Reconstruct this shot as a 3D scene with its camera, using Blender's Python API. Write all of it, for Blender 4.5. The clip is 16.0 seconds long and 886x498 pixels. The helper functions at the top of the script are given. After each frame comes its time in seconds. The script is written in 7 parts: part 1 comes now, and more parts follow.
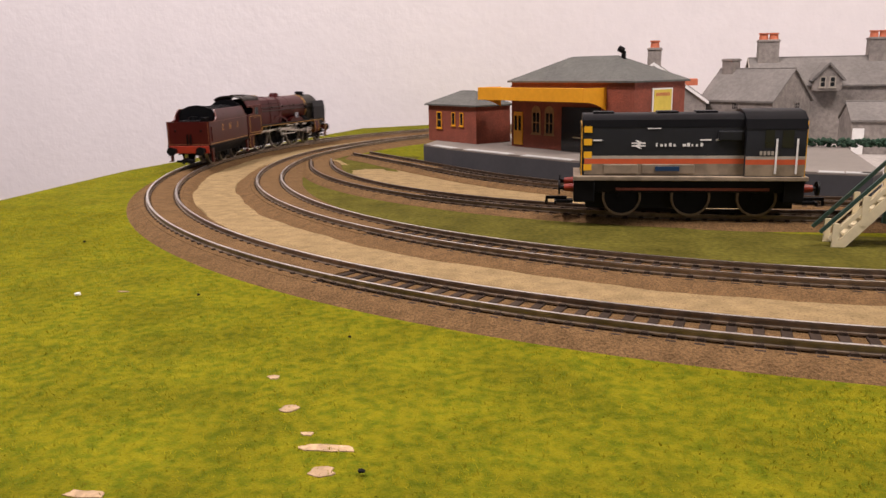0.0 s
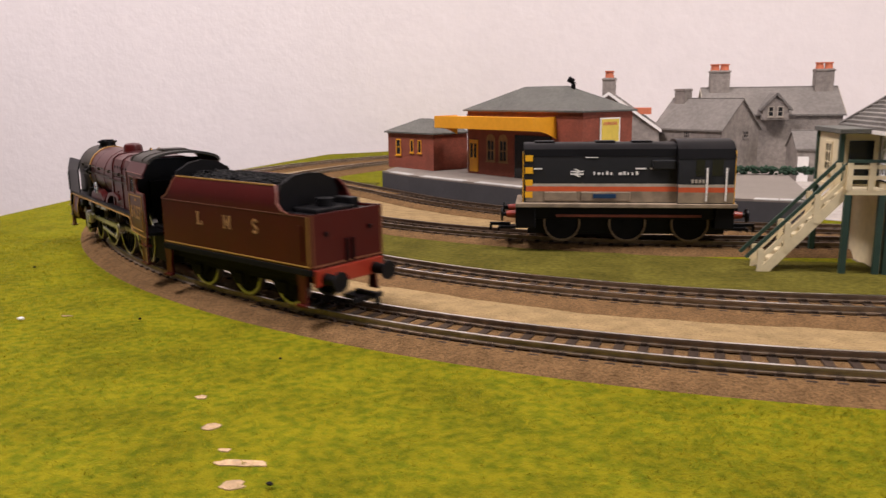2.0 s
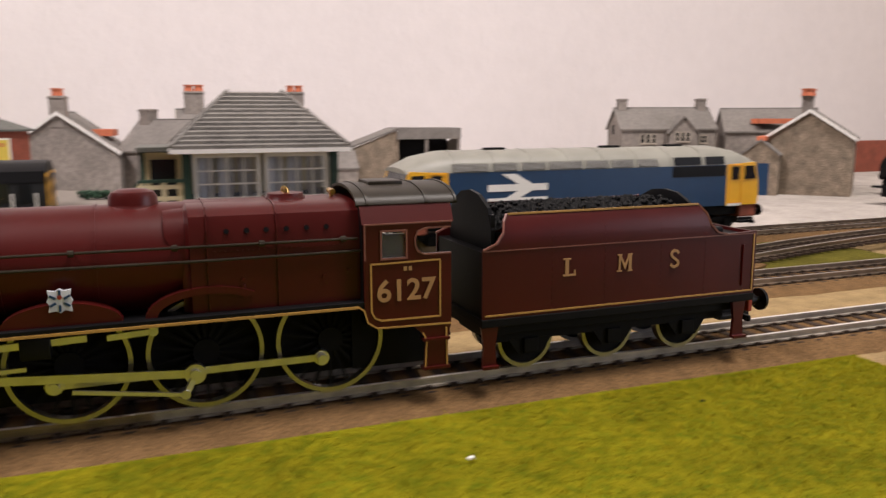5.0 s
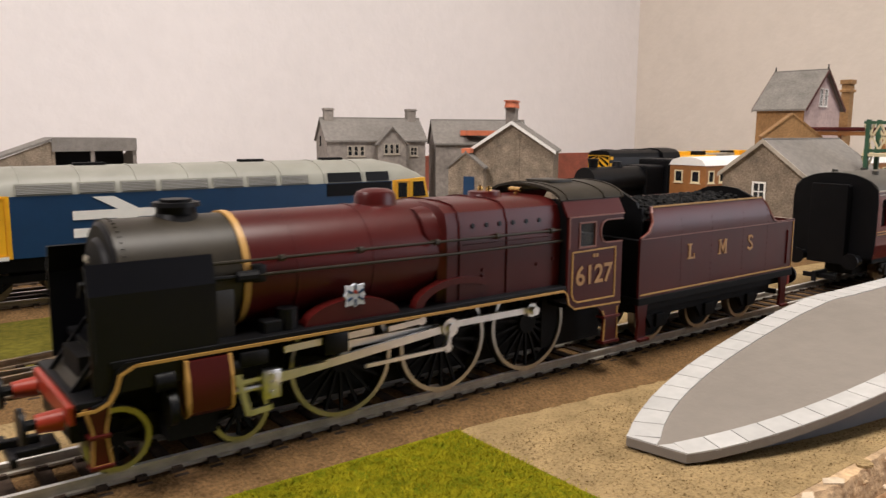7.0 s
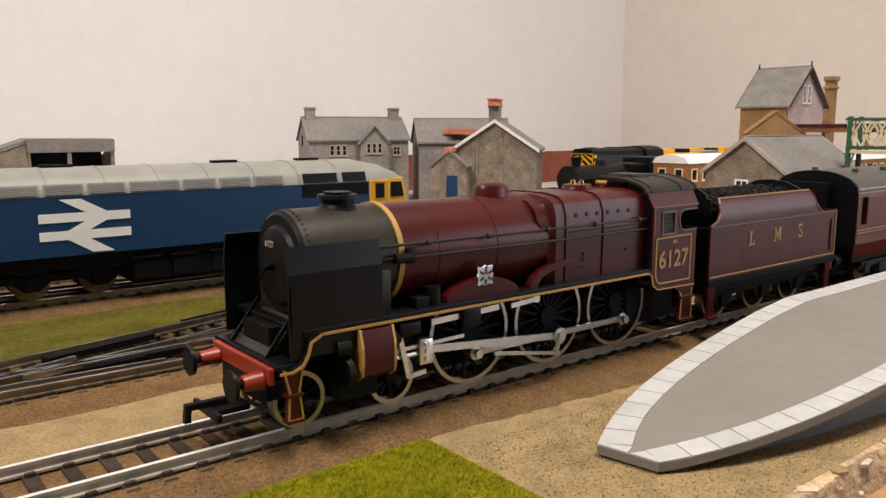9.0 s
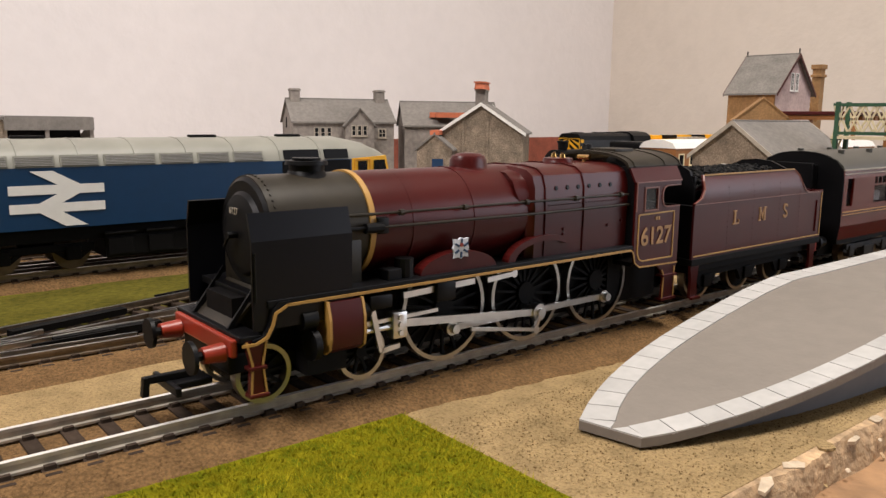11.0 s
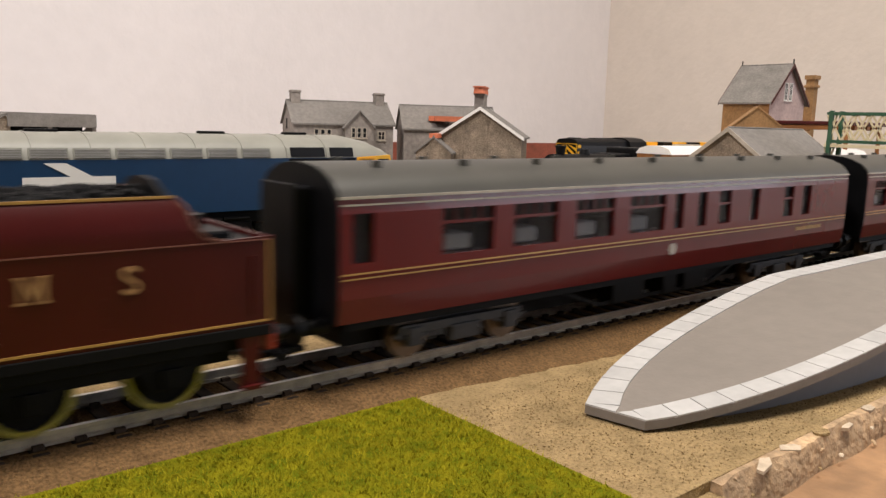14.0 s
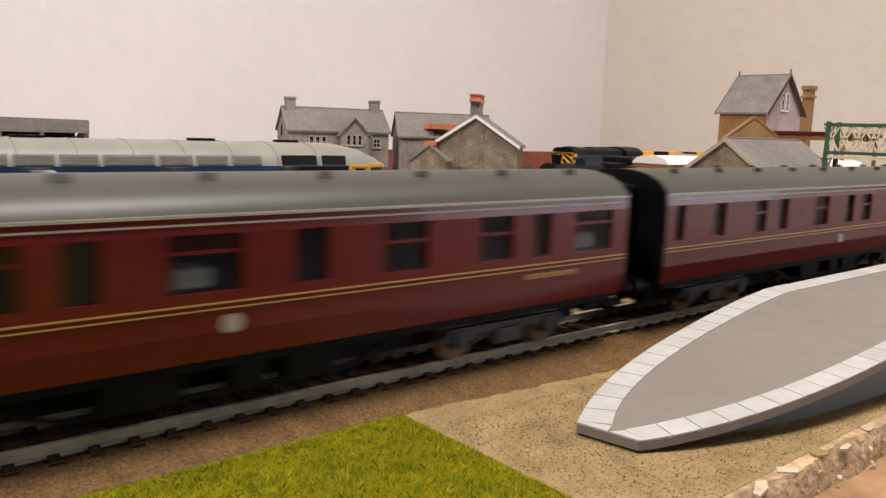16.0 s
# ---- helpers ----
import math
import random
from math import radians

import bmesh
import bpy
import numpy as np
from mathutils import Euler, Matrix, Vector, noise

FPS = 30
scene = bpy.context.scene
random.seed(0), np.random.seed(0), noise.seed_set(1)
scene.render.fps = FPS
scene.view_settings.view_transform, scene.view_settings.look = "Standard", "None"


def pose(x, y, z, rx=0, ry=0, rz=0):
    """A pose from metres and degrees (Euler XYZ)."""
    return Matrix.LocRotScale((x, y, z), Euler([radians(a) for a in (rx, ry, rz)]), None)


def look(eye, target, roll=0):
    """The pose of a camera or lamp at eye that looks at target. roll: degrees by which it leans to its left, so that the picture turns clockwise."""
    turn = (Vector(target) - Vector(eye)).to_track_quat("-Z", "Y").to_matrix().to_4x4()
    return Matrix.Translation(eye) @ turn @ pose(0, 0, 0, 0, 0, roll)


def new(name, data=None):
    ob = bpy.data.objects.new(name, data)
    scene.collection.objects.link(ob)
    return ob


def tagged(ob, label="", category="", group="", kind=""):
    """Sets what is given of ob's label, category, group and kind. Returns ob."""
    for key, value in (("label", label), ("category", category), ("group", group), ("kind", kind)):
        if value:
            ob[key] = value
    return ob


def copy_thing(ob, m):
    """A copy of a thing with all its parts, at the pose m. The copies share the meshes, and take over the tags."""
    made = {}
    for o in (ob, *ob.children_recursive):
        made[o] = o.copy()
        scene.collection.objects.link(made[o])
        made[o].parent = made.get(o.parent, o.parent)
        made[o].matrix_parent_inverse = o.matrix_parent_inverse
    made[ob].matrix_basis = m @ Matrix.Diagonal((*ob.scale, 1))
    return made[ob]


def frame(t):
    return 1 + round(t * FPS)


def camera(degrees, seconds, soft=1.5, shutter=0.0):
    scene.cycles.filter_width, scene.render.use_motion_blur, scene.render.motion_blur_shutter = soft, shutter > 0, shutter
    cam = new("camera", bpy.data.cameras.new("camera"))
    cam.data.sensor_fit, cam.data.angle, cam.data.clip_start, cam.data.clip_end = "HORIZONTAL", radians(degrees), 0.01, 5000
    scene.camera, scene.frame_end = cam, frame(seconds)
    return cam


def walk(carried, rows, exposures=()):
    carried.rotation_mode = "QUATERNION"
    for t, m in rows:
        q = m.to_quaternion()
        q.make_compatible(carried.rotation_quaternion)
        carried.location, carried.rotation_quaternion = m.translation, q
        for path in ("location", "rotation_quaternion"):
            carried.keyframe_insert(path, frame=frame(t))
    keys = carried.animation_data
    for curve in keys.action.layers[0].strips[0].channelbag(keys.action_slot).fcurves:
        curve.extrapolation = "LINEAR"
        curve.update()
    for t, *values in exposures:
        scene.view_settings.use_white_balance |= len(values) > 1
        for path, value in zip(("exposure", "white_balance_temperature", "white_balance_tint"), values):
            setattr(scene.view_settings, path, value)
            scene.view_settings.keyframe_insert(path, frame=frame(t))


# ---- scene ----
cam = camera(59.03, 16.0, soft=1.4, shutter=0.5)
PATH = [
    (0, pose(-0.1791, -0.1976, 0.0802, 77.12, 1.00, 8.69)),
    (0.5, pose(-0.1779, -0.2028, 0.0844, 77.31, 1.24, 9.31)),
    (1, pose(-0.1749, -0.2065, 0.0852, 78.26, 0.93, 9.03)),
    (1.5, pose(-0.1697, -0.2044, 0.0824, 78.17, 1.04, 7.89)),
    (2, pose(-0.1627, -0.2062, 0.0825, 78.89, 0.71, 6.98)),
    (2.5, pose(-0.1437, -0.2062, 0.0779, 78.61, 0.28, 4.46)),
    (3, pose(-0.1219, -0.2034, 0.0742, 78.83, -0.82, -1.79)),
    (3.5, pose(-0.0981, -0.1989, 0.0755, 79.90, -1.63, -8.63)),
    (4, pose(-0.0873, -0.1991, 0.0776, 80.20, -1.43, -11.05)),
    (4.2, pose(-0.0789, -0.1990, 0.0787, 80.02, -0.86, -12.62)),
    (6.3, pose(0.0422, -0.1572, 0.0757, 81.83, 0.05, -34.04)),
    (6.5, pose(0.0487, -0.1557, 0.0772, 81.52, 0.02, -35.44)),
    (7, pose(0.0582, -0.1531, 0.0759, 81.31, -0.28, -37.70)),
    (7.5, pose(0.0608, -0.1531, 0.0768, 81.46, -0.30, -38.58)),
    (8, pose(0.0608, -0.1532, 0.0753, 81.34, -0.37, -38.61)),
    (8.5, pose(0.0625, -0.1544, 0.0760, 81.07, 0.06, -38.60)),
    (9, pose(0.0658, -0.1523, 0.0764, 81.19, 0.01, -38.52)),
    (9.2, pose(0.0678, -0.1517, 0.0764, 81.34, 0.13, -38.74)),
    (11.5, pose(0.0705, -0.1491, 0.0703, 80.28, -0.80, -39.49)),
    (12, pose(0.0701, -0.1492, 0.0711, 80.56, -0.93, -39.46)),
    (12.5, pose(0.0680, -0.1500, 0.0692, 80.59, -1.08, -39.48)),
    (13, pose(0.0674, -0.1502, 0.0690, 80.63, -1.04, -39.58)),
    (13.5, pose(0.0670, -0.1513, 0.0692, 80.52, -0.99, -39.64)),
    (14, pose(0.0620, -0.1520, 0.0683, 80.86, -1.53, -39.83)),
    (14.5, pose(0.0612, -0.1504, 0.0687, 81.05, -1.91, -39.87)),
    (15, pose(0.0685, -0.1461, 0.0688, 80.99, -1.75, -39.64)),
    (15.5, pose(0.0666, -0.1492, 0.0695, 81.28, -1.74, -39.89)),
    (16, pose(0.0664, -0.1494, 0.0690, 81.38, -1.94, -40.01)),
]
EXPO = [(0, 0.55, 6500, 18), (4.2, 0.55, 6500, 18), (6.3, 0.55, 6500, 10), (16, 0.55, 6500, 10)]
walk(cam, PATH, EXPO)

# ---------------------------------------------------------------- light
world = bpy.data.worlds.new("room_world")
scene.world = world
world.use_nodes = True
world.node_tree.nodes["Background"].inputs[0].default_value = (1.0, 0.95, 0.92, 1)
world.node_tree.nodes["Background"].inputs[1].default_value = 0.25


def area(name, at, target, size, power, colour):
    data = bpy.data.lights.new(name, "AREA")
    data.shape, data.size, data.energy, data.color = "DISK", size, power, colour
    ob = new(name, data)
    ob.matrix_world = look(at, target)
    return ob


area("ceiling_lamp", (0.45, -0.24, 1.46), (0.45, -0.24, 0), 0.45, 16.5, (1.0, 0.93, 0.86))
area("ceiling_lamp", (-0.95, -0.05, 1.46), (-0.95, -0.05, 0), 0.45, 23.0, (1.0, 0.92, 0.90))
# daylight through the window in the side wall
area("window_light", (1.47, -1.00, 0.40), (0.0, 0.0, 0.05), 0.95, 5.5, (0.82, 0.87, 1.0))

# ---------------------------------------------------------------- materials
MATS = {}


def mat(name, colour, rough=0.6, metal=0.0, vary=0.12, scale=300.0, bump=0.0, bscale=900.0, colour2=None, mix=(0.35, 0.65), coat=0.0, per_object=0.0, emit=0.0, spec=0.5):
    """Base colour with two scales of noise, and fine relief. Scales are per metre."""
    if name in MATS:
        return MATS[name]
    m = bpy.data.materials.new(name)
    m.use_nodes = True
    nt = m.node_tree
    b = nt.nodes["Principled BSDF"]
    b.inputs["Roughness"].default_value, b.inputs["Metallic"].default_value = rough, metal
    b.inputs["Coat Weight"].default_value = coat
    b.inputs["Specular IOR Level"].default_value = spec
    tc = nt.nodes.new("ShaderNodeTexCoord")
    n1 = nt.nodes.new("ShaderNodeTexNoise")
    n1.inputs["Scale"].default_value, n1.inputs["Detail"].default_value = scale, 5
    n2 = nt.nodes.new("ShaderNodeTexNoise")
    n2.inputs["Scale"].default_value, n2.inputs["Detail"].default_value = scale * 0.13, 3
    for n in (n1, n2):
        nt.links.new(tc.outputs["Object"], n.inputs["Vector"])
    ramp = nt.nodes.new("ShaderNodeMapRange")
    ramp.inputs[1].default_value, ramp.inputs[2].default_value = mix
    nt.links.new(n1.outputs["Fac"], ramp.inputs[0])
    c = nt.nodes.new("ShaderNodeMix")
    c.data_type = "RGBA"
    dark = tuple(v * (1 - vary) for v in colour)
    c.inputs["A"].default_value = (*(colour2 or dark), 1)
    c.inputs["B"].default_value = (*colour, 1)
    nt.links.new(ramp.outputs[0], c.inputs["Factor"])
    hsv = nt.nodes.new("ShaderNodeHueSaturation")
    val = nt.nodes.new("ShaderNodeMapRange")
    val.inputs[1].default_value, val.inputs[2].default_value = 0.3, 0.7
    val.inputs[3].default_value, val.inputs[4].default_value = 1 - vary * 0.8, 1 + vary * 0.6
    nt.links.new(n2.outputs["Fac"], val.inputs[0])
    nt.links.new(c.outputs["Result"], hsv.inputs["Color"])
    if per_object:
        info = nt.nodes.new("ShaderNodeObjectInfo")
        mul = nt.nodes.new("ShaderNodeMath")
        mul.operation = "MULTIPLY_ADD"
        mul.inputs[1].default_value, mul.inputs[2].default_value = per_object, 1 - per_object / 2
        nt.links.new(info.outputs["Random"], mul.inputs[0])
        mm = nt.nodes.new("ShaderNodeMath")
        mm.operation = "MULTIPLY"
        nt.links.new(val.outputs[0], mm.inputs[0])
        nt.links.new(mul.outputs[0], mm.inputs[1])
        nt.links.new(mm.outputs[0], hsv.inputs["Value"])
    else:
        nt.links.new(val.outputs[0], hsv.inputs["Value"])
    nt.links.new(hsv.outputs["Color"], b.inputs["Base Color"])
    if bump:
        nb = nt.nodes.new("ShaderNodeTexNoise")
        nb.inputs["Scale"].default_value, nb.inputs["Detail"].default_value = bscale, 4
        nt.links.new(tc.outputs["Object"], nb.inputs["Vector"])
        bp = nt.nodes.new("ShaderNodeBump")
        bp.inputs["Strength"].default_value, bp.inputs["Distance"].default_value = min(1.0, bump), 0.001
        nt.links.new(nb.outputs["Fac"], bp.inputs["Height"])
        nt.links.new(bp.outputs["Normal"], b.inputs["Normal"])
    if emit:
        b.inputs["Emission Strength"].default_value = emit
        b.inputs["Emission Color"].default_value = (*colour, 1)
    MATS[name] = m
    return m


def glassy(name, tint=(0.9, 0.93, 0.95), alpha=0.35):
    m = bpy.data.materials.new(name)
    m.use_nodes = True
    nt = m.node_tree
    b = nt.nodes["Principled BSDF"]
    b.inputs["Base Color"].default_value = (*tint, 1)
    b.inputs["Roughness"].default_value = 0.05
    b.inputs["Alpha"].default_value = alpha
    return m


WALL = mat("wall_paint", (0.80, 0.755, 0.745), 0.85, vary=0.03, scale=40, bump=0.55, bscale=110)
# a little darker and warmer than the back wall
WALL2 = mat("side_wall_warm_tone", (0.72, 0.645, 0.57), 0.85, vary=0.04, scale=40, bump=0.55, bscale=110)
CEIL = mat("ceiling_paint", (0.80, 0.79, 0.77), 0.9, vary=0.03, scale=10)
# kept dark so little light bounces back onto the near sides
ROOM = mat("dim_unseen_wall", (0.15, 0.14, 0.135), 0.9, vary=0.05, scale=10)
CARPET = mat("floor_carpet", (0.25, 0.22, 0.20), 0.95, vary=0.2, scale=60, bump=0.3)
GRASS = mat("grass_mat", (0.200, 0.178, 0.006), 0.9, vary=0.25, scale=330, bump=1.0, bscale=1500, colour2=(0.10, 0.12, 0.004), mix=(0.33, 0.62), spec=0.05)
BLADE = mat("grass_fibre", (0.33, 0.275, 0.012), 0.8, vary=0.35, scale=300, colour2=(0.17, 0.165, 0.006), mix=(0.3, 0.7), spec=0.05)
OLIVE = mat("olive_scatter", (0.125, 0.108, 0.018), 0.95, vary=0.35, scale=420, bump=1.0, bscale=1500, colour2=(0.075, 0.068, 0.012), spec=0.05)
BALLAST = mat("brown_ballast", (0.195, 0.114, 0.050), 0.95, vary=0.25, scale=1300, bump=1.0, bscale=1500, colour2=(0.100, 0.058, 0.026), mix=(0.3, 0.6), spec=0.08)
SAND = mat("sand_scatter", (0.325, 0.230, 0.112), 0.95, vary=0.25, scale=1100, bump=1.0, bscale=1400, colour2=(0.195, 0.132, 0.064), mix=(0.28, 0.5), spec=0.08)
YARD = mat("grey_yard", (0.42, 0.38, 0.34), 0.95, vary=0.2, scale=300, bump=0.4)
BOARD = mat("bare_wood_board", (0.34, 0.19, 0.088), 0.7, vary=0.35, scale=120, bump=0.3, bscale=400)
PLASTER = mat("chipped_plaster", (0.50, 0.34, 0.19), 0.9, vary=0.4, scale=400, bump=1.0, bscale=500)
CREAMPLASTER = mat("cream_plaster", (0.56, 0.45, 0.32), 0.9, vary=0.25, scale=300, bump=0.6, bscale=500)
SLEEPER = mat("sleeper_plastic", (0.050, 0.034, 0.024), 0.85, vary=0.3, scale=900, per_object=0.4, spec=0.12)
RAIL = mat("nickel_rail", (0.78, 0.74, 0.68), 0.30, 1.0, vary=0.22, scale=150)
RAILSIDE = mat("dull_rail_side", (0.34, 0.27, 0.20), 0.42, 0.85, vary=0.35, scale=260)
# paler copies of the rail metals, with the room's light put into the colour
LITRAIL = mat("lit_nickel_rail", (0.86, 0.83, 0.78), 0.36, 0.55, vary=0.12, scale=200)
LITWEB = mat("lit_rail_web", (0.50, 0.45, 0.38), 0.40, 0.5, vary=0.3, scale=260)
RAILDARK = mat("tarnished_rail", (0.20, 0.15, 0.11), 0.45, 0.8, vary=0.3, scale=300)
MAROON = mat("maroon_paint", (0.060, 0.0052, 0.0044), 0.33, vary=0.16, scale=60, spec=0.30)
MAROONLINE = mat("pinkish_fold_line", (0.20, 0.075, 0.055), 0.4, vary=0.1)
COACH = mat("crimson_coach_paint", (0.118, 0.0104, 0.0090), 0.26, vary=0.10, scale=60, coat=0.15, spec=0.3)
BLACK = mat("satin_black", (0.004, 0.004, 0.0048), 0.45, vary=0.3, scale=200, spec=0.16)
SMOKE = mat("smokebox_black", (0.027, 0.0215, 0.014), 0.42, vary=0.28, scale=200, spec=0.25)
DEFLECT = mat("deflector_black", (0.0035, 0.0037, 0.0058), 0.34, vary=0.2, scale=120, spec=0.25)
DARK = mat("dark_underframe", (0.005, 0.0045, 0.0045), 0.65, vary=0.35, scale=250, spec=0.12)
GOLD = mat("gold_lining", (0.41, 0.225, 0.055), 0.45, vary=0.08)
BRASS = mat("brass", (0.75, 0.48, 0.18), 0.25, 1.0, vary=0.1)
STEEL = mat("bright_steel", (0.72, 0.71, 0.69), 0.34, 1.0, vary=0.12)
TYRE = mat("wheel_rim_metal", (0.46, 0.44, 0.40), 0.32, 1.0, vary=0.15)
RED = mat("buffer_red", (0.28, 0.026, 0.010), 0.38, vary=0.2, scale=150)
COAL = mat("coal", (0.005, 0.005, 0.0052), 0.55, vary=0.4, scale=900, bump=1.0, bscale=500, spec=0.1)
ROOFGREY = mat("coach_roof_grey", (0.054, 0.052, 0.043), 0.46, vary=0.12, scale=60)
BRICK = mat("red_brick", (0.26, 0.065, 0.035), 0.8, vary=0.25, scale=700, bump=0.3)
SLATE = mat("grey_slate", (0.108, 0.108, 0.094), 0.75, vary=0.22, scale=350, bump=0.3, per_object=0.2)
STONE = mat("grey_stone", (0.285, 0.250, 0.220), 0.9, vary=0.28, scale=260, bump=0.5, bscale=500)
STONEROOF = mat("pale_slate_roof", (0.20, 0.182, 0.163), 0.85, vary=0.2, scale=300, bump=0.4)
BROWNSTONE = mat("brown_stone", (0.30, 0.235, 0.17), 0.9, vary=0.4, scale=900, bump=0.8, bscale=800)
TAN = mat("tan_brick", (0.36, 0.20, 0.08), 0.85, vary=0.25, scale=500)
PINK = mat("pink_brick", (0.55, 0.41, 0.38), 0.85, vary=0.18, scale=400)
YELLOW = mat("chrome_yellow", (0.80, 0.36, 0.012), 0.5, vary=0.08)
WARN = mat("warning_yellow", (0.83, 0.43, 0.015), 0.4, vary=0.06)
PALEYEL = mat("poster_yellow", (0.72, 0.55, 0.08), 0.5, vary=0.1)
CREAM = mat("cream_paint", (0.72, 0.62, 0.40), 0.6, vary=0.1)
WHITE = mat("white_paint", (0.80, 0.78, 0.74), 0.5, vary=0.05)
GREEN = mat("dark_green_paint", (0.018, 0.05, 0.035), 0.5, vary=0.15)
BRIDGEGREEN = mat("bridge_green", (0.03, 0.10, 0.05), 0.5, vary=0.15)
BLUE = mat("rail_blue", (0.006, 0.038, 0.100), 0.38, vary=0.08)
DGREY = mat("pale_roof_grey", (0.25, 0.245, 0.205), 0.5, vary=0.14, scale=80)
BOGIE = mat("weathered_bogie_grey", (0.045, 0.045, 0.048), 0.7, vary=0.4, scale=300)
SHUNT = mat("executive_grey", (0.015, 0.016, 0.018), 0.45, vary=0.12, spec=0.3)
LGREY = mat("light_grey_band", (0.42, 0.37, 0.30), 0.5, vary=0.15)
ORANGE = mat("orange_band", (0.60, 0.10, 0.03), 0.5, vary=0.1)
BEIGE = mat("dirty_beige_band", (0.28, 0.215, 0.145), 0.6, vary=0.35, scale=200)
TERRA = mat("terracotta", (0.60, 0.17, 0.08), 0.7, vary=0.15)
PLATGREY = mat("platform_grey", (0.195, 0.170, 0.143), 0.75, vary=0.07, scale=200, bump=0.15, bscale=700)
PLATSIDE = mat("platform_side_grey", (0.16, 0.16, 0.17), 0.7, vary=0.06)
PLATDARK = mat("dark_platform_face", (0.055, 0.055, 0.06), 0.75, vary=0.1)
HEDGE = mat("hedge_green", (0.02, 0.06, 0.03), 0.9, vary=0.4, scale=900, bump=1.0)
WINDOW = mat("dark_window", (0.015, 0.016, 0.018), 0.12, vary=0.1)
INSIDE = mat("coach_interior", (0.09, 0.06, 0.035), 0.8, vary=0.3, scale=200)
GLASS = glassy("clear_glazing", (0.30, 0.32, 0.34), 0.12)
BOXSLATE = mat("weathered_slate", (0.20, 0.185, 0.165), 0.75, vary=0.25, scale=500, bump=0.3, per_object=0.25)
COACHGLASS = glassy("dark_coach_glazing", (0.03, 0.03, 0.035), 0.32)
EDGE = mat("worn_white_slab", (0.42, 0.41, 0.39), 0.7, vary=0.10, scale=300, per_object=0.12)
LETTER = mat("faded_gold_transfer", (0.38, 0.205, 0.08), 0.55, vary=0.1)
DULLGOLD = mat("dull_gold_line", (0.20, 0.075, 0.03), 0.5, vary=0.1)
SEAT = mat("tan_seat", (0.30, 0.17, 0.07), 0.8, vary=0.3, scale=200)
PAPER = mat("net_curtain", (0.66, 0.68, 0.74), 0.8, vary=0.12, scale=150)
CHOC = mat("brown_coach", (0.30, 0.12, 0.03), 0.5, vary=0.12)

# ---------------------------------------------------------------- mesh helpers (millimetres)


def mesh_of(bm, smooth=False):
    bmesh.ops.recalc_face_normals(bm, faces=bm.faces)
    bmesh.ops.scale(bm, vec=(0.001, 0.001, 0.001), verts=bm.verts)
    me = bpy.data.meshes.new("mesh")
    bm.to_mesh(me)
    bm.free()
    if smooth:
        for p in me.polygons:
            p.use_smooth = True
        me.set_sharp_from_angle(angle=radians(35))
    return me


def part(name, bm, material, parent=None, label="", smooth=False):
    me = mesh_of(bm, smooth)
    for m in (material if isinstance(material, (list, tuple)) else (material,)):
        me.materials.append(m)
    ob = new(name, me)
    ob.parent = parent
    if label:
        ob["label"] = label
    return ob


def thing(name, label, category, m=None, group="", kind=""):
    ob = new(name)
    ob.empty_display_size = 0.01
    if m is not None:
        ob.matrix_world = m
    return tagged(ob, label, category, group, kind)


def B():
    return bmesh.new()


def box(bm, x0, y0, z0, x1, y1, z1, bev=0.0, mi=0):
    g = bmesh.ops.create_cube(bm, size=1, matrix=Matrix.LocRotScale(((x0 + x1) / 2, (y0 + y1) / 2, (z0 + z1) / 2), None, (abs(x1 - x0), abs(y1 - y0), abs(z1 - z0))))
    vs = g["verts"]
    fs = {f for v in vs for f in v.link_faces}
    for f in fs:
        f.material_index = mi
    if bev:
        es = list({e for v in vs for e in v.link_edges})
        bmesh.ops.bevel(bm, geom=es, offset=bev, segments=2, affect="EDGES", profile=0.5)
    return bm


def rod(bm, p, q, r, seg=12, r2=None, mi=0):
    p, q = Vector(p), Vector(q)
    d = q - p
    m = Matrix.Translation((p + q) / 2) @ d.to_track_quat("Z", "Y").to_matrix().to_4x4()
    g = bmesh.ops.create_cone(bm, cap_ends=True, segments=seg, radius1=r, radius2=r if r2 is None else r2, depth=d.length, matrix=m)
    for v in g["verts"]:
        for f in v.link_faces:
            f.material_index = mi
    return bm


def bar(bm, p, q, w, h):
    """A square bar of width w (across) and height h from p to q."""
    p, q = Vector(p), Vector(q)
    d = q - p
    m = Matrix.Translation((p + q) / 2) @ d.to_track_quat("X", "Z").to_matrix().to_4x4() @ Matrix.Diagonal((d.length, w, h, 1))
    bmesh.ops.create_cube(bm, size=1, matrix=m)
    return bm


def prism(bm, poly, axis, c0, c1, mi=0):
    """poly: pairs in the plane across the axis ('x': y,z  'y': x,z  'z': x,y), drawn out from c0 to c1."""
    def at(a, b, c):
        return {"x": (c, a, b), "y": (a, c, b), "z": (a, b, c)}[axis]
    lo = [bm.verts.new(at(a, b, c0)) for a, b in poly]
    hi = [bm.verts.new(at(a, b, c1)) for a, b in poly]
    fs = [bm.faces.new(lo), bm.faces.new(list(reversed(hi)))]
    n = len(poly)
    for i in range(n):
        fs.append(bm.faces.new((lo[i], lo[(i + 1) % n], hi[(i + 1) % n], hi[i])))
    for f in fs:
        f.material_index = mi
    return bm


def loft(bm, sections, close=True, cap=True):
    """Rings of equal length joined one to the next."""
    rings = [[bm.verts.new(p) for p in s] for s in sections]
    n = len(rings[0])
    for a, b in zip(rings, rings[1:]):
        for i in range(n if close else n - 1):
            bm.faces.new((a[i], a[(i + 1) % n], b[(i + 1) % n], b[i]))
    if cap:
        bm.faces.new(rings[0])
        bm.faces.new(list(reversed(rings[-1])))
    return bm


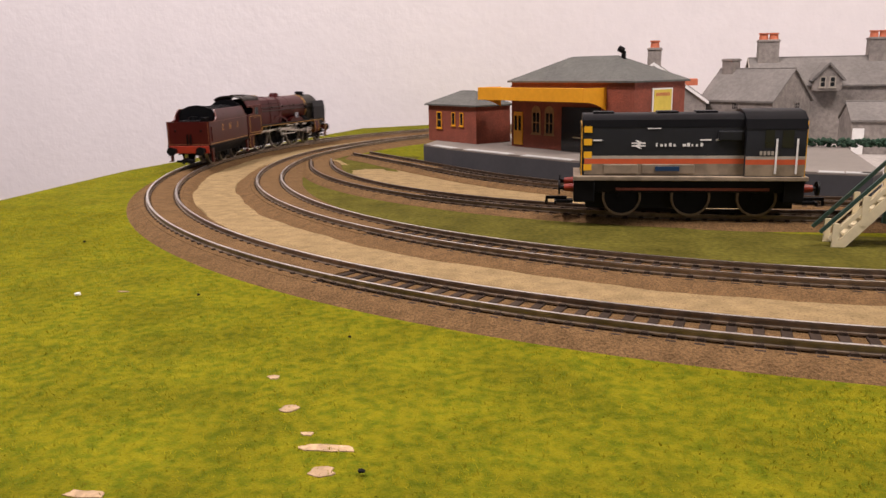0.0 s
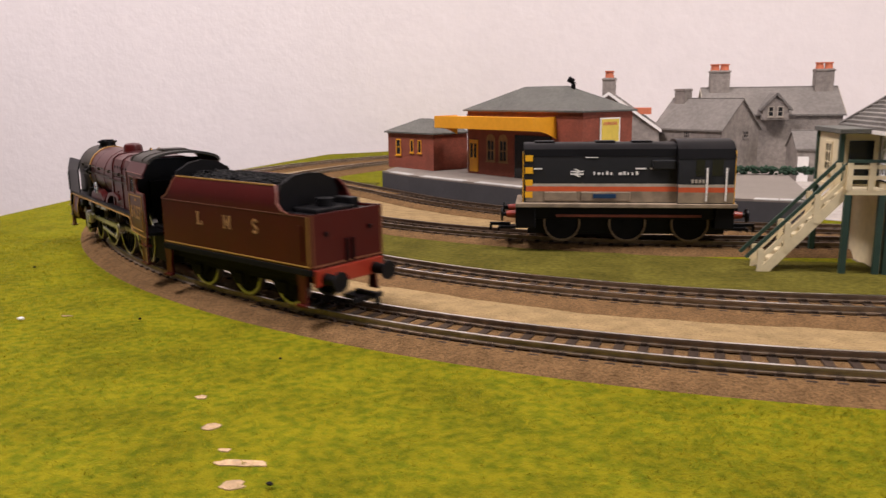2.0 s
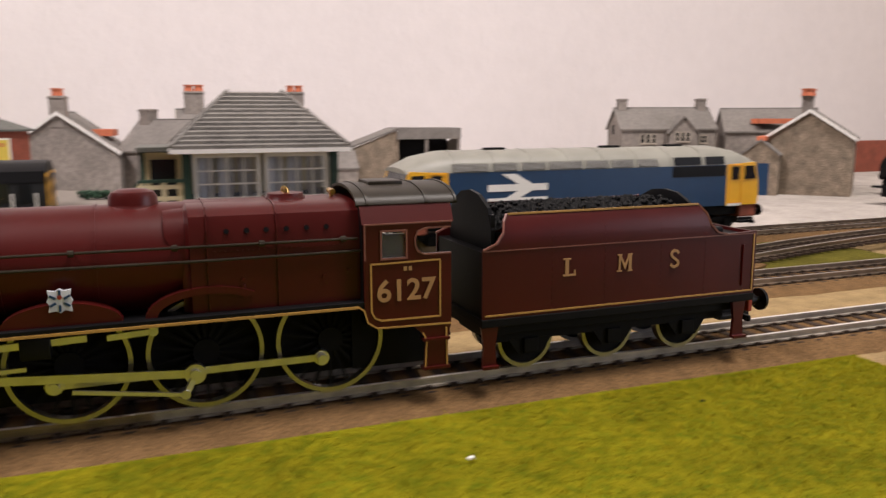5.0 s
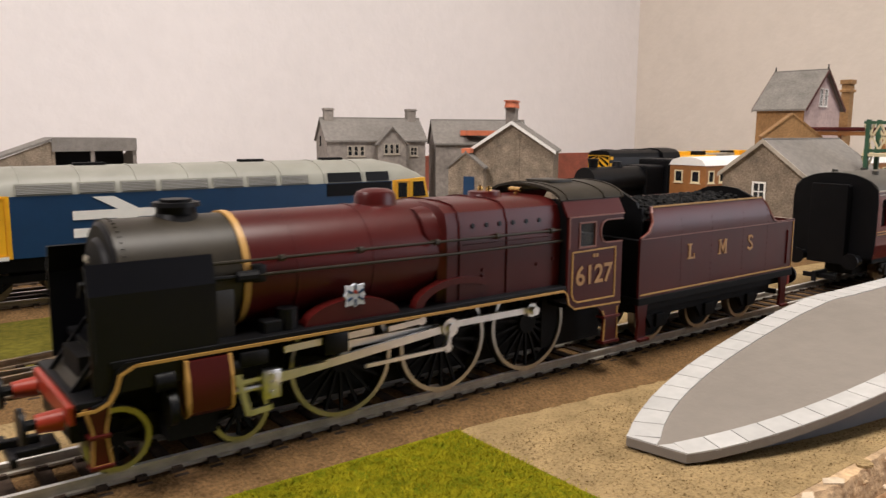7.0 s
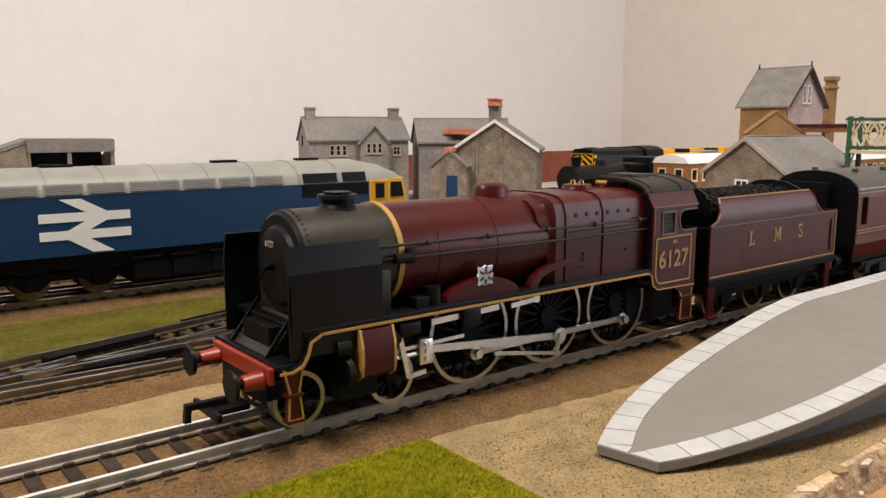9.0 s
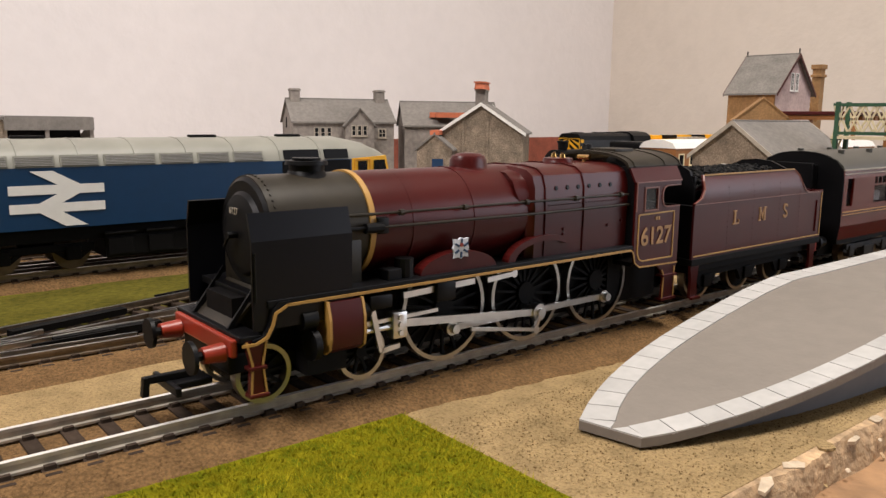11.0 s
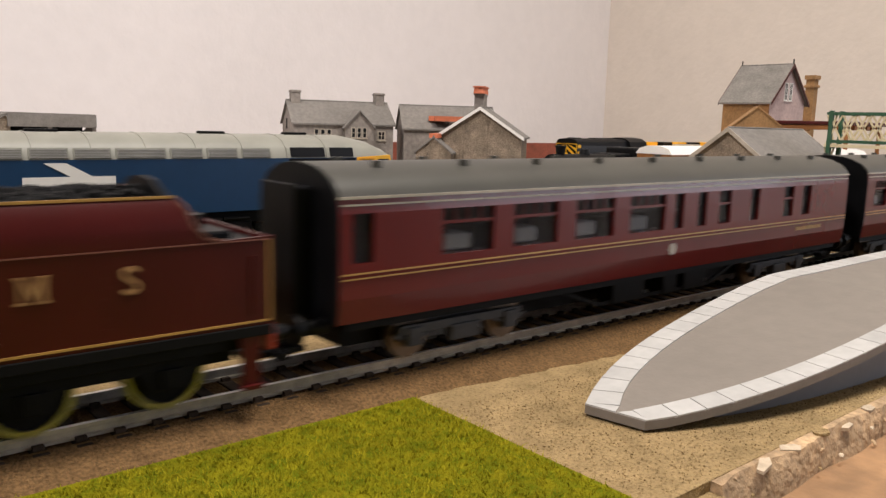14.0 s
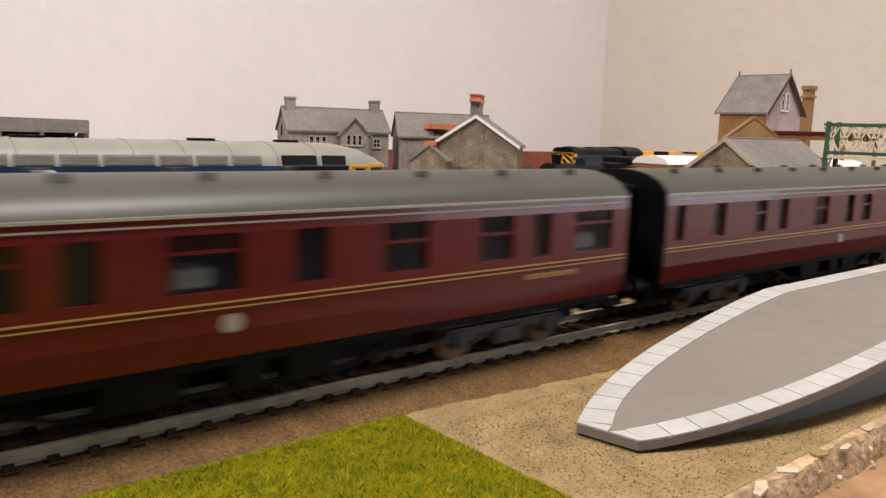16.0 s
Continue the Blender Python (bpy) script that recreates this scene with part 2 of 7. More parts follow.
def ring(bm, c, r_out, r_in, y0, y1, seg=32):
    """A wheel rim about the y axis."""
    pts = [(r_out, y0), (r_out, y1), (r_in, y1), (r_in, y0)]
    secs = []
    for i in range(seg):
        a = 2 * math.pi * i / seg
        secs.append([(c[0] + r * math.cos(a), y, c[2] + r * math.sin(a)) for r, y in pts])
    loft(bm, secs + [secs[0]], cap=False)
    bmesh.ops.remove_doubles(bm, verts=bm.verts, dist=1e-4)
    return bm


def text_part(name, words, size, material, parent, m, label="", extrude=0.05, bold=0.0, wide=1.0, spacing=1.0):
    """Lettering as a mesh; size in millimetres, m its pose in the parent's space (metres)."""
    cu = bpy.data.curves.new("lettering", "FONT")
    cu.body, cu.size, cu.extrude, cu.offset = words, size, extrude, bold
    cu.align_x, cu.align_y, cu.space_character = "CENTER", "CENTER", spacing
    tmp = bpy.data.objects.new("lettering", cu)
    me = bpy.data.meshes.new_from_object(tmp)
    bpy.data.objects.remove(tmp)
    me.transform(Matrix.Diagonal((0.001 * wide, 0.001, 0.001, 1)))
    me.materials.append(material)
    ob = new(name, me)
    ob.parent = parent
    ob.matrix_local = m
    if label:
        ob["label"] = label
    return ob


FACE_NEAR = (90, 0, 0)      # lettering that faces -y

# ---------------------------------------------------------------- track geometry (metres)
XC, R_OUT, R_IN = -0.033, 0.438, 0.371
Y_OUT, Y_IN, Y_DSL, Y_08 = 0.00825, 0.07525, 0.18825, 0.1965
Z_RAIL = 0.010


def arc_path(x_end, y0, xc, R, a_end, tail=0.0, step=0.004):
    """From x_end on the straight to xc, then round to the left by a_end degrees, then straight on."""
    pts = []
    n = max(2, int((x_end - xc) / 0.02))
    for i in range(n):
        pts.append((x_end + (xc - x_end) * i / n, y0))
    n = max(2, int(radians(a_end) * R / 0.008))
    for i in range(n + 1):
        a = radians(a_end) * i / n
        pts.append((xc - R * math.sin(a), y0 + R - R * math.cos(a)))
    if tail:
        a = radians(a_end)
        x, y = pts[-1]
        for i in range(1, 6):
            pts.append((x - math.cos(a) * tail * i / 5, y + math.sin(a) * tail * i / 5))
    return pts


def offset(pts, d):
    out = []
    for i, (x, y) in enumerate(pts):
        ax, ay = pts[max(0, i - 1)]
        bx, by = pts[min(len(pts) - 1, i + 1)]
        l = math.hypot(bx - ax, by - ay)
        out.append((x - (by - ay) / l * d, y + (bx - ax) / l * d))
    return out


def sweep(bm, pts, prof):
    """prof: (offset, height) in millimetres, swept along pts (metres)."""
    secs = []
    offs = {d: offset(pts, d / 1000) for d, _ in prof}
    for i in range(len(pts)):
        secs.append([(offs[d][i][0] * 1000, offs[d][i][1] * 1000, z) for d, z in prof])
    return loft(bm, secs)


def along(pts, pitch, start=0.0):
    """Points and headings at even steps along a path."""
    out, need = [], start
    for (ax, ay), (bx, by) in zip(pts, pts[1:]):
        l = math.hypot(bx - ax, by - ay)
        while need <= l:
            k = need / l
            out.append((ax + (bx - ax) * k, ay + (by - ay) * k, math.degrees(math.atan2(by - ay, bx - ax))))
            need += pitch
        need -= l
    return out


def sleeper_mesh():
    bm = B()
    box(bm, -1.5, -12.6, 0, 1.5, 12.6, 1.5, 0.2)
    for y in (-8.25, 8.25):
        for s in (-1, 1):
            box(bm, -1.0, y + s * 1.5 - 0.6, 1.5, 1.0, y + s * 1.5 + 0.6, 2.3)
    return mesh_of(bm)


SLEEPER_MESH = sleeper_mesh()
SLEEPER_MESH.materials.append(SLEEPER)


def track(label, pts, rail_mat, half=16.5, foot=20, pitch=0.0073, bed=True, base=-0.5, lit_straight=False):
    t = thing("track", label, "railway track", group="model railway tracks")
    if bed:
        prof = [(-foot, base), (-foot + 1.2, 3.6), (-half, 5.6), (-12.9, 7.1), (-11.0, 7.4), (-10.2, 6.8)]
        part("ballast", sweep(B(), pts, prof + [(-d, z) for d, z in reversed(prof)]), BALLAST, t, "brown granular ballast bed")
        # round the far curve the sleepers lie buried
        buried = [q for q in pts if q[0] < -0.26]
        if len(buried) > 3:
            part("ballast", sweep(B(), buried, [(-13.5, 6.2), (-12.5, 7.5), (-6, 7.75), (6, 7.75), (12.5, 7.5), (13.5, 6.2)]), BALLAST, t, "ballast packed level over the sleepers")
    for d in (-8.25, 8.25):
        turn = next((i for i, q in enumerate(pts) if q[0] <= XC + 1e-6), len(pts) - 1)
        straight, bend = pts[:turn + 1], pts[turn:]
        # the straight takes the lit copies, the bend keeps the plain rail metals
        for run, head, web in (((pts, rail_mat, rail_mat if rail_mat is RAILDARK else RAILSIDE),) if not lit_straight else ((straight, LITRAIL, LITWEB), (bend, RAIL, RAILSIDE))):
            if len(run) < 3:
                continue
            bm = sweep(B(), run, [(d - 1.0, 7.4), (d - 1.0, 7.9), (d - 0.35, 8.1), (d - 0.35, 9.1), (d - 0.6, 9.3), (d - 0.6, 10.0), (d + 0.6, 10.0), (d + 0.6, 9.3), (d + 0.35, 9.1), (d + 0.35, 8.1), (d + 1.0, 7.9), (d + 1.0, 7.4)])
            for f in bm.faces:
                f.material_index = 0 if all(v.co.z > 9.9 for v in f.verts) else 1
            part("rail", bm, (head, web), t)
    far = []
    for x, y, a in along(pts, pitch, 0.002):
        m = pose(x, y, 0.0058, 0, 0, a + random.uniform(-0.6, 0.6))
        if x > 0.62 or y > 0.62:
            far.append(m)
            continue
        s = new("sleeper", SLEEPER_MESH)
        s.parent = t
        s.matrix_local = m
    if far:
        bm = B()
        for m in far:
            bmesh.ops.create_cube(bm, size=1, matrix=Matrix.Diagonal((1000, 1000, 1000, 1)) @ m @ Matrix.Diagonal((0.003, 0.025, 0.003, 1)))
        tagged(part("far_sleepers", bm, SLEEPER, t), kind="stuff")
    return t


OUTER = arc_path(1.38, Y_OUT, XC, R_OUT, 178, 0.25)
INNER = arc_path(1.38, Y_IN, XC, R_IN, 178, 0.25)
SIDING = arc_path(0.30, Y_08, -0.085, 0.300, 72, 0.03)
PLATFORM_LINE = arc_path(0.30, 0.235, 0.02, 0.36, 50, 0.16)
DIESEL_LINE = [(1.30, Y_DSL), (0.9, Y_DSL), (0.5, Y_DSL), (0.2, Y_DSL), (0.055, Y_DSL)]
DIVERGE = [(0.00, Y_IN), (0.03, 0.0768), (0.06, 0.0805), (0.08, 0.0840), (0.10, 0.0880), (0.125, 0.0935), (0.15, 0.0992), (0.18, 0.1070), (0.22, 0.1172), (0.26, 0.1275), (0.30, 0.1370), (0.35, 0.1465), (0.41, 0.1540), (0.50, 0.1580)]
DIVERGE.reverse()


def rail_pose(s, half, y0=Y_OUT, R=R_OUT):
    """The pose on the outer line of a vehicle whose middle is at s and whose pivots lie half to either side."""
    def at(u):
        if u >= XC:
            return Vector((u, y0, Z_RAIL))
        a = (XC - u) / R
        return Vector((XC - R * math.sin(a), y0 + R - R * math.cos(a), Z_RAIL))
    p, q = at(s - half), at(s + half)
    d = q - p
    return Matrix.Translation((p + q) / 2) @ Matrix.Rotation(math.atan2(d.y, d.x), 4, "Z")

# ---------------------------------------------------------------- the room and the baseboard


def slab(name, x0, y0, z0, x1, y1, z1, material, label, category, kind="structure"):
    ob = part(name, box(B(), x0 * 1000, y0 * 1000, z0 * 1000, x1 * 1000, y1 * 1000, z1 * 1000), material)
    return tagged(ob, label, category, kind=kind)


WX, WY = 1.437, 0.95
slab("wall_north", -2.6, WY, -0.9, WX + 0.1, WY + 0.1, 1.5, WALL, "white painted woodchip wallpaper wall behind the layout", "wall")
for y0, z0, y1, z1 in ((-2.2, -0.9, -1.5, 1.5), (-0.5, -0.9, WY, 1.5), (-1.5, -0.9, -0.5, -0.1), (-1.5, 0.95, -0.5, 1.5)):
    slab("wall_east", WX, y0, z0, WX + 0.1, y1, z1, WALL2, "darker, warmer woodchip wallpaper side wall", "wall")
window_room = thing("window_1", "white framed daylight window in the side wall", "window", kind="structure")
for y0, z0, y1, z1 in ((-1.5, -0.1, -1.46, 0.95), (-0.54, -0.1, -0.5, 0.95), (-1.02, -0.1, -0.98, 0.95), (-1.46, -0.1, -1.02, -0.06), (-1.46, 0.91, -1.02, 0.95), (-0.98, -0.1, -0.54, -0.06), (-0.98, 0.91, -0.54, 0.95)):
    part("window_frame", box(B(), WX * 1000 + 40, y0 * 1000, z0 * 1000, WX * 1000 + 80, y1 * 1000, z1 * 1000), WHITE, window_room)
# unseen walls, added to close the room and hold back bounced light
slab("wall_south", -2.6, -2.3, -0.9, WX + 0.1, -2.2, 1.5, ROOM, "unseen dark wall that keeps bounced light low", "wall")
slab("wall_west", -2.7, -2.3, -0.9, -2.6, WY + 0.1, 1.5, ROOM, "unseen dark wall that keeps bounced light low", "wall")
slab("ceiling", -2.7, -2.3, 1.5, WX + 0.1, WY + 0.1, 1.6, CEIL, "plain white ceiling", "ceiling")
slab("floor", -2.7, -2.3, -1.0, WX + 0.1, WY + 0.1, -0.9, CARPET, "dark carpeted floor under the layout", "floor")


def sheet(name, poly, z0, z1, material, label, category):
    ob = part(name, prism(B(), [(x * 1000, y * 1000) for x, y in poly], "z", z0, z1), material)
    return tagged(ob, label, category, kind="structure")


BOARD_POLY = [(-0.50, -0.55), (0.19, -0.55), (0.19, -0.080), (1.42, -0.080), (1.42, 0.93), (-0.36, 0.93), (-0.455, 0.86), (-0.535, 0.40), (-0.535, 0.10)]
sheet("ground", BOARD_POLY, -18, 1.5, SAND, "wooden baseboard top under the model scenery", "baseboard")
sheet("grass_field", [(-0.50, -0.55), (0.172, -0.55), (0.172, -0.009), (0.30, 0.02), (0.30, 0.30), (-0.10, 0.93), (-0.36, 0.93), (-0.455, 0.86), (-0.535, 0.40), (-0.535, 0.10)], 1.4, 3.9, GRASS,
      "bright yellow-green static grass mat beside the tracks", "grass")
sheet("pavement", [(0.1, 0.235), (1.40, 0.10), (1.42, 0.93), (-0.20, 0.93), (-0.20, 0.45)], 1.4, 4.2, YARD, "grey-brown yard surface around the buildings", "yard")

# wavy strips of scatter between the lines
def strip(pts, d0, d1, z, wave, seed):
    rnd = random.Random(seed)
    ph = [rnd.uniform(0, 6.28) for _ in range(4)]
    fine = []
    for (ax, ay), (bx, by) in zip(pts, pts[1:]):
        n = max(1, int(math.hypot(bx - ax, by - ay) / 0.006))
        fine += [(ax + (bx - ax) * i / n, ay + (by - ay) * i / n) for i in range(n)]
    fine.append(pts[-1])
    s, secs = 0.0, []
    a, b = offset(fine, d0 / 1000), offset(fine, d1 / 1000)
    for i in range(len(fine)):
        if i:
            s += math.hypot(fine[i][0] - fine[i - 1][0], fine[i][1] - fine[i - 1][1])
        w0 = wave * (math.sin(s * 55 + ph[0]) + 0.6 * math.sin(s * 131 + ph[1]) + 0.35 * math.sin(s * 290 + ph[2]))
        w1 = wave * (math.sin(s * 47 + ph[3]) + 0.6 * math.sin(s * 117 + ph[0]) + 0.35 * math.sin(s * 260 + ph[1]))
        nx, ny = (b[i][0] - a[i][0]), (b[i][1] - a[i][1])
        l = math.hypot(nx, ny)
        nx, ny = nx / l, ny / l
        p = (a[i][0] * 1000 + nx * w0, a[i][1] * 1000 + ny * w0)
        q = (b[i][0] * 1000 + nx * w1, b[i][1] * 1000 + ny * w1)
        m = ((p[0] + q[0]) / 2, (p[1] + q[1]) / 2)
        secs.append([(*p, 2.0), (p[0] + nx * 2, p[1] + ny * 2, z), (*m, z + 0.4), (q[0] - nx * 2, q[1] - ny * 2, z), (*q, 2.0)])
    return loft(B(), secs)


tagged(part("sand_strip", strip(OUTER[:-8], -16.5, -47, 5.2, 1.0, 1), SAND), "light tan sand scatter between the two main lines", "sand", kind="stuff")
tagged(part("grass_strip", strip(arc_path(0.62, Y_IN, XC, R_IN, 100)[14:], -19, -95, 4.6, 1.2, 2), OLIVE), "dull olive grass scatter beside the inner line", "grass", kind="stuff")
tagged(part("sand_strip", strip(arc_path(0.02, Y_08, -0.085, 0.300, 68), -18, -50, 5.2, 2.2, 3), SAND), "light tan sand scatter between the sidings", "sand", kind="stuff")
tagged(part("sand_strip", strip(PLATFORM_LINE[4:], 14, 54, 4.5, 1.5, 4), SAND), "light tan sand scatter beside the platform line", "sand", kind="stuff")
sheet("sand_yard", [(0.1721, -0.0795), (1.41, -0.0795), (1.41, -0.006), (0.1721, -0.006)], 1.4, 3.7, SAND, "light tan sand yard below the platform ramp", "sand")
def verge():
    """Ballast that spreads out beside the outer line along the sand yard."""
    rnd = random.Random(21)
    edge = []
    for i in range(90):
        x = 172.5 + i * 2.4
        y = -13.0 - 8.5 * min(1.0, max(0.0, (x - 180) / 90)) - 3.0 * min(1.0, max(0.0, (x - 280) / 80))
        edge.append((x, y + rnd.uniform(-0.6, 0.6)))
    bm = B()
    loft(bm, [[(x, y, 3.5), (x, y + 1.2, 3.95), (x, -10.5, 4.7), (x, -8.0, 3.5)] for x, y in edge])
    tagged(part("ballast_verge", bm, BALLAST), "brown ballast spread beside the outer line", "ballast", kind="stuff")


verge()
slab("wooden_rail", 0.19, -0.150, -0.040, 1.42, -0.0830, -0.004, BOARD, "bare reddish wooden batten along the baseboard edge", "batten")

track("outer curved main line with worn nickel rails", OUTER, RAIL, half=17, foot=22, lit_straight=True)
track("inner curved main line with worn nickel rails", INNER, RAIL, half=19, foot=27)
track("siding with tarnished rails under a shunter", SIDING, RAILDARK, half=15.5, foot=19)
track("platform line with tarnished rails", PLATFORM_LINE, RAILDARK, half=15.5, foot=19)
track("straight line under a blue diesel", DIESEL_LINE, RAIL, half=15.5, foot=19)
track("diverging turnout line with bright rails", DIVERGE, RAIL, half=14, foot=17, bed=False)


def turnout_parts():
    """Check rails, frog and motor cover where the inner line divides."""
    T = thing("turnout_fittings", "black check rails and bright frog of the turnout", "turnout", group="model railway tracks")
    for p, q, w, m_, nm in (((112, 92, 9.4), (146, 101, 9.4), 3.6, DARK, "motor_cover"), ((114, 74.5, 9.2), (136, 76.5, 9.2), 1.0, DARK, "check_rail"), ((120, 79.0, 9.0), (150, 80.5, 9.0), 3.0, DARK, "frog_block"),
                            ((104, 78.6, 9.5), (152, 83.5, 9.5), 1.0, RAIL, "closure_rail"), ((92, 72.2, 9.5), (140, 70.8, 9.5), 0.8, RAIL, "check_rail"), ((150, 89.5, 9.5), (178, 92.0, 9.5), 0.9, RAIL, "wing_rail"), ((96, 81.5, 9.4), (120, 90.0, 9.4), 1.0, RAIL, "closure_rail"), ((160, 112.5, 9.2), (186, 119.5, 9.2), 1.2, DARK, "check_rail")):
        part(nm, bar(B(), p, q, w, 1.2 if m_ is RAIL else 2.0), m_, T)
    bm = B()
    prism(bm, [(40, 82), (200, 84), (250, 108), (250, 122), (190, 104), (120, 91), (40, 86)], "z", 4.0, 6.2)
    part("ballast", bm, BALLAST, T)


turnout_parts()

# ---------------------------------------------------------------- rolling stock (millimetres, rail top at 0, near side at -y)


def spoked(x, r, material_rim, parent, spokes=16, y=8.3, crank=None):
    """One axle: a rim, spokes and boss on each side. Turns about its own middle."""
    w = new("wheelset")
    w.parent = parent
    w.matrix_local = pose(x / 1000, 0, r / 1000)
    bm = B()
    for s in (-1, 1):
        ring(bm, (0, 0, 0), r, r - 1.05, s * y - 1.3, s * y + 1.3, 36)
    part("wheel_rim", bm, material_rim, w, "bright metal tyre", smooth=True)
    bm = B()
    for s in (-1, 1):
        rod(bm, (0, s * y - 1.1, 0), (0, s * y + 1.1, 0), r * 0.23, 14)
        if not spokes:
            rod(bm, (0, s * y - 0.6, 0), (0, s * y + 0.6, 0), r - 0.8, 28)
        for k in range(spokes):
            a = 2 * math.pi * k / spokes
            bar(bm, (r * 0.15 * math.cos(a), s * y, r * 0.15 * math.sin(a)), ((r - 0.9) * math.cos(a), s * y, (r - 0.9) * math.sin(a)), 0.7, 0.7)
    rod(bm, (0, -y, 0), (0, y, 0), 1.5, 10)
    part("spokes", bm, DARK, w)
    if crank:
        bm = B()
        for s, a in ((-1, 0.0), (1, math.pi / 2)):
            rod(bm, (crank * math.cos(a), s * y, crank * math.sin(a)), (crank * math.cos(a), s * 14.2, crank * math.sin(a)), 1.2, 10)
        part("crank_pin", bm, STEEL, w)
    return w


def outline(bm, x0, z0, x1, z1, y, w=0.45, t=0.25):
    """A thin lined border on a side sheet."""
    box(bm, x0, y - t, z0, x1, y, z0 + w)
    box(bm, x0, y - t, z1 - w, x1, y, z1)
    box(bm, x0, y - t, z0 + w, x0 + w, y, z1 - w)
    box(bm, x1 - w, y - t, z0 + w, x1, y, z1 - w)


def both(f):
    """Runs f for the near and the far side in one mesh."""
    bm = B()
    for s in (-1, 1):
        f(bm, s)
    return bm


def buffers(parent, x, sign, z=13.5, red=True):
    for y in (-11.5, 11.5):
        bm = B()
        rod(bm, (x, y, z), (x + sign * 4.5, y, z), 2.1, 14, 1.7)
        part("buffer_housing", bm, RED if red else BLACK, parent, smooth=True)
        bm = B()
        rod(bm, (x + sign * 4.5, y, z), (x + sign * 6.5, y, z), 1.0, 10)
        rod(bm, (x + sign * 6.3, y, z), (x + sign * 7.2, y, z), 3.4, 18)
        part("buffer_head", bm, BLACK, parent, smooth=True)


def coupling(parent, x, sign):
    bm = B()
    box(bm, x, -3.5, 4.5, x + sign * 8, 3.5, 6.0, 0.3)
    box(bm, x + sign * 8, -7, 4.2, x + sign * 9.2, 7, 6.2, 0.3)
    box(bm, x + sign * 3, -0.8, 6.0, x + sign * 13, 0.8, 7.6, 0.3)
    prism(bm, [(x + sign * 11, 7.5), (x + sign * 13.5, 7.5), (x + sign * 14, 3.5), (x + sign * 12.6, 3.5), (x + sign * 12.4, 6)], "y", -0.8, 0.8)
    part("coupling", bm, BLACK, parent, "black tension-lock coupling hook")


def steam_locomotive():
    L = thing("steam_locomotive", "lined maroon and black model express steam locomotive with smoke deflectors", "locomotive")
    # frames and footplate
    bm = B()
    box(bm, -84, -6.5, 4.5, 50, 6.5, 23)
    box(bm, -70, -13, 5, -60, 13, 20)
    box(bm, 36, -9, 5, 60, 9, 20)
    part("frame", bm, DARK, L)
    bm = B()
    box(bm, -81, -17, 22.4, 37.4, 17, 24.0, 0.2)
    box(bm, -87, -16.6, 16.0, -82, 16.6, 17.3, 0.2)
    for s in (-1, 1):
        prism(bm, [(-84.5, 16.4), (-82.2, 17), (-81, 19), (-80.2, 22), (-78.5, 23.6), (-76, 23.6), (-78.6, 22), (-79.4, 18.5), (-81, 16.2), (-84.5, 15.4)], "y", s * 16.9 - 0.5, s * 16.9 + 0.5)
    part("running_plate", bm, BLACK, L)
    bm = B()
    for s in (-1, 1):
        y = s * 17.15
        box(bm, -77, y - 0.15, 22.4, 36, y + 0.15, 23.0)
        prism(bm, [(-87, 16.0), (-84, 16.0), (-81.8, 17), (-80.6, 19), (-79.8, 21.6), (-77, 22.95), (-77, 22.3), (-79.2, 21.2), (-79.9, 18.8), (-81.3, 16.4), (-84, 15.4), (-87, 15.4)], "y", y - 0.15 + s * 0.3, y + 0.15 + s * 0.3)
    part("gold_lining", bm, GOLD, L, "thin gold line along the footplate edge")
    part("buffer_beam", box(B(), -88.2, -15.0, 12.8, -86.8, 15.0, 16.6, 0.4), RED, L, "red front buffer beam")
    # black block in place of the beam's lower half
    part("drag_box", box(B(), -87.4, -12, 8.4, -82, 12, 12.7, 0.4), BLACK, L)
    buffers(L, -88.4, -1)
    coupling(L, -87.4, -1)
    # front steps
    for s in (-1, 1):
        bm = B()
        prism(bm, [(-86.0, 16.4), (-81.0, 16.4), (-82.0, 11.2), (-81.2, 4.6), (-85.2, 4.6), (-84.8, 11.2)], "y", s * 16 - 0.6, s * 16 + 0.6)
        box(bm, -85.4, s * 16 - 1.4, 10.2, -81.6, s * 16 + 1.4, 10.9, 0.1)
        box(bm, -85.4, s * 16 - 1.4, 4.4, -81.2, s * 16 + 1.4, 5.1, 0.1)
        st = part("front_step", bm, MAROON, L)
        bm = B()
        yl = s * 16.75
        for a, b in (((-85.7, 16.2), (-84.5, 11.2)), ((-84.5, 11.2), (-84.9, 4.8)), ((-81.3, 16.2), (-82.3, 11.2)), ((-82.3, 11.2), (-81.5, 4.8)), ((-84.9, 4.9), (-81.5, 4.9))):
            bar(bm, (a[0], yl, a[1]), (b[0], yl, b[1]), 0.2, 0.45)
        part("step_lining", bm, GOLD, st)
    # smokebox, boiler, firebox
    bm = B()
    rod(bm, (-77, 0, 35.8), (-52.2, 0, 35.8), 12.3, 48)
    box(bm, -77, -12.2, 23.5, -55, 12.2, 34, 0.6)
    for k in range(26):
        a = math.pi * (0.02 + 0.96 * k / 25)
        rod(bm, (-75.6, 12.25 * math.cos(a), 35.8 + 12.25 * math.sin(a)), (-75.6, 12.55 * math.cos(a), 35.8 + 12.55 * math.sin(a)), 0.28, 6)
    part("smokebox", bm, SMOKE, L, "matt black smokebox with riveted front ring", smooth=True)
    bm = B()
    rod(bm, (-77.7, 0, 35.8), (-77, 0, 35.8), 11.2, 40, 12.0)
    rod(bm, (-78.6, 0, 35.4), (-77.6, 0, 35.4), 8.6, 40, 9.4)
    rod(bm, (-79.4, 0, 35.4), (-78.6, 0, 35.4), 5.6, 32, 8.6)
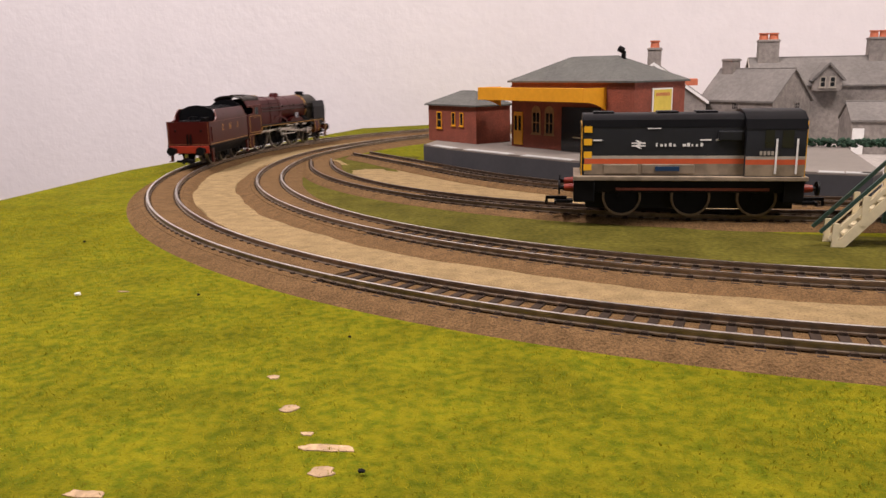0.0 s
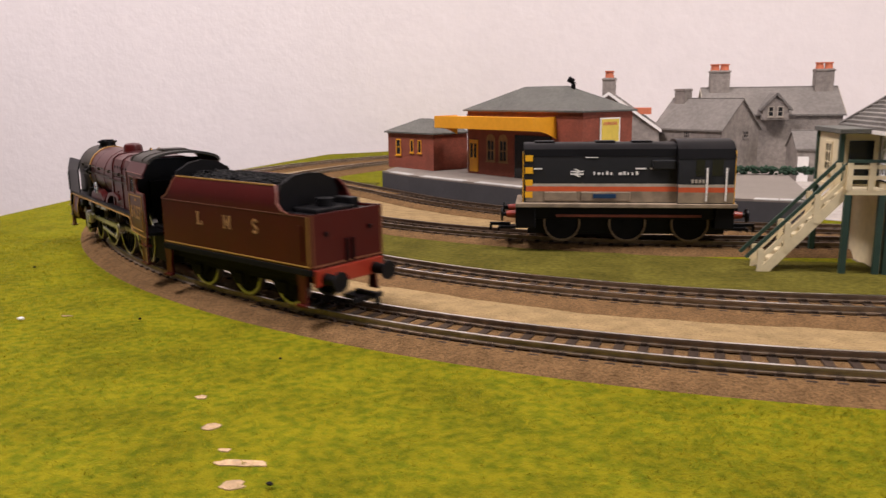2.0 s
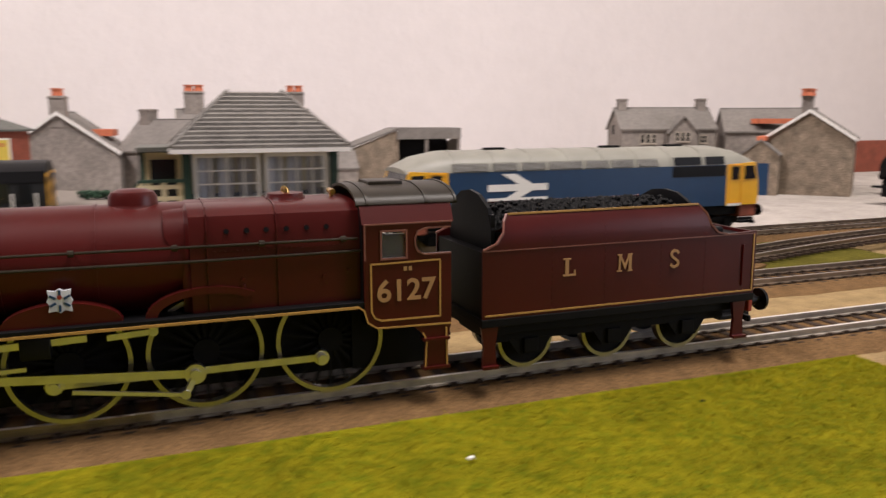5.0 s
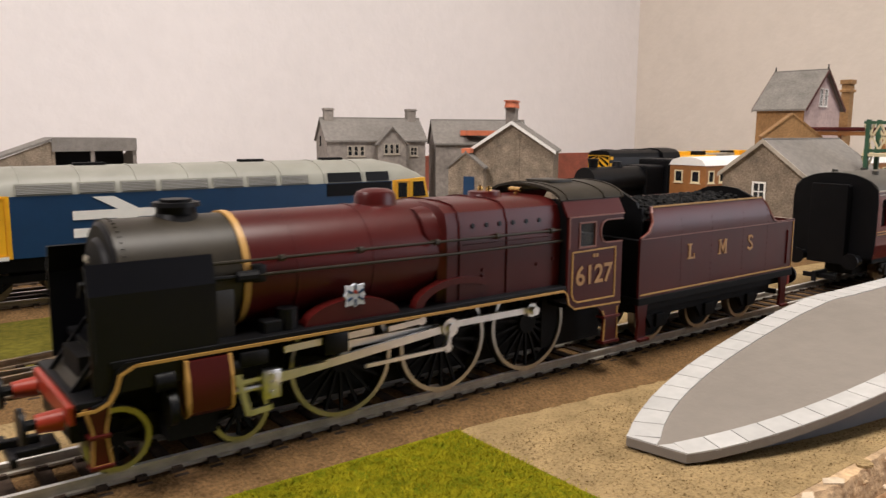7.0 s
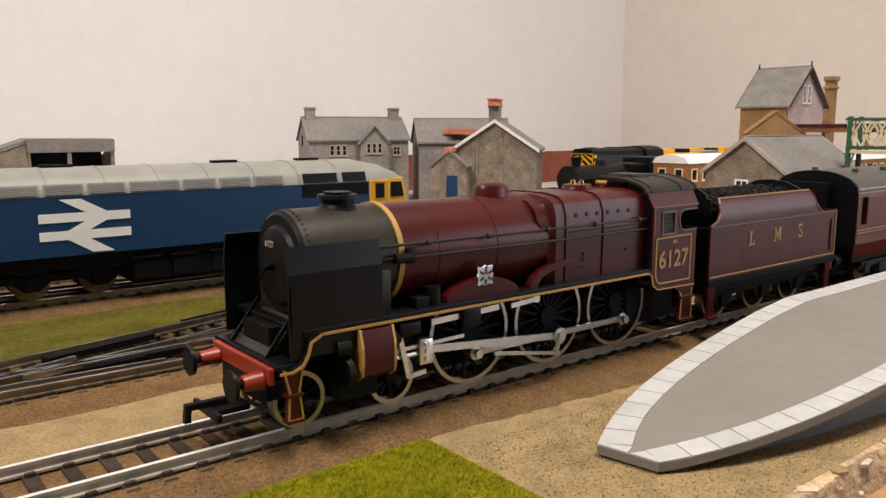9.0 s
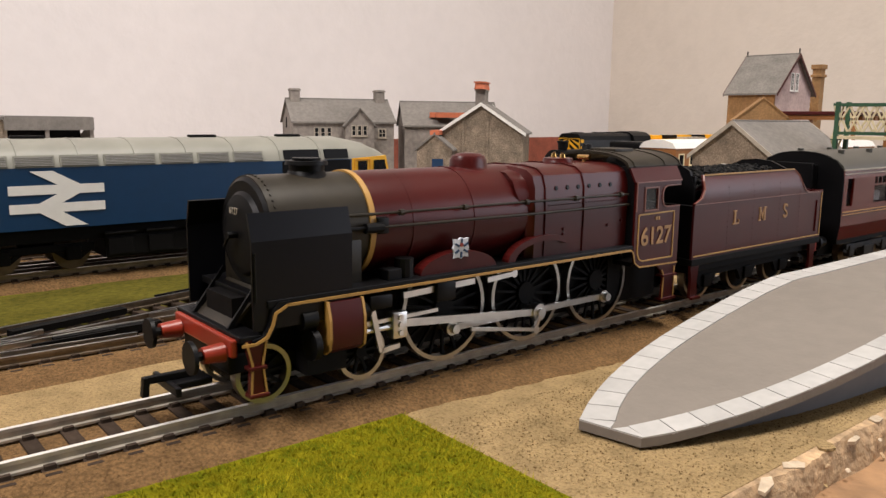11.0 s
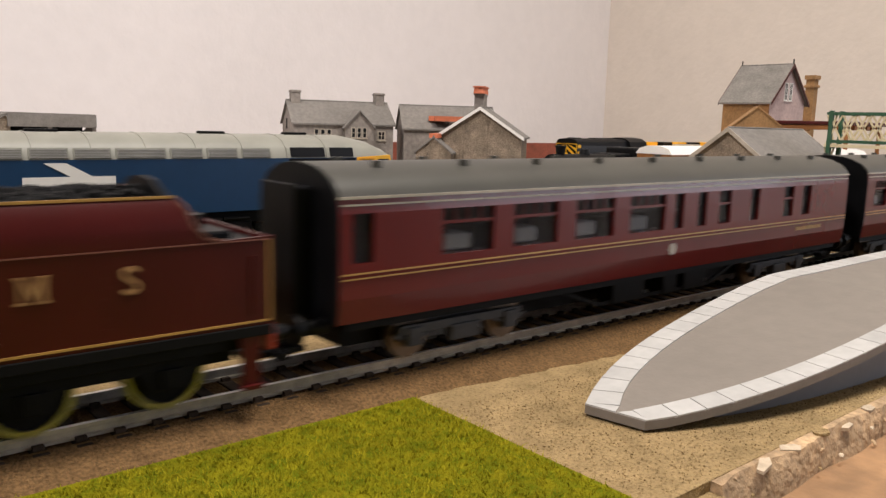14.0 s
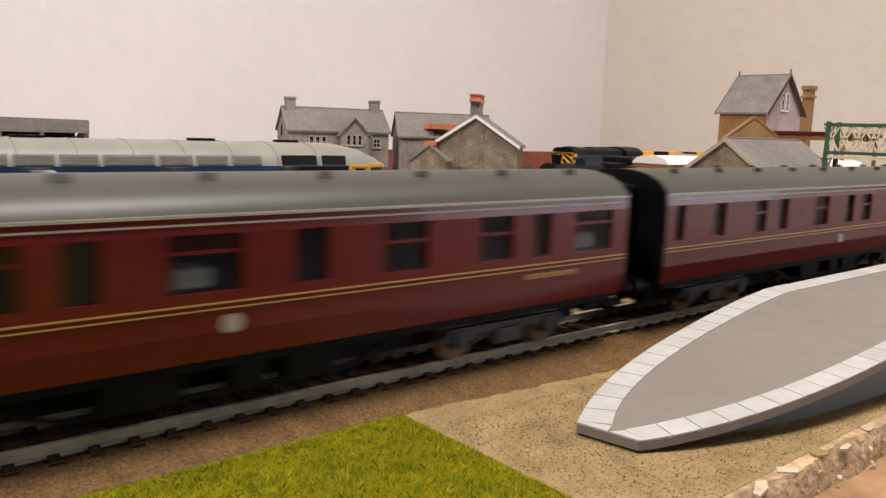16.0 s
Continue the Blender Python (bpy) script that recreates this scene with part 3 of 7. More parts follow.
    rod(bm, (-81.6, 0, 35.4), (-79.0, 0, 35.4), 0.8, 10)
    for z in (31.2, 39.8):
        bar(bm, (-77.6, -9.8, z), (-79.0, -1, z), 0.7, 1.0)
    bar(bm, (-81.2, 0, 35.4), (-81.2, 2.6, 32.6), 0.5, 0.5)
    part("smokebox_door", bm, BLACK, L, "dished black smokebox door with hinge straps", smooth=True)
    bm = B()
    rod(bm, (-62.0, 0, 46.5), (-62.0, 0, 48.6), 5.2, 32, 4.1)
    rod(bm, (-62.0, 0, 48.5), (-62.0, 0, 50.0), 4.0, 32)
    rod(bm, (-62.0, 0, 50.0), (-62.0, 0, 50.9), 4.9, 32, 4.7)
    rod(bm, (-62.0, 0, 50.9), (-62.0, 0, 51.5), 3.2, 24)
    part("chimney", bm, BLACK, L, "squat black chimney", smooth=True)
    bm = B()
    rod(bm, (-52.2, 0, 35.8), (8, 0, 35.2), 12.35, 56, 13.0)
    part("boiler", bm, MAROON, L, "tapered maroon boiler barrel", smooth=True)
    for x, r in ((-40.5, 12.66), (-21.5, 12.86)):
        bm = B()
        rod(bm, (x - 0.35, 0, 35.5), (x + 0.35, 0, 35.5), r, 56)
        part("boiler_band", bm, MAROON, L)
    bm = B()
    rod(bm, (-52.9, 0, 35.8), (-51.5, 0, 35.8), 12.75, 56)
    part("gold_band", bm, GOLD, L, "gold band behind the smokebox")
    # dome with a flat flared base
    bm = B()
    secs = []
    for z, k in ((46.4, 1.28), (47.4, 1.06), (48.2, 1.0), (49.8, 0.98), (50.9, 0.86), (51.5, 0.6), (51.7, 0.2)):
        secs.append([(-13.2 + 5.5 * k * math.cos(a), 4.4 * k * math.sin(a), z) for a in [2 * math.pi * i / 28 for i in range(28)]])
    loft(bm, secs)
    part("dome", bm, MAROON, L, "low maroon steam dome", smooth=True)
    bm = B()
    prof = [(-14.0, 23.8), (-14.2, 36), (-13.9, 42.8), (-12.8, 45.8), (-10.5, 47.3), (-6, 48.0), (6, 48.0), (10.5, 47.3), (12.8, 45.8), (13.9, 42.8), (14.2, 36), (14.0, 23.8)]
    small = [(-12.9, 23.8), (-13.1, 36), (-12.6, 41.5), (-11.0, 44.6), (-8.2, 46.6), (-4, 47.3), (4, 47.3), (8.2, 46.6), (11.0, 44.6), (12.6, 41.5), (13.1, 36), (12.9, 23.8)]
    loft(bm, [[(-7.0 if z > 41 else -3.6, y * 0.965, min(z, 47.0)) for y, z in small], [(-2.6, y, z) for y, z in small], [(-1.8, y, z) for y, z in prof], [(37.2, y, z) for y, z in prof]])
    part("firebox", bm, MAROON, L, "square-shouldered maroon firebox", smooth=True)
    for s in (-1, 1):
        for x in (6.3, 10.8, 15.2, 19.8, 24.5, 29.2):
            part("washout_plug", rod(B(), (x, s * 13.3, 42.2), (x, s * 14.15, 42.4), 0.62, 10), BLACK, L)
        for x in (2.0, 17.6):
            bm = B()
            pts = [(s * y, z) for y, z in ((14.1, 24.2), (14.3, 36), (14.0, 42.8), (12.9, 45.9), (10.6, 47.45), (6, 48.1), (0, 48.1))]
            for (ya, za), (yb, zb) in zip(pts, pts[1:]):
                bar(bm, (x, ya, za), (x, yb, zb), 0.3, 0.6)
            part("firebox_band", bm, MAROON, L)
        bm = B()
        for k in range(24):
            rod(bm, (3.5 + k * 1.25, s * 14.0, 37.8), (3.5 + k * 1.25, s * 14.42, 37.8), 0.2, 5)
        tagged(part("rivet_row", bm, MAROON, L), kind="stuff")
        for x, z in ((9.6, 31.0), (28.5, 30.6), (34.5, 31.5)):
            part("inspection_plug", rod(B(), (x, s * 14.0, z), (x, s * 14.6, z), 0.5, 8), MAROON, L)
        part("clack_bracket", box(B(), 9.1, s * 14.0 - 0.5, 27.5, 10.0, s * 14.0 + 0.5, 30.0, 0.15), MAROON, L)
    bm = B()
    secs = []
    for z, k in ((47.6, 1.15), (48.6, 1.0), (49.4, 0.96), (49.6, 0.7)):
        secs.append([(22.0 + 4.6 * k * math.cos(a), 4.4 * k * math.sin(a), z) for a in [2 * math.pi * i / 24 for i in range(24)]])
    loft(bm, secs)
    part("valve_seating", bm, MAROON, L, "low oval maroon valve seating", smooth=True)
    for y in (-1.7, 1.7):
        bm = B()
        rod(bm, (22.0, y, 49.4), (22.0, y, 50.6), 0.9, 12, 0.75)
        rod(bm, (22.0, y, 50.6), (22.0, y, 51.0), 0.4, 8)
        part("safety_valve", bm, BRASS, L, "small brass safety valve", smooth=True)
    bm = B()
    rod(bm, (33.6, -2.2, 49.4), (33.6, 2.2, 49.4), 0.75, 10)
    rod(bm, (33.6, 0, 47.8), (33.6, 0, 49.4), 0.5, 8)
    part("whistle", bm, BRASS, L)
    # handrails and pipes
    for s in (-1, 1):
        bm = B()
        rod(bm, (-66, s * 12.9, 39.4), (-53, s * 13.0, 39.3), 0.38, 8)
        rod(bm, (-53, s * 13.0, 39.3), (36.5, s * 15.0, 39.2), 0.32, 8)
        for x in (-62, -45, -26, -5, 14, 33):
            rod(bm, (x, s * 11.6, 39.2), (x, s * (13.6 if x < -10 else 14.9), 39.2), 0.45, 6)
            rod(bm, (x - 0.6, s * (13.3 + 0.02 * (x + 53)), 39.25), (x + 0.6, s * (13.3 + 0.02 * (x + 53)), 39.25), 0.75, 8)
        part("handrail", bm, SMOKE, L, "thin dark handrail on round knobs", smooth=True)
        bm = B()
        rod(bm, (-50, s * 13.3, 36.2), (-2, s * 14.5, 36.0), 0.36, 8)
        rod(bm, (-2, s * 14.6, 36.0), (37.2, s * 15.0, 36.2), 0.34, 8)
        part("ejector_pipe", bm, SMOKE, L)
        bm = B()
        rod(bm, (-62, s * 13.0, 36.3), (-50, s * 13.3, 36.2), 0.5, 8)
        rod(bm, (-55, s * 13.4, 36.2), (-50.5, s * 13.5, 36.2), 1.2, 10)
        box(bm, -51.5, s * 12.6 - 1, 34.6, -48.5, s * 12.6 + 1, 38.4, 0.4)
        part("ejector", bm, BLACK, L, smooth=True)
    # smoke deflectors, folded inwards at the top
    for s in (-1, 1):
        bm = B()
        prism(bm, [(s * 16.6, 18.0), (s * 16.6, 36.2), (s * 15.0, 41.8), (s * 14.5, 41.6), (s * 16.0, 36.0), (s * 16.0, 18.0)], "x", -84.0, -60.6)
        rod(bm, (-83.5, s * 16.8, 24), (-83.5, s * 16.8, 34), 0.25, 6)
        part("smoke_deflector", bm, DEFLECT, L, "tall black smoke deflector plate")
    bm = B()
    for s in (-1, 1):
        bar(bm, (-86, s * 9, 17.2), (-78.5, s * 9, 27), 0.6, 0.9)
    part("front_stay", bm, BLACK, L)
    bm = B()
    prism(bm, [(-85.6, 17.2), (-78.0, 24.6), (-77.6, 24.2), (-84.8, 16.8)], "y", -8.6, 8.6)
    part("sloping_apron", bm, SMOKE, L, "sloping plate under the smokebox door")
    text_part("number_plate", "6127", 2.1, LGREY, L, pose(-0.0800, 0, 0.0405, 90, 0, -90))
    # cab: side sheets with windows
    for s in (-1, 1):
        y0, y1 = s * 17.2, s * 16.5
        bm = B()
        prism(bm, [(37.4, 34.3), (37.4, 20.6), (38.2, 18.6), (40.4, 17.2), (59.6, 16.7), (59.6, 34.3)], "y", y0, y1)
        c = part("cab_side", bm, MAROON, L, "maroon cab side sheet below two windows")
        for xa, xb, za, zb in ((37.4, 41.8, 34.3, 42.6), (41.8, 47.8, 40.7, 42.6), (47.8, 50.4, 34.3, 42.6), (50.4, 59.6, 41.0, 42.6), (50.4, 59.6, 34.3, 34.9)):
            part("window_post", box(B(), xa, y0, za, xb, y1, zb), MAROON, c)
        part("window_corner", prism(B(), [(50.4, 34.9), (52.6, 34.9), (51.2, 35.5), (50.4, 37.2)], "y", y0, y1), MAROON, c)
        part("window_corner", prism(B(), [(50.4, 41.0), (52.6, 41.0), (51.2, 40.4), (50.4, 38.8)], "y", y0, y1), MAROON, c)
        part("upper_sheet", prism(B(), [(y0, 42.6), (s * 14.6, 47.3), (s * 13.9, 47.3), (y1, 42.6)], "x", 37.0, 60.2), MAROON, c)
        part("step_plate", prism(B(), [(49.6, 16.8), (59.6, 16.7), (58.7, 13.8), (58.7, 5.6), (52.3, 5.6), (52.8, 13.0), (51.4, 15.2)], "y", y0, y1), MAROON, c)
        for za in (12.8, 5.4):
            part("step_tread", box(B(), 52.0, s * 18.0, za, 59.0, s * 15, za + 0.7), MAROON, c)
        bm = B()
        yy = -17.25 if s < 0 else 17.45
        yl = yy - 0.1
        loop = [(39.0, 33.0), (56.6, 33.2), (56.6, 18.9), (41.4, 19.0), (39.8, 19.8), (39.0, 21.4)]
        for a, b in zip(loop, loop[1:] + loop[:1]):
            bar(bm, (a[0], yl, a[1]), (b[0], yl, b[1]), 0.22, 0.42)
        for a, b in (((36.0, 22.7), (37.2, 21.8)), ((37.2, 21.8), (38.0, 18.8)), ((38.0, 18.8), (40.4, 17.2)), ((40.4, 17.2), (59.5, 16.8)), ((52.0, 15.0), (53.0, 12.9)), ((53.0, 12.9), (52.6, 5.8)), ((58.2, 15.8), (58.4, 5.8)), ((52.6, 5.8), (58.4, 5.8))):
            bar(bm, (a[0], yl, a[1]), (b[0], yl, b[1]), 0.22, 0.42)
        part("cab_lining", bm, GOLD, c)
        bm = B()
        outline(bm, 41.4, 33.9, 48.2, 41.1, yy, 0.4)
        for a, b in (((59.4, 34.7), (52.6, 34.7)), ((52.6, 34.7), (50.9, 35.5)), ((50.9, 35.5), (50.2, 37.2)), ((50.2, 37.2), (50.2, 38.8)), ((50.2, 38.8), (50.9, 40.5)), ((50.9, 40.5), (52.6, 41.2)), ((52.6, 41.2), (59.4, 41.2)), ((37.4, 42.6), (59.8, 42.6)), ((37.6, 34.0), (37.6, 42.4))):
            bar(bm, (a[0], yl, a[1]), (b[0], yl, b[1]), 0.3, 0.35)
        part("window_frame", bm, MAROONLINE, c, "pale pinkish window beading")
        part("pane", box(B(), 41.9, s * 16.9 - 0.1, 34.4, 47.7, s * 16.9 + 0.1, 40.6), GLASS, c)
        bm = B()
        for k in (0, 1):
            box(bm, 47.2 + k * 1.3, yy - 0.2, 31.0, 48.0 + k * 1.3, yy, 32.0)
        part("class_mark", bm, LETTER, c)
    text_part("running_number", "6127", 7.4, LETTER, L, pose(0.0478, -0.01745, 0.0260, *FACE_NEAR), "gold running number on the cab", bold=0.14, wide=1.02)
    bm = B()
    box(bm, 37.2, -16.5, 24, 38.2, 16.5, 42.6)
    prism(bm, [(-16.5, 42.6), (-14, 47.2), (14, 47.2), (16.5, 42.6)], "x", 37.2, 38.2)
    box(bm, 38.2, -9, 22, 42, 9, 38, 0.5)
    box(bm, 38.2, -16, 17.4, 60, 16, 18.6)
    part("cab_front", bm, BLACK, L)
    bm = B()
    arc = [(15.0 * math.sin(radians(a)), 47.1 + 4.2 * math.cos(radians(a))) for a in range(-90, 91, 15)]
    inner = [(14.4 * math.sin(radians(a)), 46.6 + 4.0 * math.cos(radians(a))) for a in range(90, -91, -15)]
    prism(bm, arc + inner, "x", 36.2, 62)
    box(bm, 42, -5, 50.6, 51, 5, 51.9, 0.3)
    for x in (38.6, 53.5, 61.2):
        prism(bm, [(a * 1.01, b + 0.25) for a, b in arc] + [(a, b - 0.1) for a, b in reversed(arc)], "x", x, x + 0.7)
    part("cab_roof", bm, SMOKE, L, "curved dark grey cab roof with ribs", smooth=True)
    # splashers, crest, reversing rod
    for s in (-1, 1):
        bm = B()
        prism(bm, [(-28.6 + 12.2 * math.cos(a), 23.6 + 5.2 * math.sin(a)) for a in [math.pi * i / 18 for i in range(19)]], "y", s * 15.2, s * 11.8)
        prism(bm, [(2 + 14 * math.cos(a), 23.6 + 6.5 * math.sin(a)) for a in [math.pi * (0.25 + 0.75 * i / 14) for i in range(15)]] + [(2 + 11.5 * math.cos(a), 23.6 + 4.9 * math.sin(a)) for a in [math.pi * (1 - 0.75 * i / 14) for i in range(15)]], "y", s * 15.0, s * 12.5)
        part("splasher", bm, MAROON, L, "rounded maroon wheel splasher")
        bm = B()
        star = []
        for q in range(16):
            r = (3.3, 2.3, 2.6, 2.2)[q % 4]
            a = 2 * math.pi * q / 16 + math.pi / 4
            star.append((-28.6 + r * math.cos(a), 29.6 + r * 1.02 * math.sin(a)))
        prism(bm, star, "y", s * 15.3 - 0.3, s * 15.3 + 0.3)
        cr = part("crest", bm, PAPER, L, "small white and blue crest over the splasher")
        bm = B()
        for q in range(6):
            a = math.pi * q / 3 + 0.5
            bar(bm, (-28.6 + 0.9 * math.cos(a), s * 15.68, 29.6 + 0.9 * math.sin(a)), (-28.6 + 2.3 * math.cos(a), s * 15.68, 29.6 + 2.3 * math.sin(a)), 0.3, 0.5)
        part("crest_detail", bm, BLUE, cr)
        part("crest_rose", rod(B(), (-28.6, s * 15.6, 30.4), (-28.6, s * 15.9, 30.4), 0.5, 8), RED, cr)
        bm = B()
        rod(bm, (-44, s * 13, 24), (-44, s * 13, 28.5), 2.3, 12)
        box(bm, -50, s * 13 - 2, 23.8, -46, s * 13 + 2, 26.5, 0.3)
        part("lubricator", bm, BLACK, L)
    # cylinders, valve chests and slide bars
    for s in (-1, 1):
        bm = B()
        prism(bm, [(s * 12, 10.6), (s * 16.4, 10.4), (s * 18.2, 11.6), (s * 18.7, 14), (s * 18.6, 18), (s * 17.6, 21.8), (s * 12, 22.3)], "x", -67.6, -58.4)
        cy = part("cylinder", bm, MAROON, L, "lined maroon cylinder casing", smooth=True)
        bm = B()
        for x in (-67.7, -59.0):
            prism(bm, [(s * 12.2, 10.4), (s * 16.5, 10.2), (s * 18.4, 11.5), (s * 18.92, 14), (s * 18.82, 18.1), (s * 17.7, 22.0), (s * 12.2, 22.5)], "x", x, x + 0.6)
        part("cylinder_band", bm, GOLD, cy)
        bm = B()
        rod(bm, (-73, s * 15.5, 18.5), (-69.5, s * 15.5, 18.5), 2.2, 14)
        rod(bm, (-60.5, s * 15.5, 18.5), (-56, s * 15.5, 18.5), 2.0, 14)
        rod(bm, (-71, s * 15.8, 12.8), (-69.5, s * 15.8, 12.8), 3.4, 16)
        box(bm, -56.5, s * 15.5 - 2.2, 18.5, -50.5, s * 15.5 + 2.2, 21.6, 0.4)
        box(bm, -37, s * 15.3 - 1.5, 17.4, -31, s * 15.3 + 1.5, 22.2, 0.4)
        part("valve_chest", bm, BLACK, L, smooth=True)
        bm = B()
        bar(bm, (-46, s * 15.2, 20.2), (-24, s * 15.2, 20.9), 1.0, 1.5)
        bar(bm, (-20, s * 15.6, 20.6), (-10.5, s * 15.6, 21.2), 0.8, 1.3)
        rod(bm, (-10.5, s * 16, 21.2), (-10.5, s * 15.2, 21.2), 1.1, 10)
        bar(bm, (-60, s * 15.6, 15.0), (-36, s * 15.6, 15.4), 0.8, 0.9)
        part("slide_bar", bm, STEEL, L, "bright steel slide bars", smooth=True)
        bm = B()
        for z in (6.4,):
            box(bm, -80, s * 7 - 0.8, z, -51, s * 7 + 0.8, z + 3.6, 0.3)
        part("bogie_frame", bm, BLACK, L)
    wheels = []
    for x in (-28.6, 0.8, 30.4):
        wheels.append((spoked(x, 13.4, TYRE, L, 18, crank=4.6), x, 13.4))
    for x in (-78.6, -53.6):
        wheels.append((spoked(x, 6.5, TYRE, L, 10), x, 6.5))
    rods = {}
    for s in (-1, 1):
        bm = B()
        bar(bm, (-28.6, 0, 0), (30.4, 0, 0), 0.9, 1.7)
        for x in (-28.6, 0.8, 30.4):
            rod(bm, (x, -0.8, 0), (x, 0.8, 0), 1.9, 16)
        rods["couple", s] = part("coupling_rod", bm, STEEL, L, "bright coupling rod", smooth=True)
        bm = B()
        bar(bm, (0, 0, 0), (49.0, 0, 0), 0.9, 1.9)
        rod(bm, (0, -1, 0), (0, 1, 0), 1.7, 14)
        rod(bm, (49.0, -1, 0), (49.0, 1, 0), 2.4, 16)
        bar(bm, (49, s * 1.0, 0), (47.0, s * 1.6, -4.4), 0.8, 1.4)
        rod(bm, (47.0, s * 1.0, -4.4), (47.0, s * 2.2, -4.4), 1.1, 10)
        bar(bm, (47.0, s * 1.8, -4.4), (23.5, s * 1.8, -2.6), 0.6, 0.9)
        rod(bm, (49.0, s * 0.8, 0), (49.0, s * 1.8, 0), 1.2, 12)
        rods["connect", s] = part("connecting_rod", bm, STEEL, L, "bright connecting rod", smooth=True)
        bm = B()
        box(bm, -2.0, -1.4, -2.8, 2.0, 1.4, 3.4, 0.3)
        for z in (-1.5, 0.4, 2.2):
            rod(bm, (0, -1.9, z), (0, 1.9, z), 0.7, 8)
        rod(bm, (-9, 0, 0), (0, 0, 0), 0.7, 8)
        bar(bm, (0, s * 0.8, -4.5), (-5.0, s * 0.8, -5.0), 0.7, 1.2)
        bar(bm, (-5.0, s * 0.8, -5.2), (-7.4, s * 0.8, 4.6), 0.7, 1.3)
        rods["cross", s] = part("crosshead", bm, STEEL, L, "bright crosshead and combination lever", smooth=True)
    return L, wheels, rods


def tender():
    T = thing("tender", "lined maroon six-wheel model tender loaded with coal", "tender")
    bm = B()
    box(bm, -42.4, -17.4, 14.2, 45.0, 17.4, 16.4, 0.2)
    box(bm, -41, -15.0, 11.4, 43, 15.0, 14.2, 0.2)
    box(bm, -39, -6.5, 9.5, 41, 6.5, 12)
    for s in (-1, 1):
        # side frame with gaps between the axles
        box(bm, -36, s * 12 - 0.6, 8.6, 38, s * 12 + 0.6, 11.6)
        for x in (-26, 0, 25):
            prism(bm, [(x - 6.5, 9), (x + 6.5, 9), (x + 3.4, 4.6), (x - 3.4, 4.6)], "y", s * 12 - 0.7, s * 12 + 0.7)
            box(bm, x - 2.2, s * 12.6 - 0.9, 5.0, x + 2.2, s * 12.6 + 0.9, 9.2, 0.3)
    part("underframe", bm, DARK, T, "black side frames with axle boxes")
    wheels = [(spoked(x, 8.3, TYRE, T, 0), x, 8.3) for x in (-26, 0, 25)]
    side = [(-42, 16.4), (45, 16.4), (45, 34.8), (34.4, 34.4), (31.0, 35.2), (28.8, 37.4), (27.6, 40.8), (25.6, 43.2), (-34.4, 43.2), (-35.6, 41.4), (-36.2, 38.6), (-38.2, 36.0), (-42, 34.4)]
    for s in (-1, 1):
        bm = B()
        lo = [(x, z) for x, z in side]
        def yy(z):
            return 17.0 if z < 35.5 else 17.0 - 0.042 * (z - 35.5) ** 2
        a = [bm.verts.new((x, s * 17.0, z)) for x, z in lo]
        b = [bm.verts.new((x, s * 16.2, z)) for x, z in lo]
        bm.faces.new(a)
        bm.faces.new(list(reversed(b)))
        for i in range(len(a)):
            bm.faces.new((a[i], a[(i + 1) % len(a)], b[(i + 1) % len(a)], b[i]))
        for cut in (35.5, 36.8, 38.1, 39.4, 40.7, 41.7, 42.5):
            bmesh.ops.bisect_plane(bm, geom=bm.verts[:] + bm.edges[:] + bm.faces[:], plane_co=(0, 0, cut), plane_no=(0, 0, 1))
        for v in bm.verts:
            v.co.y += (yy(v.co.z) - 17.0) * (1 if v.co.y > 0 else -1)
        p = part("side_sheet", bm, MAROON, T, "maroon tender side with curved-in top", smooth=True)
        bm = B()
        y = -17.05 if s < 0 else 17.3
        box(bm, -41.4, y - 0.2, 17.1, 44.4, y, 17.55)
        if s < 0:
            box(bm, 43.9, y - 0.2, 17.55, 44.35, y, 34.0)
            bar(bm, (-34, -14.75, 43.2), (25.4, -14.75, 43.2), 0.4, 0.5)
        part("lining", bm, GOLD, p)
        bm = B()
        box(bm, -41.8, y - 0.15, 34.0, 44.8, y, 34.25)
        for (xa, za), (xb, zb) in zip(side[3:7], side[4:8]):
            bar(bm, (xa, s * (yy(za) + 0.1), za), (xb, s * (yy(zb) + 0.1), zb), 0.5, 0.5)
        for (xa, za), (xb, zb) in zip(side[8:12], side[9:13]):
            bar(bm, (xa, s * (yy(za) + 0.1), za), (xb, s * (yy(zb) + 0.1), zb), 0.5, 0.5)
        part("beading", bm, MAROONLINE, p, "pale beading along the fold and cut-outs")
        bm = B()
        for x in (-22, -6, 12, 27):
            for k in range(12):
                z = 18.0 + k * 1.9
                yq = s * (yy(z) + 0.05)
                rod(bm, (x, yq - s * 0.1, z), (x, yq + s * 0.15, z), 0.17, 5)
        box(bm, 40.2, s * 17 - 0.5, 19, 40.9, s * 17 + 0.5, 31)
        part("rivets", bm, MAROON, p)
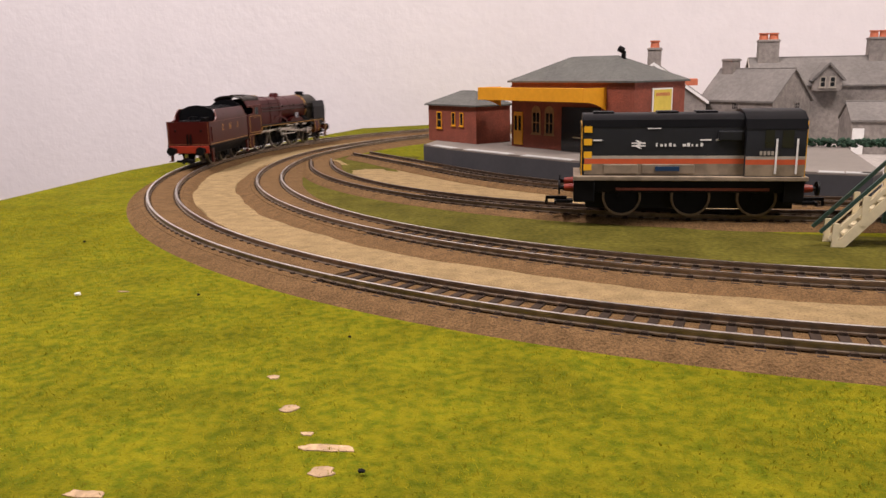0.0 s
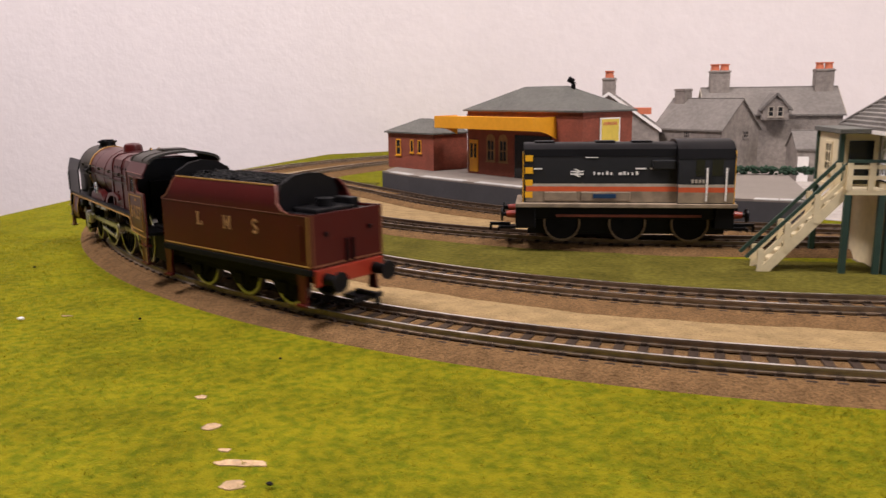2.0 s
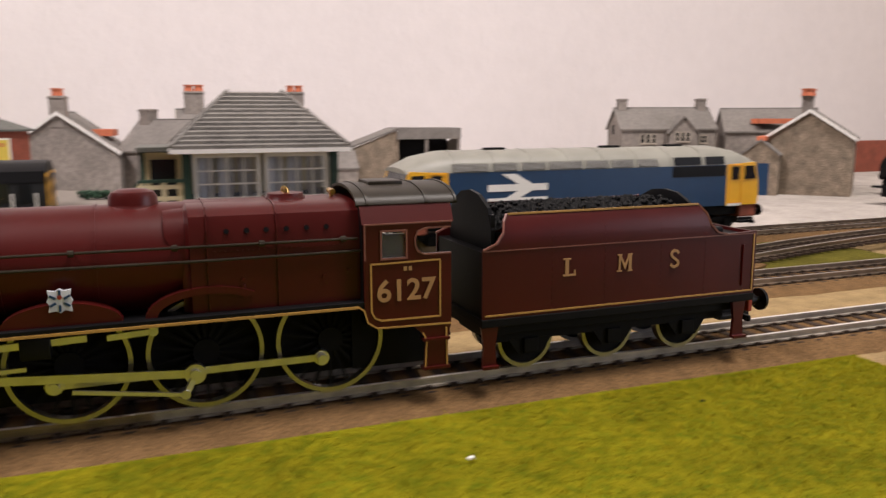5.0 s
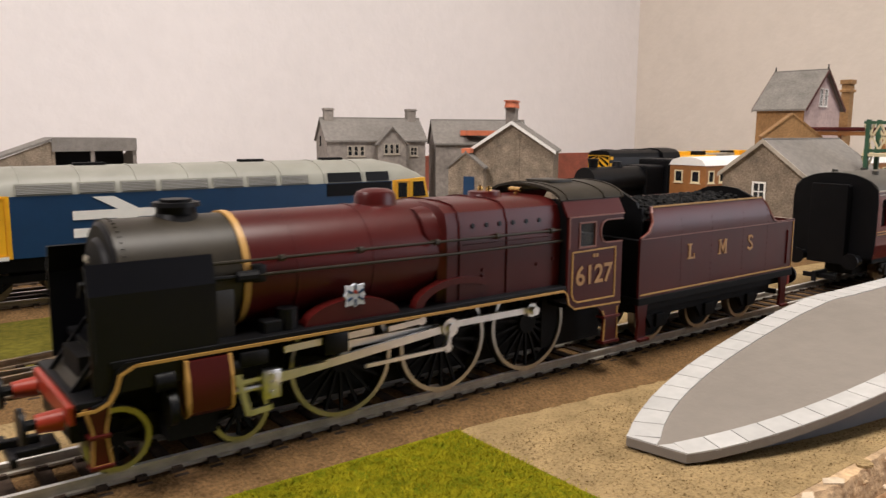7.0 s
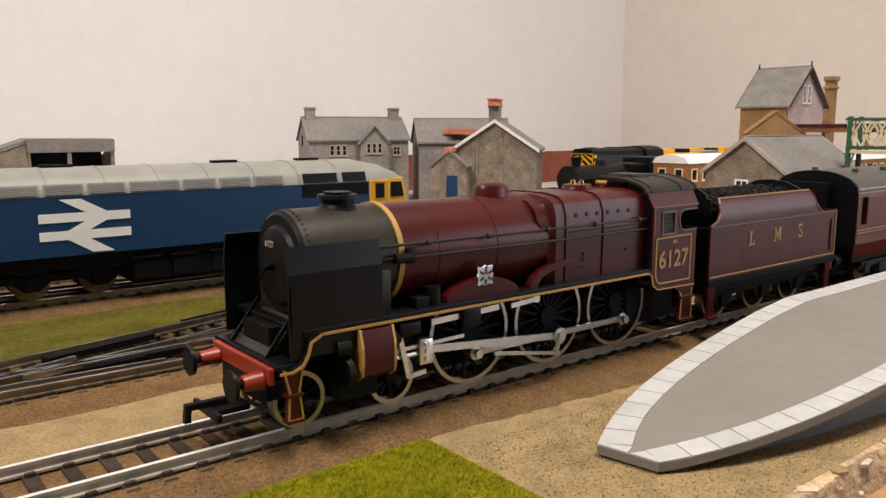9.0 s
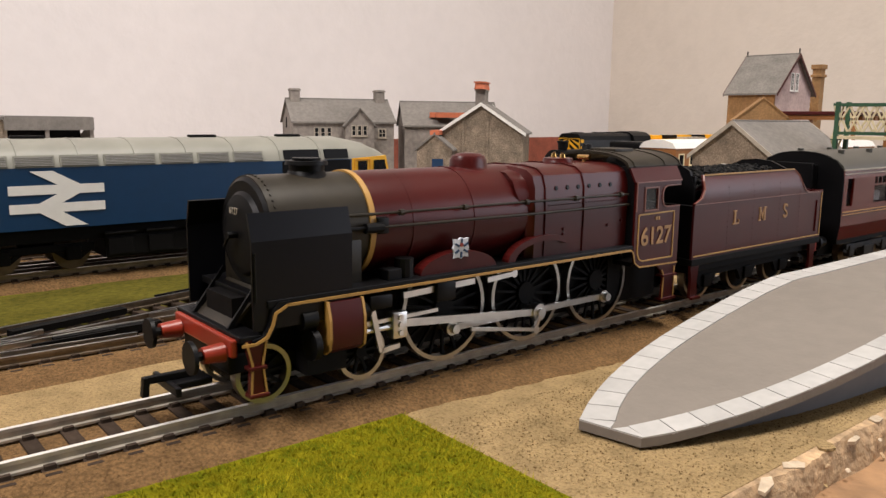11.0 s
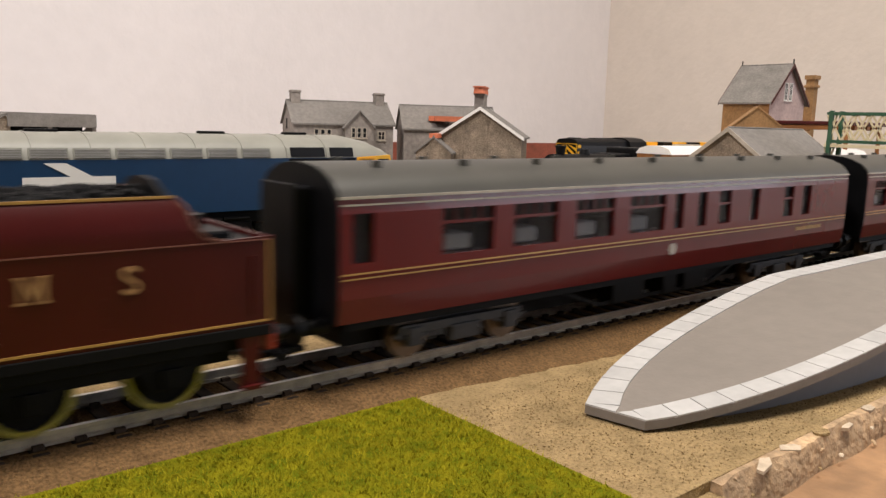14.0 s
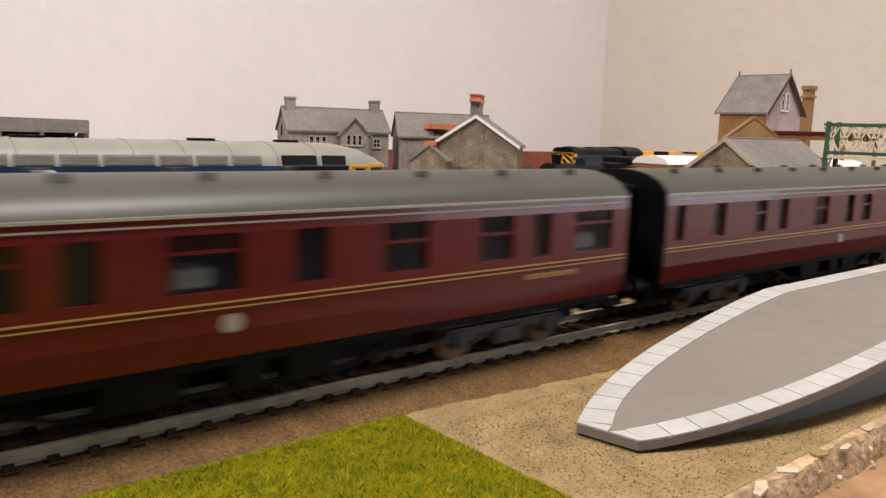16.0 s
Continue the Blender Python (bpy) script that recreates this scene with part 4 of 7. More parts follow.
    # three raised gold marks on each side
    for s in (-1, 1):
        for k, x in enumerate((-17.0, 0.2, 16.4)):
            bm = B()
            y = s * 17.15
            e0, e1 = y - 0.15, y + 0.15
            if k == 0:
                box(bm, x - 1.3, e0, 26.1, x - 0.3, e1, 30.9)
                box(bm, x - 1.9, e0, 30.5, x + 0.3, e1, 30.9)
                box(bm, x - 1.9, e0, 26.1, x + 1.8, e1, 26.6)
                box(bm, x + 1.3, e0, 26.6, x + 1.8, e1, 27.7)
            elif k == 1:
                box(bm, x - 2.0, e0, 26.1, x - 1.5, e1, 30.9)
                box(bm, x + 1.1, e0, 26.1, x + 2.0, e1, 30.9)
                prism(bm, [(x - 1.5, 30.9), (x, 28.2), (x + 1.1, 30.9), (x + 1.1, 29.6), (x, 26.6), (x - 1.5, 29.6)], "y", e0, e1)
                for q in (-1.75, 1.55):
                    box(bm, x + q - 0.8, e0, 26.1, x + q + 0.8, e1, 26.5)
                    box(bm, x + q - 0.7, e0, 30.5, x + q + 0.7, e1, 30.9)
            else:
                path = [(1.3, 30.0), (0.7, 30.7), (-0.3, 30.8), (-1.1, 30.2), (-1.0, 29.3), (0.0, 28.6), (1.0, 27.9), (1.3, 27.0), (0.6, 26.3), (-0.4, 26.2), (-1.2, 26.9)]
                for (xa, za), (xb, zb) in zip(path, path[1:]):
                    bar(bm, (x + xa, y, za), (x + xb, y, zb), 0.3, 0.75)
            part("gold_mark", bm, LETTER, T)
    bm = B()
    box(bm, -41.6, -16.1, 16.2, 44.2, 16.1, 33.6)
    box(bm, -38.4, -14, 33.2, -37.4, 14, 43)
    prism(bm, [(-14.5, 33), (14.5, 33), (14.5, 39), (12, 43.2), (6, 45.8), (0, 46.4), (-6, 45.8), (-12, 43.2), (-14.5, 39)], "x", 24.5, 25.6)
    prism(bm, [(-14.3, 33), (14.3, 33), (14.3, 39), (12, 44.6), (6, 47.6), (0, 48.4), (-6, 47.6), (-12, 44.6), (-14.3, 39)], "x", -38.6, -37.6)
    box(bm, 27, -9, 33, 40, 9, 35.2, 0.6)
    rod(bm, (34, 0, 35), (34, 0, 38), 3.2, 16)
    box(bm, 29, 8, 33, 39, 12, 37.5, 0.5)
    part("tank_top", bm, BLACK, T, "black tank top and coal bulkheads")
    part("rear_sheet", box(B(), 44.2, -16.2, 16.4, 45.0, 16.2, 34.6), MAROON, T, "maroon rear sheet with ladder")
    bm = B()
    for y in (-16.2, 15.8):
        box(bm, 45.0, y, 17.0, 45.25, y + 0.4, 34.4)
    box(bm, 45.0, -15.8, 17.0, 45.25, 15.8, 17.4)
    part("rear_lining", bm, DULLGOLD, T)
    bm = B()
    box(bm, 45.0, 1.4, 17, 46.0, 2.2, 25)
    box(bm, 45.0, -1.4, 17, 46.0, -0.6, 25)
    box(bm, 45.0, -11, 27, 45.8, -9.6, 28.4)
    box(bm, 45.0, 9.6, 27, 45.8, 11, 28.4)
    part("ladder", bm, BLACK, T)
    part("buffer_beam", box(B(), 44.4, -16, 10.4, 46.0, 16, 16.2, 0.3), RED, T, "red rear buffer beam")
    buffers(T, 46.0, 1, z=12.6, red=False)
    coupling(T, 45, 1)
    for s in (-1, 1):
        for x in (-40, 40):
            bm = B()
            prism(bm, [(x - 2.4, 14.4), (x + 2.4, 14.4), (x + 1.6, 9), (x + 2.0, 3.6), (x - 2.0, 3.6), (x - 1.6, 9)], "y", s * 16.6 - 0.5, s * 16.6 + 0.5)
            box(bm, x - 2.3, s * 17.4 - 1, 3.4, x + 2.3, s * 17.4 + 0.2, 4.2)
            part("step", bm, MAROON, T, "maroon footstep")
    # coal heap
    rnd = random.Random(5)
    bm = B()
    bmesh.ops.create_grid(bm, x_segments=46, y_segments=20, size=1)
    for v in bm.verts:
        x, y = v.co.x * 31 - 6, v.co.y * 13.6
        v.co = (x, y, 40.2 + 4.0 * (1 - (y / 13.6) ** 2) - 1.6 * abs(v.co.x) ** 3 + rnd.uniform(-1.0, 1.0))
    for k in range(300):
        c = (rnd.uniform(-34, 24), rnd.uniform(-12.5, 12.5))
        g = bmesh.ops.create_icosphere(bm, subdivisions=1, radius=rnd.uniform(0.6, 1.2))
        for v in g["verts"]:
            v.co = Vector((v.co.x * rnd.uniform(0.7, 1.3) + c[0], v.co.y * rnd.uniform(0.7, 1.3) + c[1], v.co.z * rnd.uniform(0.6, 1.1) + 40.6 + 3.4 * (1 - (c[1] / 13) ** 2)))
    part("coal", bm, COAL, T, "heap of black coal")
    return T, wheels


def coach(label, windows, length=249.0):
    """windows: (from, to, kind) along the near side from the leading end; kind w: with ventilators, n: narrow door light."""
    C = thing("passenger_coach", label, "railway coach", group="maroon passenger coaches")
    h = length / 2
    z0, z1, zc = 13.4, 27.0, 42.0
    for s in (-1, 1):
        bm = B()
        y0, y1 = s * 18.0, s * 17.0
        prism(bm, [(s * 17.2, z0), (s * 18.0, 19), (s * 18.05, z1), (y1, z1), (s * 17.0, 19), (s * 16.4, z0)], "x", -h, h)
        prism(bm, [(s * 18.05, 38.2), (s * 17.6, zc), (s * 16.7, zc), (y1, 38.2)], "x", -h, h)
        x, pillars = -h, []
        for a, b, k in windows:
            pillars.append((x, a - h))
            x = b - h
        side = part("side_panel", bm, COACH, C, "glossy crimson coach side")
        for x0, x1 in pillars + [(x, h)]:
            part("window_pillar", box(B(), x0, y1, z1, x1, s * 18.05, 38.2), COACH, side)
        for a, b, k in windows:
            bm = B()
            if k == "w":
                box(bm, a - h, s * 17.6, 34.4, b - h, s * 17.0, 35.2)
                n = 4
                for i in range(1, n):
                    xx = a - h + (b - a) * i / n
                    box(bm, xx - 0.35, s * 17.5, 35.2, xx + 0.35, s * 17.1, 38.2)
            elif k == "m":
                box(bm, a - h, s * 17.6, 33.4, b - h, s * 17.0, 34.2)
            else:
                continue
            part("window_bar", bm, COACH, side)
        bm = B()
        y = -18.1 if s < 0 else 18.3
        box(bm, -h + 0.5, y - 0.2, 24.6, h - 0.5, y, 24.95)
        box(bm, -h + 0.5, y - 0.2, 23.5, h - 0.5, y, 23.8)
        part("waist_lining", bm, GOLD, side, "twin gold waist lines")
        bm = B()
        yt = -17.85 if s < 0 else 18.05
        box(bm, -h + 0.5, yt - 0.2, 39.9, h - 0.5, yt, 40.3)
        part("upper_lining", bm, LGREY, side)
        for a, b, k in windows:
            part("window_pane", box(B(), a - h - 0.3, s * 16.95, z1 - 0.3, b - h + 0.3, s * 16.75, 38.5), COACHGLASS, side)
        bm = B()
        rod(bm, (length * 0.002, s * 17.4, 20.5), (length * 0.002, s * 18.25, 20.5), 1.9, 18)
        part("roundel", bm, LGREY, side, "pale round crest")
        bm = B()
        for k in range(9):
            box(bm, h - 42 + k * 2.3, y - 0.15, 21.0, h - 42 + k * 2.3 + 1.4, y, 22.4)
        part("small_lettering", bm, GOLD, side, "row of tiny gold bars")
    bm = B()
    box(bm, -h + 1, -16.4, 13.6, h - 1, 16.4, 15.0)
    for i in range(12):
        x = -h + 12 + i * (length - 24) / 11
        box(bm, x - 3.2, -15, 15, x + 3.2, -4, 25.5, 0.8)
        box(bm, x - 1.2, -15, 25, x + 1.2, -4, 32.5, 0.8)
    box(bm, -h + 2, 9.5, 15, h - 2, 10.3, 41)
    part("interior", bm, INSIDE, C, "tan moulded seats and corridor wall")
    for a, b, k in windows:
        if k == "w":
            m_ = (a + b) / 2 - h
            part("table", box(B(), m_ - (b - a) * 0.38, -16.4, 27.6, m_ + (b - a) * 0.12, -9, 31.6, 0.5), PAPER, C, "pale table and seat tops")
    # ends and gangways
    for s in (-1, 1):
        bm = B()
        prism(bm, [(-17.2, z0), (-18, 20), (-18, 38), (-17.4, 42), (-14, 45.6), (-8, 48), (0, 48.7), (8, 48), (14, 45.6), (17.4, 42), (18, 38), (18, 20), (17.2, z0)], "x", s * h - 0.4, s * h + 0.4)
        box(bm, s * h, -7.2, 11, s * (h + 4.6), 7.2, 43.5, 0.6)
        box(bm, s * (h + 4.6), -7.8, 10.5, s * (h + 5.4), 7.8, 44.2, 0.3)
        part("end_panel", bm, BLACK, C, "black end with gangway")
        buffers(C, s * (h + 0.4), s, z=12.4, red=False)
        coupling(C, s * h, s)
    bm = B()
    prof = [(-17.8, 41.8), (-17.0, 43.4), (-14.6, 45.5), (-10.5, 47.4), (-5, 48.5), (0, 48.8), (5, 48.5), (10.5, 47.4), (14.6, 45.5), (17.0, 43.4), (17.8, 41.8)]
    loft(bm, [[(x, a, b) for a, b in prof] for x in (-h, h)])
    part("roof", bm, ROOFGREY, C, "dull dark grey coach roof", smooth=True)
    # pale gutter colour carries the highlight along the roof edge
    for s in (-1, 1):
        part("gutter", box(B(), -h, s * 17.4, 41.4, h, s * 18.15, 42.0), LGREY, C)
    for i in range(9):
        bm = B()
        x = -h + 16 + i * (length - 32) / 8
        rod(bm, (x, -8.6, 47.6), (x, -8.6, 49.2), 1.3, 10)
        rod(bm, (x, 8.6, 47.6), (x, 8.6, 49.2), 1.3, 10)
        part("roof_vent", bm, ROOFGREY, C)
    # underframe, boxes and bogies
    bm = B()
    box(bm, -h + 3, -15.8, 11.2, h - 3, 15.8, 13.6)
    # added dark block, stands in for the shade behind the trusses
    box(bm, -h + 8, -6, 4.6, h - 8, 6, 11.2)
    for y in (-13.5, 13.5):
        bar(bm, (-46, y, 11), (-30, y, 5.4), 0.8, 1.1)
        bar(bm, (46, y, 11), (30, y, 5.4), 0.8, 1.1)
        bar(bm, (-30, y, 5.4), (30, y, 5.4), 0.8, 1.1)
    part("underframe", bm, DARK, C)
    for x0, x1 in ((-24, -8), (2, 10), (14, 27)):
        for y in (-14.5, 8.5):
            part("battery_box", box(B(), x0, y, 4.6, x1, y + 6, 11.8, 0.5), DARK, C)
    for s in (-1, 1):
        cx = s * (h - 42)
        bm = B()
        for y in (-11.6, 11.6):
            box(bm, cx - 21, y - 0.8, 6.6, cx + 21, y + 0.8, 9.0, 0.3)
            for dx in (-16.5, 16.5):
                box(bm, cx + dx - 2.4, y - 1.4, 3.6, cx + dx + 2.4, y + 1.4, 8.4, 0.4)
                bar(bm, (cx + dx - 6, y, 6.8), (cx + dx, y, 4.6), 0.8, 1.0)
                bar(bm, (cx + dx + 6, y, 6.8), (cx + dx, y, 4.6), 0.8, 1.0)
            box(bm, cx - 5, y - 1.6, 3.2, cx + 5, y + 1.6, 7.4, 0.4)
        box(bm, cx - 20, -9, 7, cx + 20, 9, 11)
        bg = part("bogie", bm, BOGIE, C, "grey weathered four-wheel bogie")
        for dx in (-16.5, 16.5):
            bm = B()
            for y in (-8.3, 8.3):
                rod(bm, (cx + dx, y - 1.2, 6.2), (cx + dx, y + 1.2, 6.2), 6.2, 24)
            part("wheelset", bm, RAILDARK, bg)
    return C

# ---------------------------------------------------------------- buildings (millimetres, ground at 0, front at -y)


def window(parent, x, z, w, h, y, frame_mat, bars=(2, 2), face="y", pane=None):
    """A framed window on the wall plane at y (facing -y), or at x (facing -x or +x)."""
    sgn = -1 if y <= 0 else 1

    def bx(bm, a0, d0, z0, a1, d1, z1):
        if face == "y":
            box(bm, a0, y + sgn * d0, z0, a1, y + sgn * d1, z1)
        else:
            box(bm, y + sgn * d0, a0, z0, y + sgn * d1, a1, z1)
    f = 0.09 * w + 0.35
    bm = B()
    bx(bm, x - w / 2, -0.2, z, x + w / 2, 0.5, z + f)
    bx(bm, x - w / 2, -0.2, z + h - f, x + w / 2, 0.5, z + h)
    bx(bm, x - w / 2, -0.2, z + f, x - w / 2 + f, 0.5, z + h - f)
    bx(bm, x + w / 2 - f, -0.2, z + f, x + w / 2, 0.5, z + h - f)
    t = f * 0.28
    for i in range(1, bars[0]):
        xx = x - w / 2 + w * i / bars[0]
        bx(bm, xx - t, -0.1, z + f, xx + t, 0.4, z + h - f)
    for i in range(1, bars[1]):
        zz = z + h * i / bars[1]
        bx(bm, x - w / 2 + f, -0.1, zz - t, x + w / 2 - f, 0.35, zz + t)
    bx(bm, x - w / 2 - 0.6, -0.1, z - 0.7, x + w / 2 + 0.6, 1.1, z)
    o = part("window", bm, frame_mat, parent)
    bm = B()
    bx(bm, x - w / 2 + 0.1, -0.1, z + 0.1, x + w / 2 - 0.1, 0.12, z + h - 0.1)
    part("pane", bm, pane or WINDOW, o)
    return o


def gable_roof(parent, x0, x1, y0, y1, eave, ridge, material, over=2.0, thick=1.6, barge=None):
    """Ridge along x; two separate slopes."""
    ym = (y0 + y1) / 2
    for s, ye in ((-1, y0 - over), (1, y1 + over)):
        drop = (ridge - eave) * over / ((y1 - y0) / 2)
        bm = B()
        prism(bm, [(ym, ridge), (ym, ridge + thick), (ye, eave - drop + thick), (ye, eave - drop)], "x", x0 - over, x1 + over)
        part("roof_slope", bm, material, parent)
    bm = B()
    rod(bm, (x0 - over, ym, ridge + thick), (x1 + over, ym, ridge + thick), 0.7, 8)
    part("ridge_tile", bm, material, parent)
    if barge:
        for xx in (x0 - over - 0.6, x1 + over):
            bm = B()
            for ye in (y0 - over, y1 + over):
                drop = (ridge - eave) * over / ((y1 - y0) / 2)
                prism(bm, [(ym, ridge - 1.2), (ym, ridge + thick + 0.3), (ye, eave - drop + thick + 0.3), (ye, eave - drop - 1.2)], "x", xx, xx + 0.6)
            part("bargeboard", bm, barge, parent, "pale bargeboard")


def gable_walls(parent, x0, x1, y0, y1, eave, ridge, material):
    bm = B()
    prism(bm, [(y0, 0), (y1, 0), (y1, eave), ((y0 + y1) / 2, ridge), (y0, eave)], "x", x0, x1)
    return part("wall", bm, material, parent)


def chimney(parent, x, y, z0, z1, w, d, material, pots=2, pot_mat=None):
    bm = B()
    box(bm, x - w / 2, y - d / 2, z0, x + w / 2, y + d / 2, z1, 0.2)
    box(bm, x - w / 2 - 0.7, y - d / 2 - 0.7, z1 - 2.2, x + w / 2 + 0.7, y + d / 2 + 0.7, z1 - 0.6, 0.2)
    c = part("chimney_stack", bm, material, parent)
    for i in range(pots):
        bm = B()
        xx = x + (i - (pots - 1) / 2) * w * 0.5
        rod(bm, (xx, y, z1 - 0.4), (xx, y, z1 + 6), w * 0.24, 12, w * 0.2)
        rod(bm, (xx, y, z1 + 5.2), (xx, y, z1 + 6.4), w * 0.26, 12)
        part("chimney_pot", bm, pot_mat or TERRA, c, "orange terracotta pot")
    return c


def hip_roof(parent, x0, x1, y0, y1, eave, ridge, material, over=3.0, inset=None, thick=1.2):
    """Each of the four slopes is a part."""
    inset = inset or (y1 - y0) / 2
    ax, bx, ay, by = x0 - over, x1 + over, y0 - over, y1 + over
    ym = (ay + by) / 2
    r0, r1 = (x0 + inset, ym, ridge), (x1 - inset, ym, ridge)
    for quad in ([(ax, ay, eave), (bx, ay, eave), r1, r0], [(bx, by, eave), (ax, by, eave), r0, r1], [(ax, by, eave), (ax, ay, eave), r0], [(bx, ay, eave), (bx, by, eave), r1]):
        bm = B()
        lo = [bm.verts.new(p) for p in quad]
        hi = [bm.verts.new((p[0], p[1], p[2] + thick)) for p in quad]
        bm.faces.new(lo)
        bm.faces.new(list(reversed(hi)))
        for i in range(len(quad)):
            bm.faces.new((lo[i], lo[(i + 1) % len(quad)], hi[(i + 1) % len(quad)], hi[i]))
        part("roof_slope", bm, material, parent)


def station():
    S = thing("station_building", "red brick model station with grey hipped roof and yellow canopy", "station building", pose(-0.220, 0.420, 0.0, 0, 0, -45))
    L, D, z = 121, 52, 21
    part("wall", box(B(), 0, 0, z, L, D, 70), BRICK, S, "weathered red brick walls")
    hip_roof(S, 0, L, 0, D, 70, 87, SLATE, 2.5, 38)
    for a in (8,):
        bm = B()
        box(bm, a - 5, -0.8, z + 2, a + 5, 0.1, z + 27, 0.2)
        d = part("door", bm, YELLOW, S, "yellow panelled station door")
        for x in (a - 2.2, a + 2.2):
            part("door_pane", box(B(), x - 1.3, -1.1, z + 13, x + 1.3, -0.7, z + 24), WINDOW, d)
    # yellow frames drawn in darker tan, with the canopy's shade in the colour
    for x in (28, 42):
        window(S, x, z + 11, 9.5, 17, 0, TAN, (2, 2))
        bm = B()
        prism(bm, [(x + 4.7 * math.cos(a), z + 28 + 4.0 * math.sin(a)) for a in [math.pi * i / 12 for i in range(13)]], "y", -0.5, 0.2)
        part("window_arch", bm, TAN, S)
    window(S, 72, z + 11, 9.5, 17, 0, CREAM, (2, 2))
    # shade of the open recess, put on as a flat dark slab
    part("recess", box(B(), 55, -0.6, z, 92, 0.1, z + 32), WINDOW, S, "dark slab painted as the shade of a waiting recess")
    # canopy
    bm = B()
    box(bm, -13, -22, 64.6, 96, 0, 66.2)
    cn = part("canopy_roof", bm, YELLOW, S, "flat yellow platform canopy")
    part("fascia", box(B(), -13.6, -22.8, 57.5, 96.6, -22, 66.8, 0.2), YELLOW, cn)
    for x in (-13.6, 96):
        bm = B()
        n = 10
        low = [(-22 * (1 - i / n), 57.5 - 6.0 * (i / n) ** 2) for i in range(n + 1)]
        prism(bm, [(-22, 66.8), (0, 66.8)] + list(reversed(low)), "x", x, x + 0.8)
        part("fascia", bm, YELLOW, cn)
    # poster on the end wall
    bm = B()
    box(bm, L, 17, 48.5, L + 0.8, 38, 66)
    po = part("poster_board", bm, WHITE, S, "white-framed yellow station poster")
    part("poster_sheet", box(B(), L + 0.6, 18.5, 49.5, L + 1.1, 36.5, 65), PALEYEL, po)
    bm = B()
    for k in range(7):
        box(bm, L + 1.0, 20.2 + k * 2.1, 60.8, L + 1.25, 21.6 + k * 2.1, 63)
    part("poster_letters", bm, TERRA, po)
    bm = B()
    box(bm, L, 8, z, L + 0.8, 18, z + 26)
    part("side_door", bm, BRICK, S)
    # small stove pipe on the ridge
    bm = B()
    rod(bm, (88, 26, 84), (88, 26, 91), 1.6, 10)
    rod(bm, (88, 26, 91), (86, 23, 93), 2.1, 10)
    part("stove_pipe", bm, DARK, S)
    for i in range(3):
        part("string_course", box(B(), -0.5, -0.5, 66.5, L + 0.5, 0.0, 67.5) if i == 0 else box(B(), L, -0.5, 66.5, L + 0.5, D, 67.5) if i == 1 else box(B(), -0.5, 0, 66.5, 0, D, 67.5), BRICK, S)
    H = thing("brick_hut", "small red brick hut with grey roof and yellow windows", "hut", pose(-0.296, 0.480, 0.0, 0, 0, -45))
    part("wall", box(B(), 0, 0, z, 66, 36, 51), BRICK, H)
    hip_roof(H, 0, 66, 0, 36, 51, 62, SLATE, 2.5, 24)
    window(H, 16, z + 11, 7.5, 14, 0, YELLOW, (1, 2))
    window(H, 36, z + 14, 5, 11, 0, YELLOW, (1, 1))
    window(H, 47, z + 14, 5, 11, 0, YELLOW, (1, 1))


def platform_station():
    edge = [(-0.292, 0.430), (-0.264, 0.395), (-0.218, 0.352), (-0.175, 0.314), (-0.115, 0.284), (-0.054, 0.2613), (-0.015, 0.2500), (-0.006, 0.262)]
    back = [(0.02, 0.40), (-0.05, 0.47), (-0.12, 0.52), (-0.25, 0.54), (-0.285, 0.50)]
    P = thing("station_platform", "long grey station platform with a pale paved edge", "platform")
    poly = [(x * 1000, y * 1000) for x, y in edge + back]
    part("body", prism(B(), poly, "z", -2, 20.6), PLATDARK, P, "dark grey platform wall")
    part("surface", prism(B(), poly, "z", 20.6, 21.4), PLATGREY, P)
    full = []
    for (ax, ay), (bx, by) in zip(edge[:-1], edge[1:]):
        l = math.hypot(bx - ax, by - ay)
        n = max(1, round(l / 0.012))
        for i in range(n):
            p = (ax + (bx - ax) * (i + 0.03) / n, ay + (by - ay) * (i + 0.03) / n)
            q = (ax + (bx - ax) * (i + 0.97) / n, ay + (by - ay) * (i + 0.97) / n)
            nx, ny = -(by - ay) / l * 0.007, (bx - ax) / l * 0.007
            quad = [(p[0] * 1000, p[1] * 1000), (q[0] * 1000, q[1] * 1000), ((q[0] + nx) * 1000, (q[1] + ny) * 1000), ((p[0] + nx) * 1000, (p[1] + ny) * 1000)]
            part("edge_slab", prism(B(), quad, "z", 21.4, 22.0), EDGE if i % 7 else PLATGREY, P)
    # hedge at the back of the platform
    rnd = random.Random(9)
    bm = B()
    for k in range(420):
        s = rnd.random()
        c = (-75 + 125 * s + rnd.uniform(-2, 2), 415 - 20 * s + rnd.uniform(-3, 3), 22.5 + rnd.uniform(0, 4.5))
        g = bmesh.ops.create_icosphere(bm, subdivisions=1, radius=rnd.uniform(1.0, 2.0))
        for v in g["verts"]:
            v.co = Vector((v.co.x * rnd.uniform(0.7, 1.3), v.co.y, v.co.z * rnd.uniform(0.6, 1.2))) + Vector(c)
    tagged(part("hedge", bm, HEDGE), "low dark green hedge along the platform", "hedge", kind="stuff")


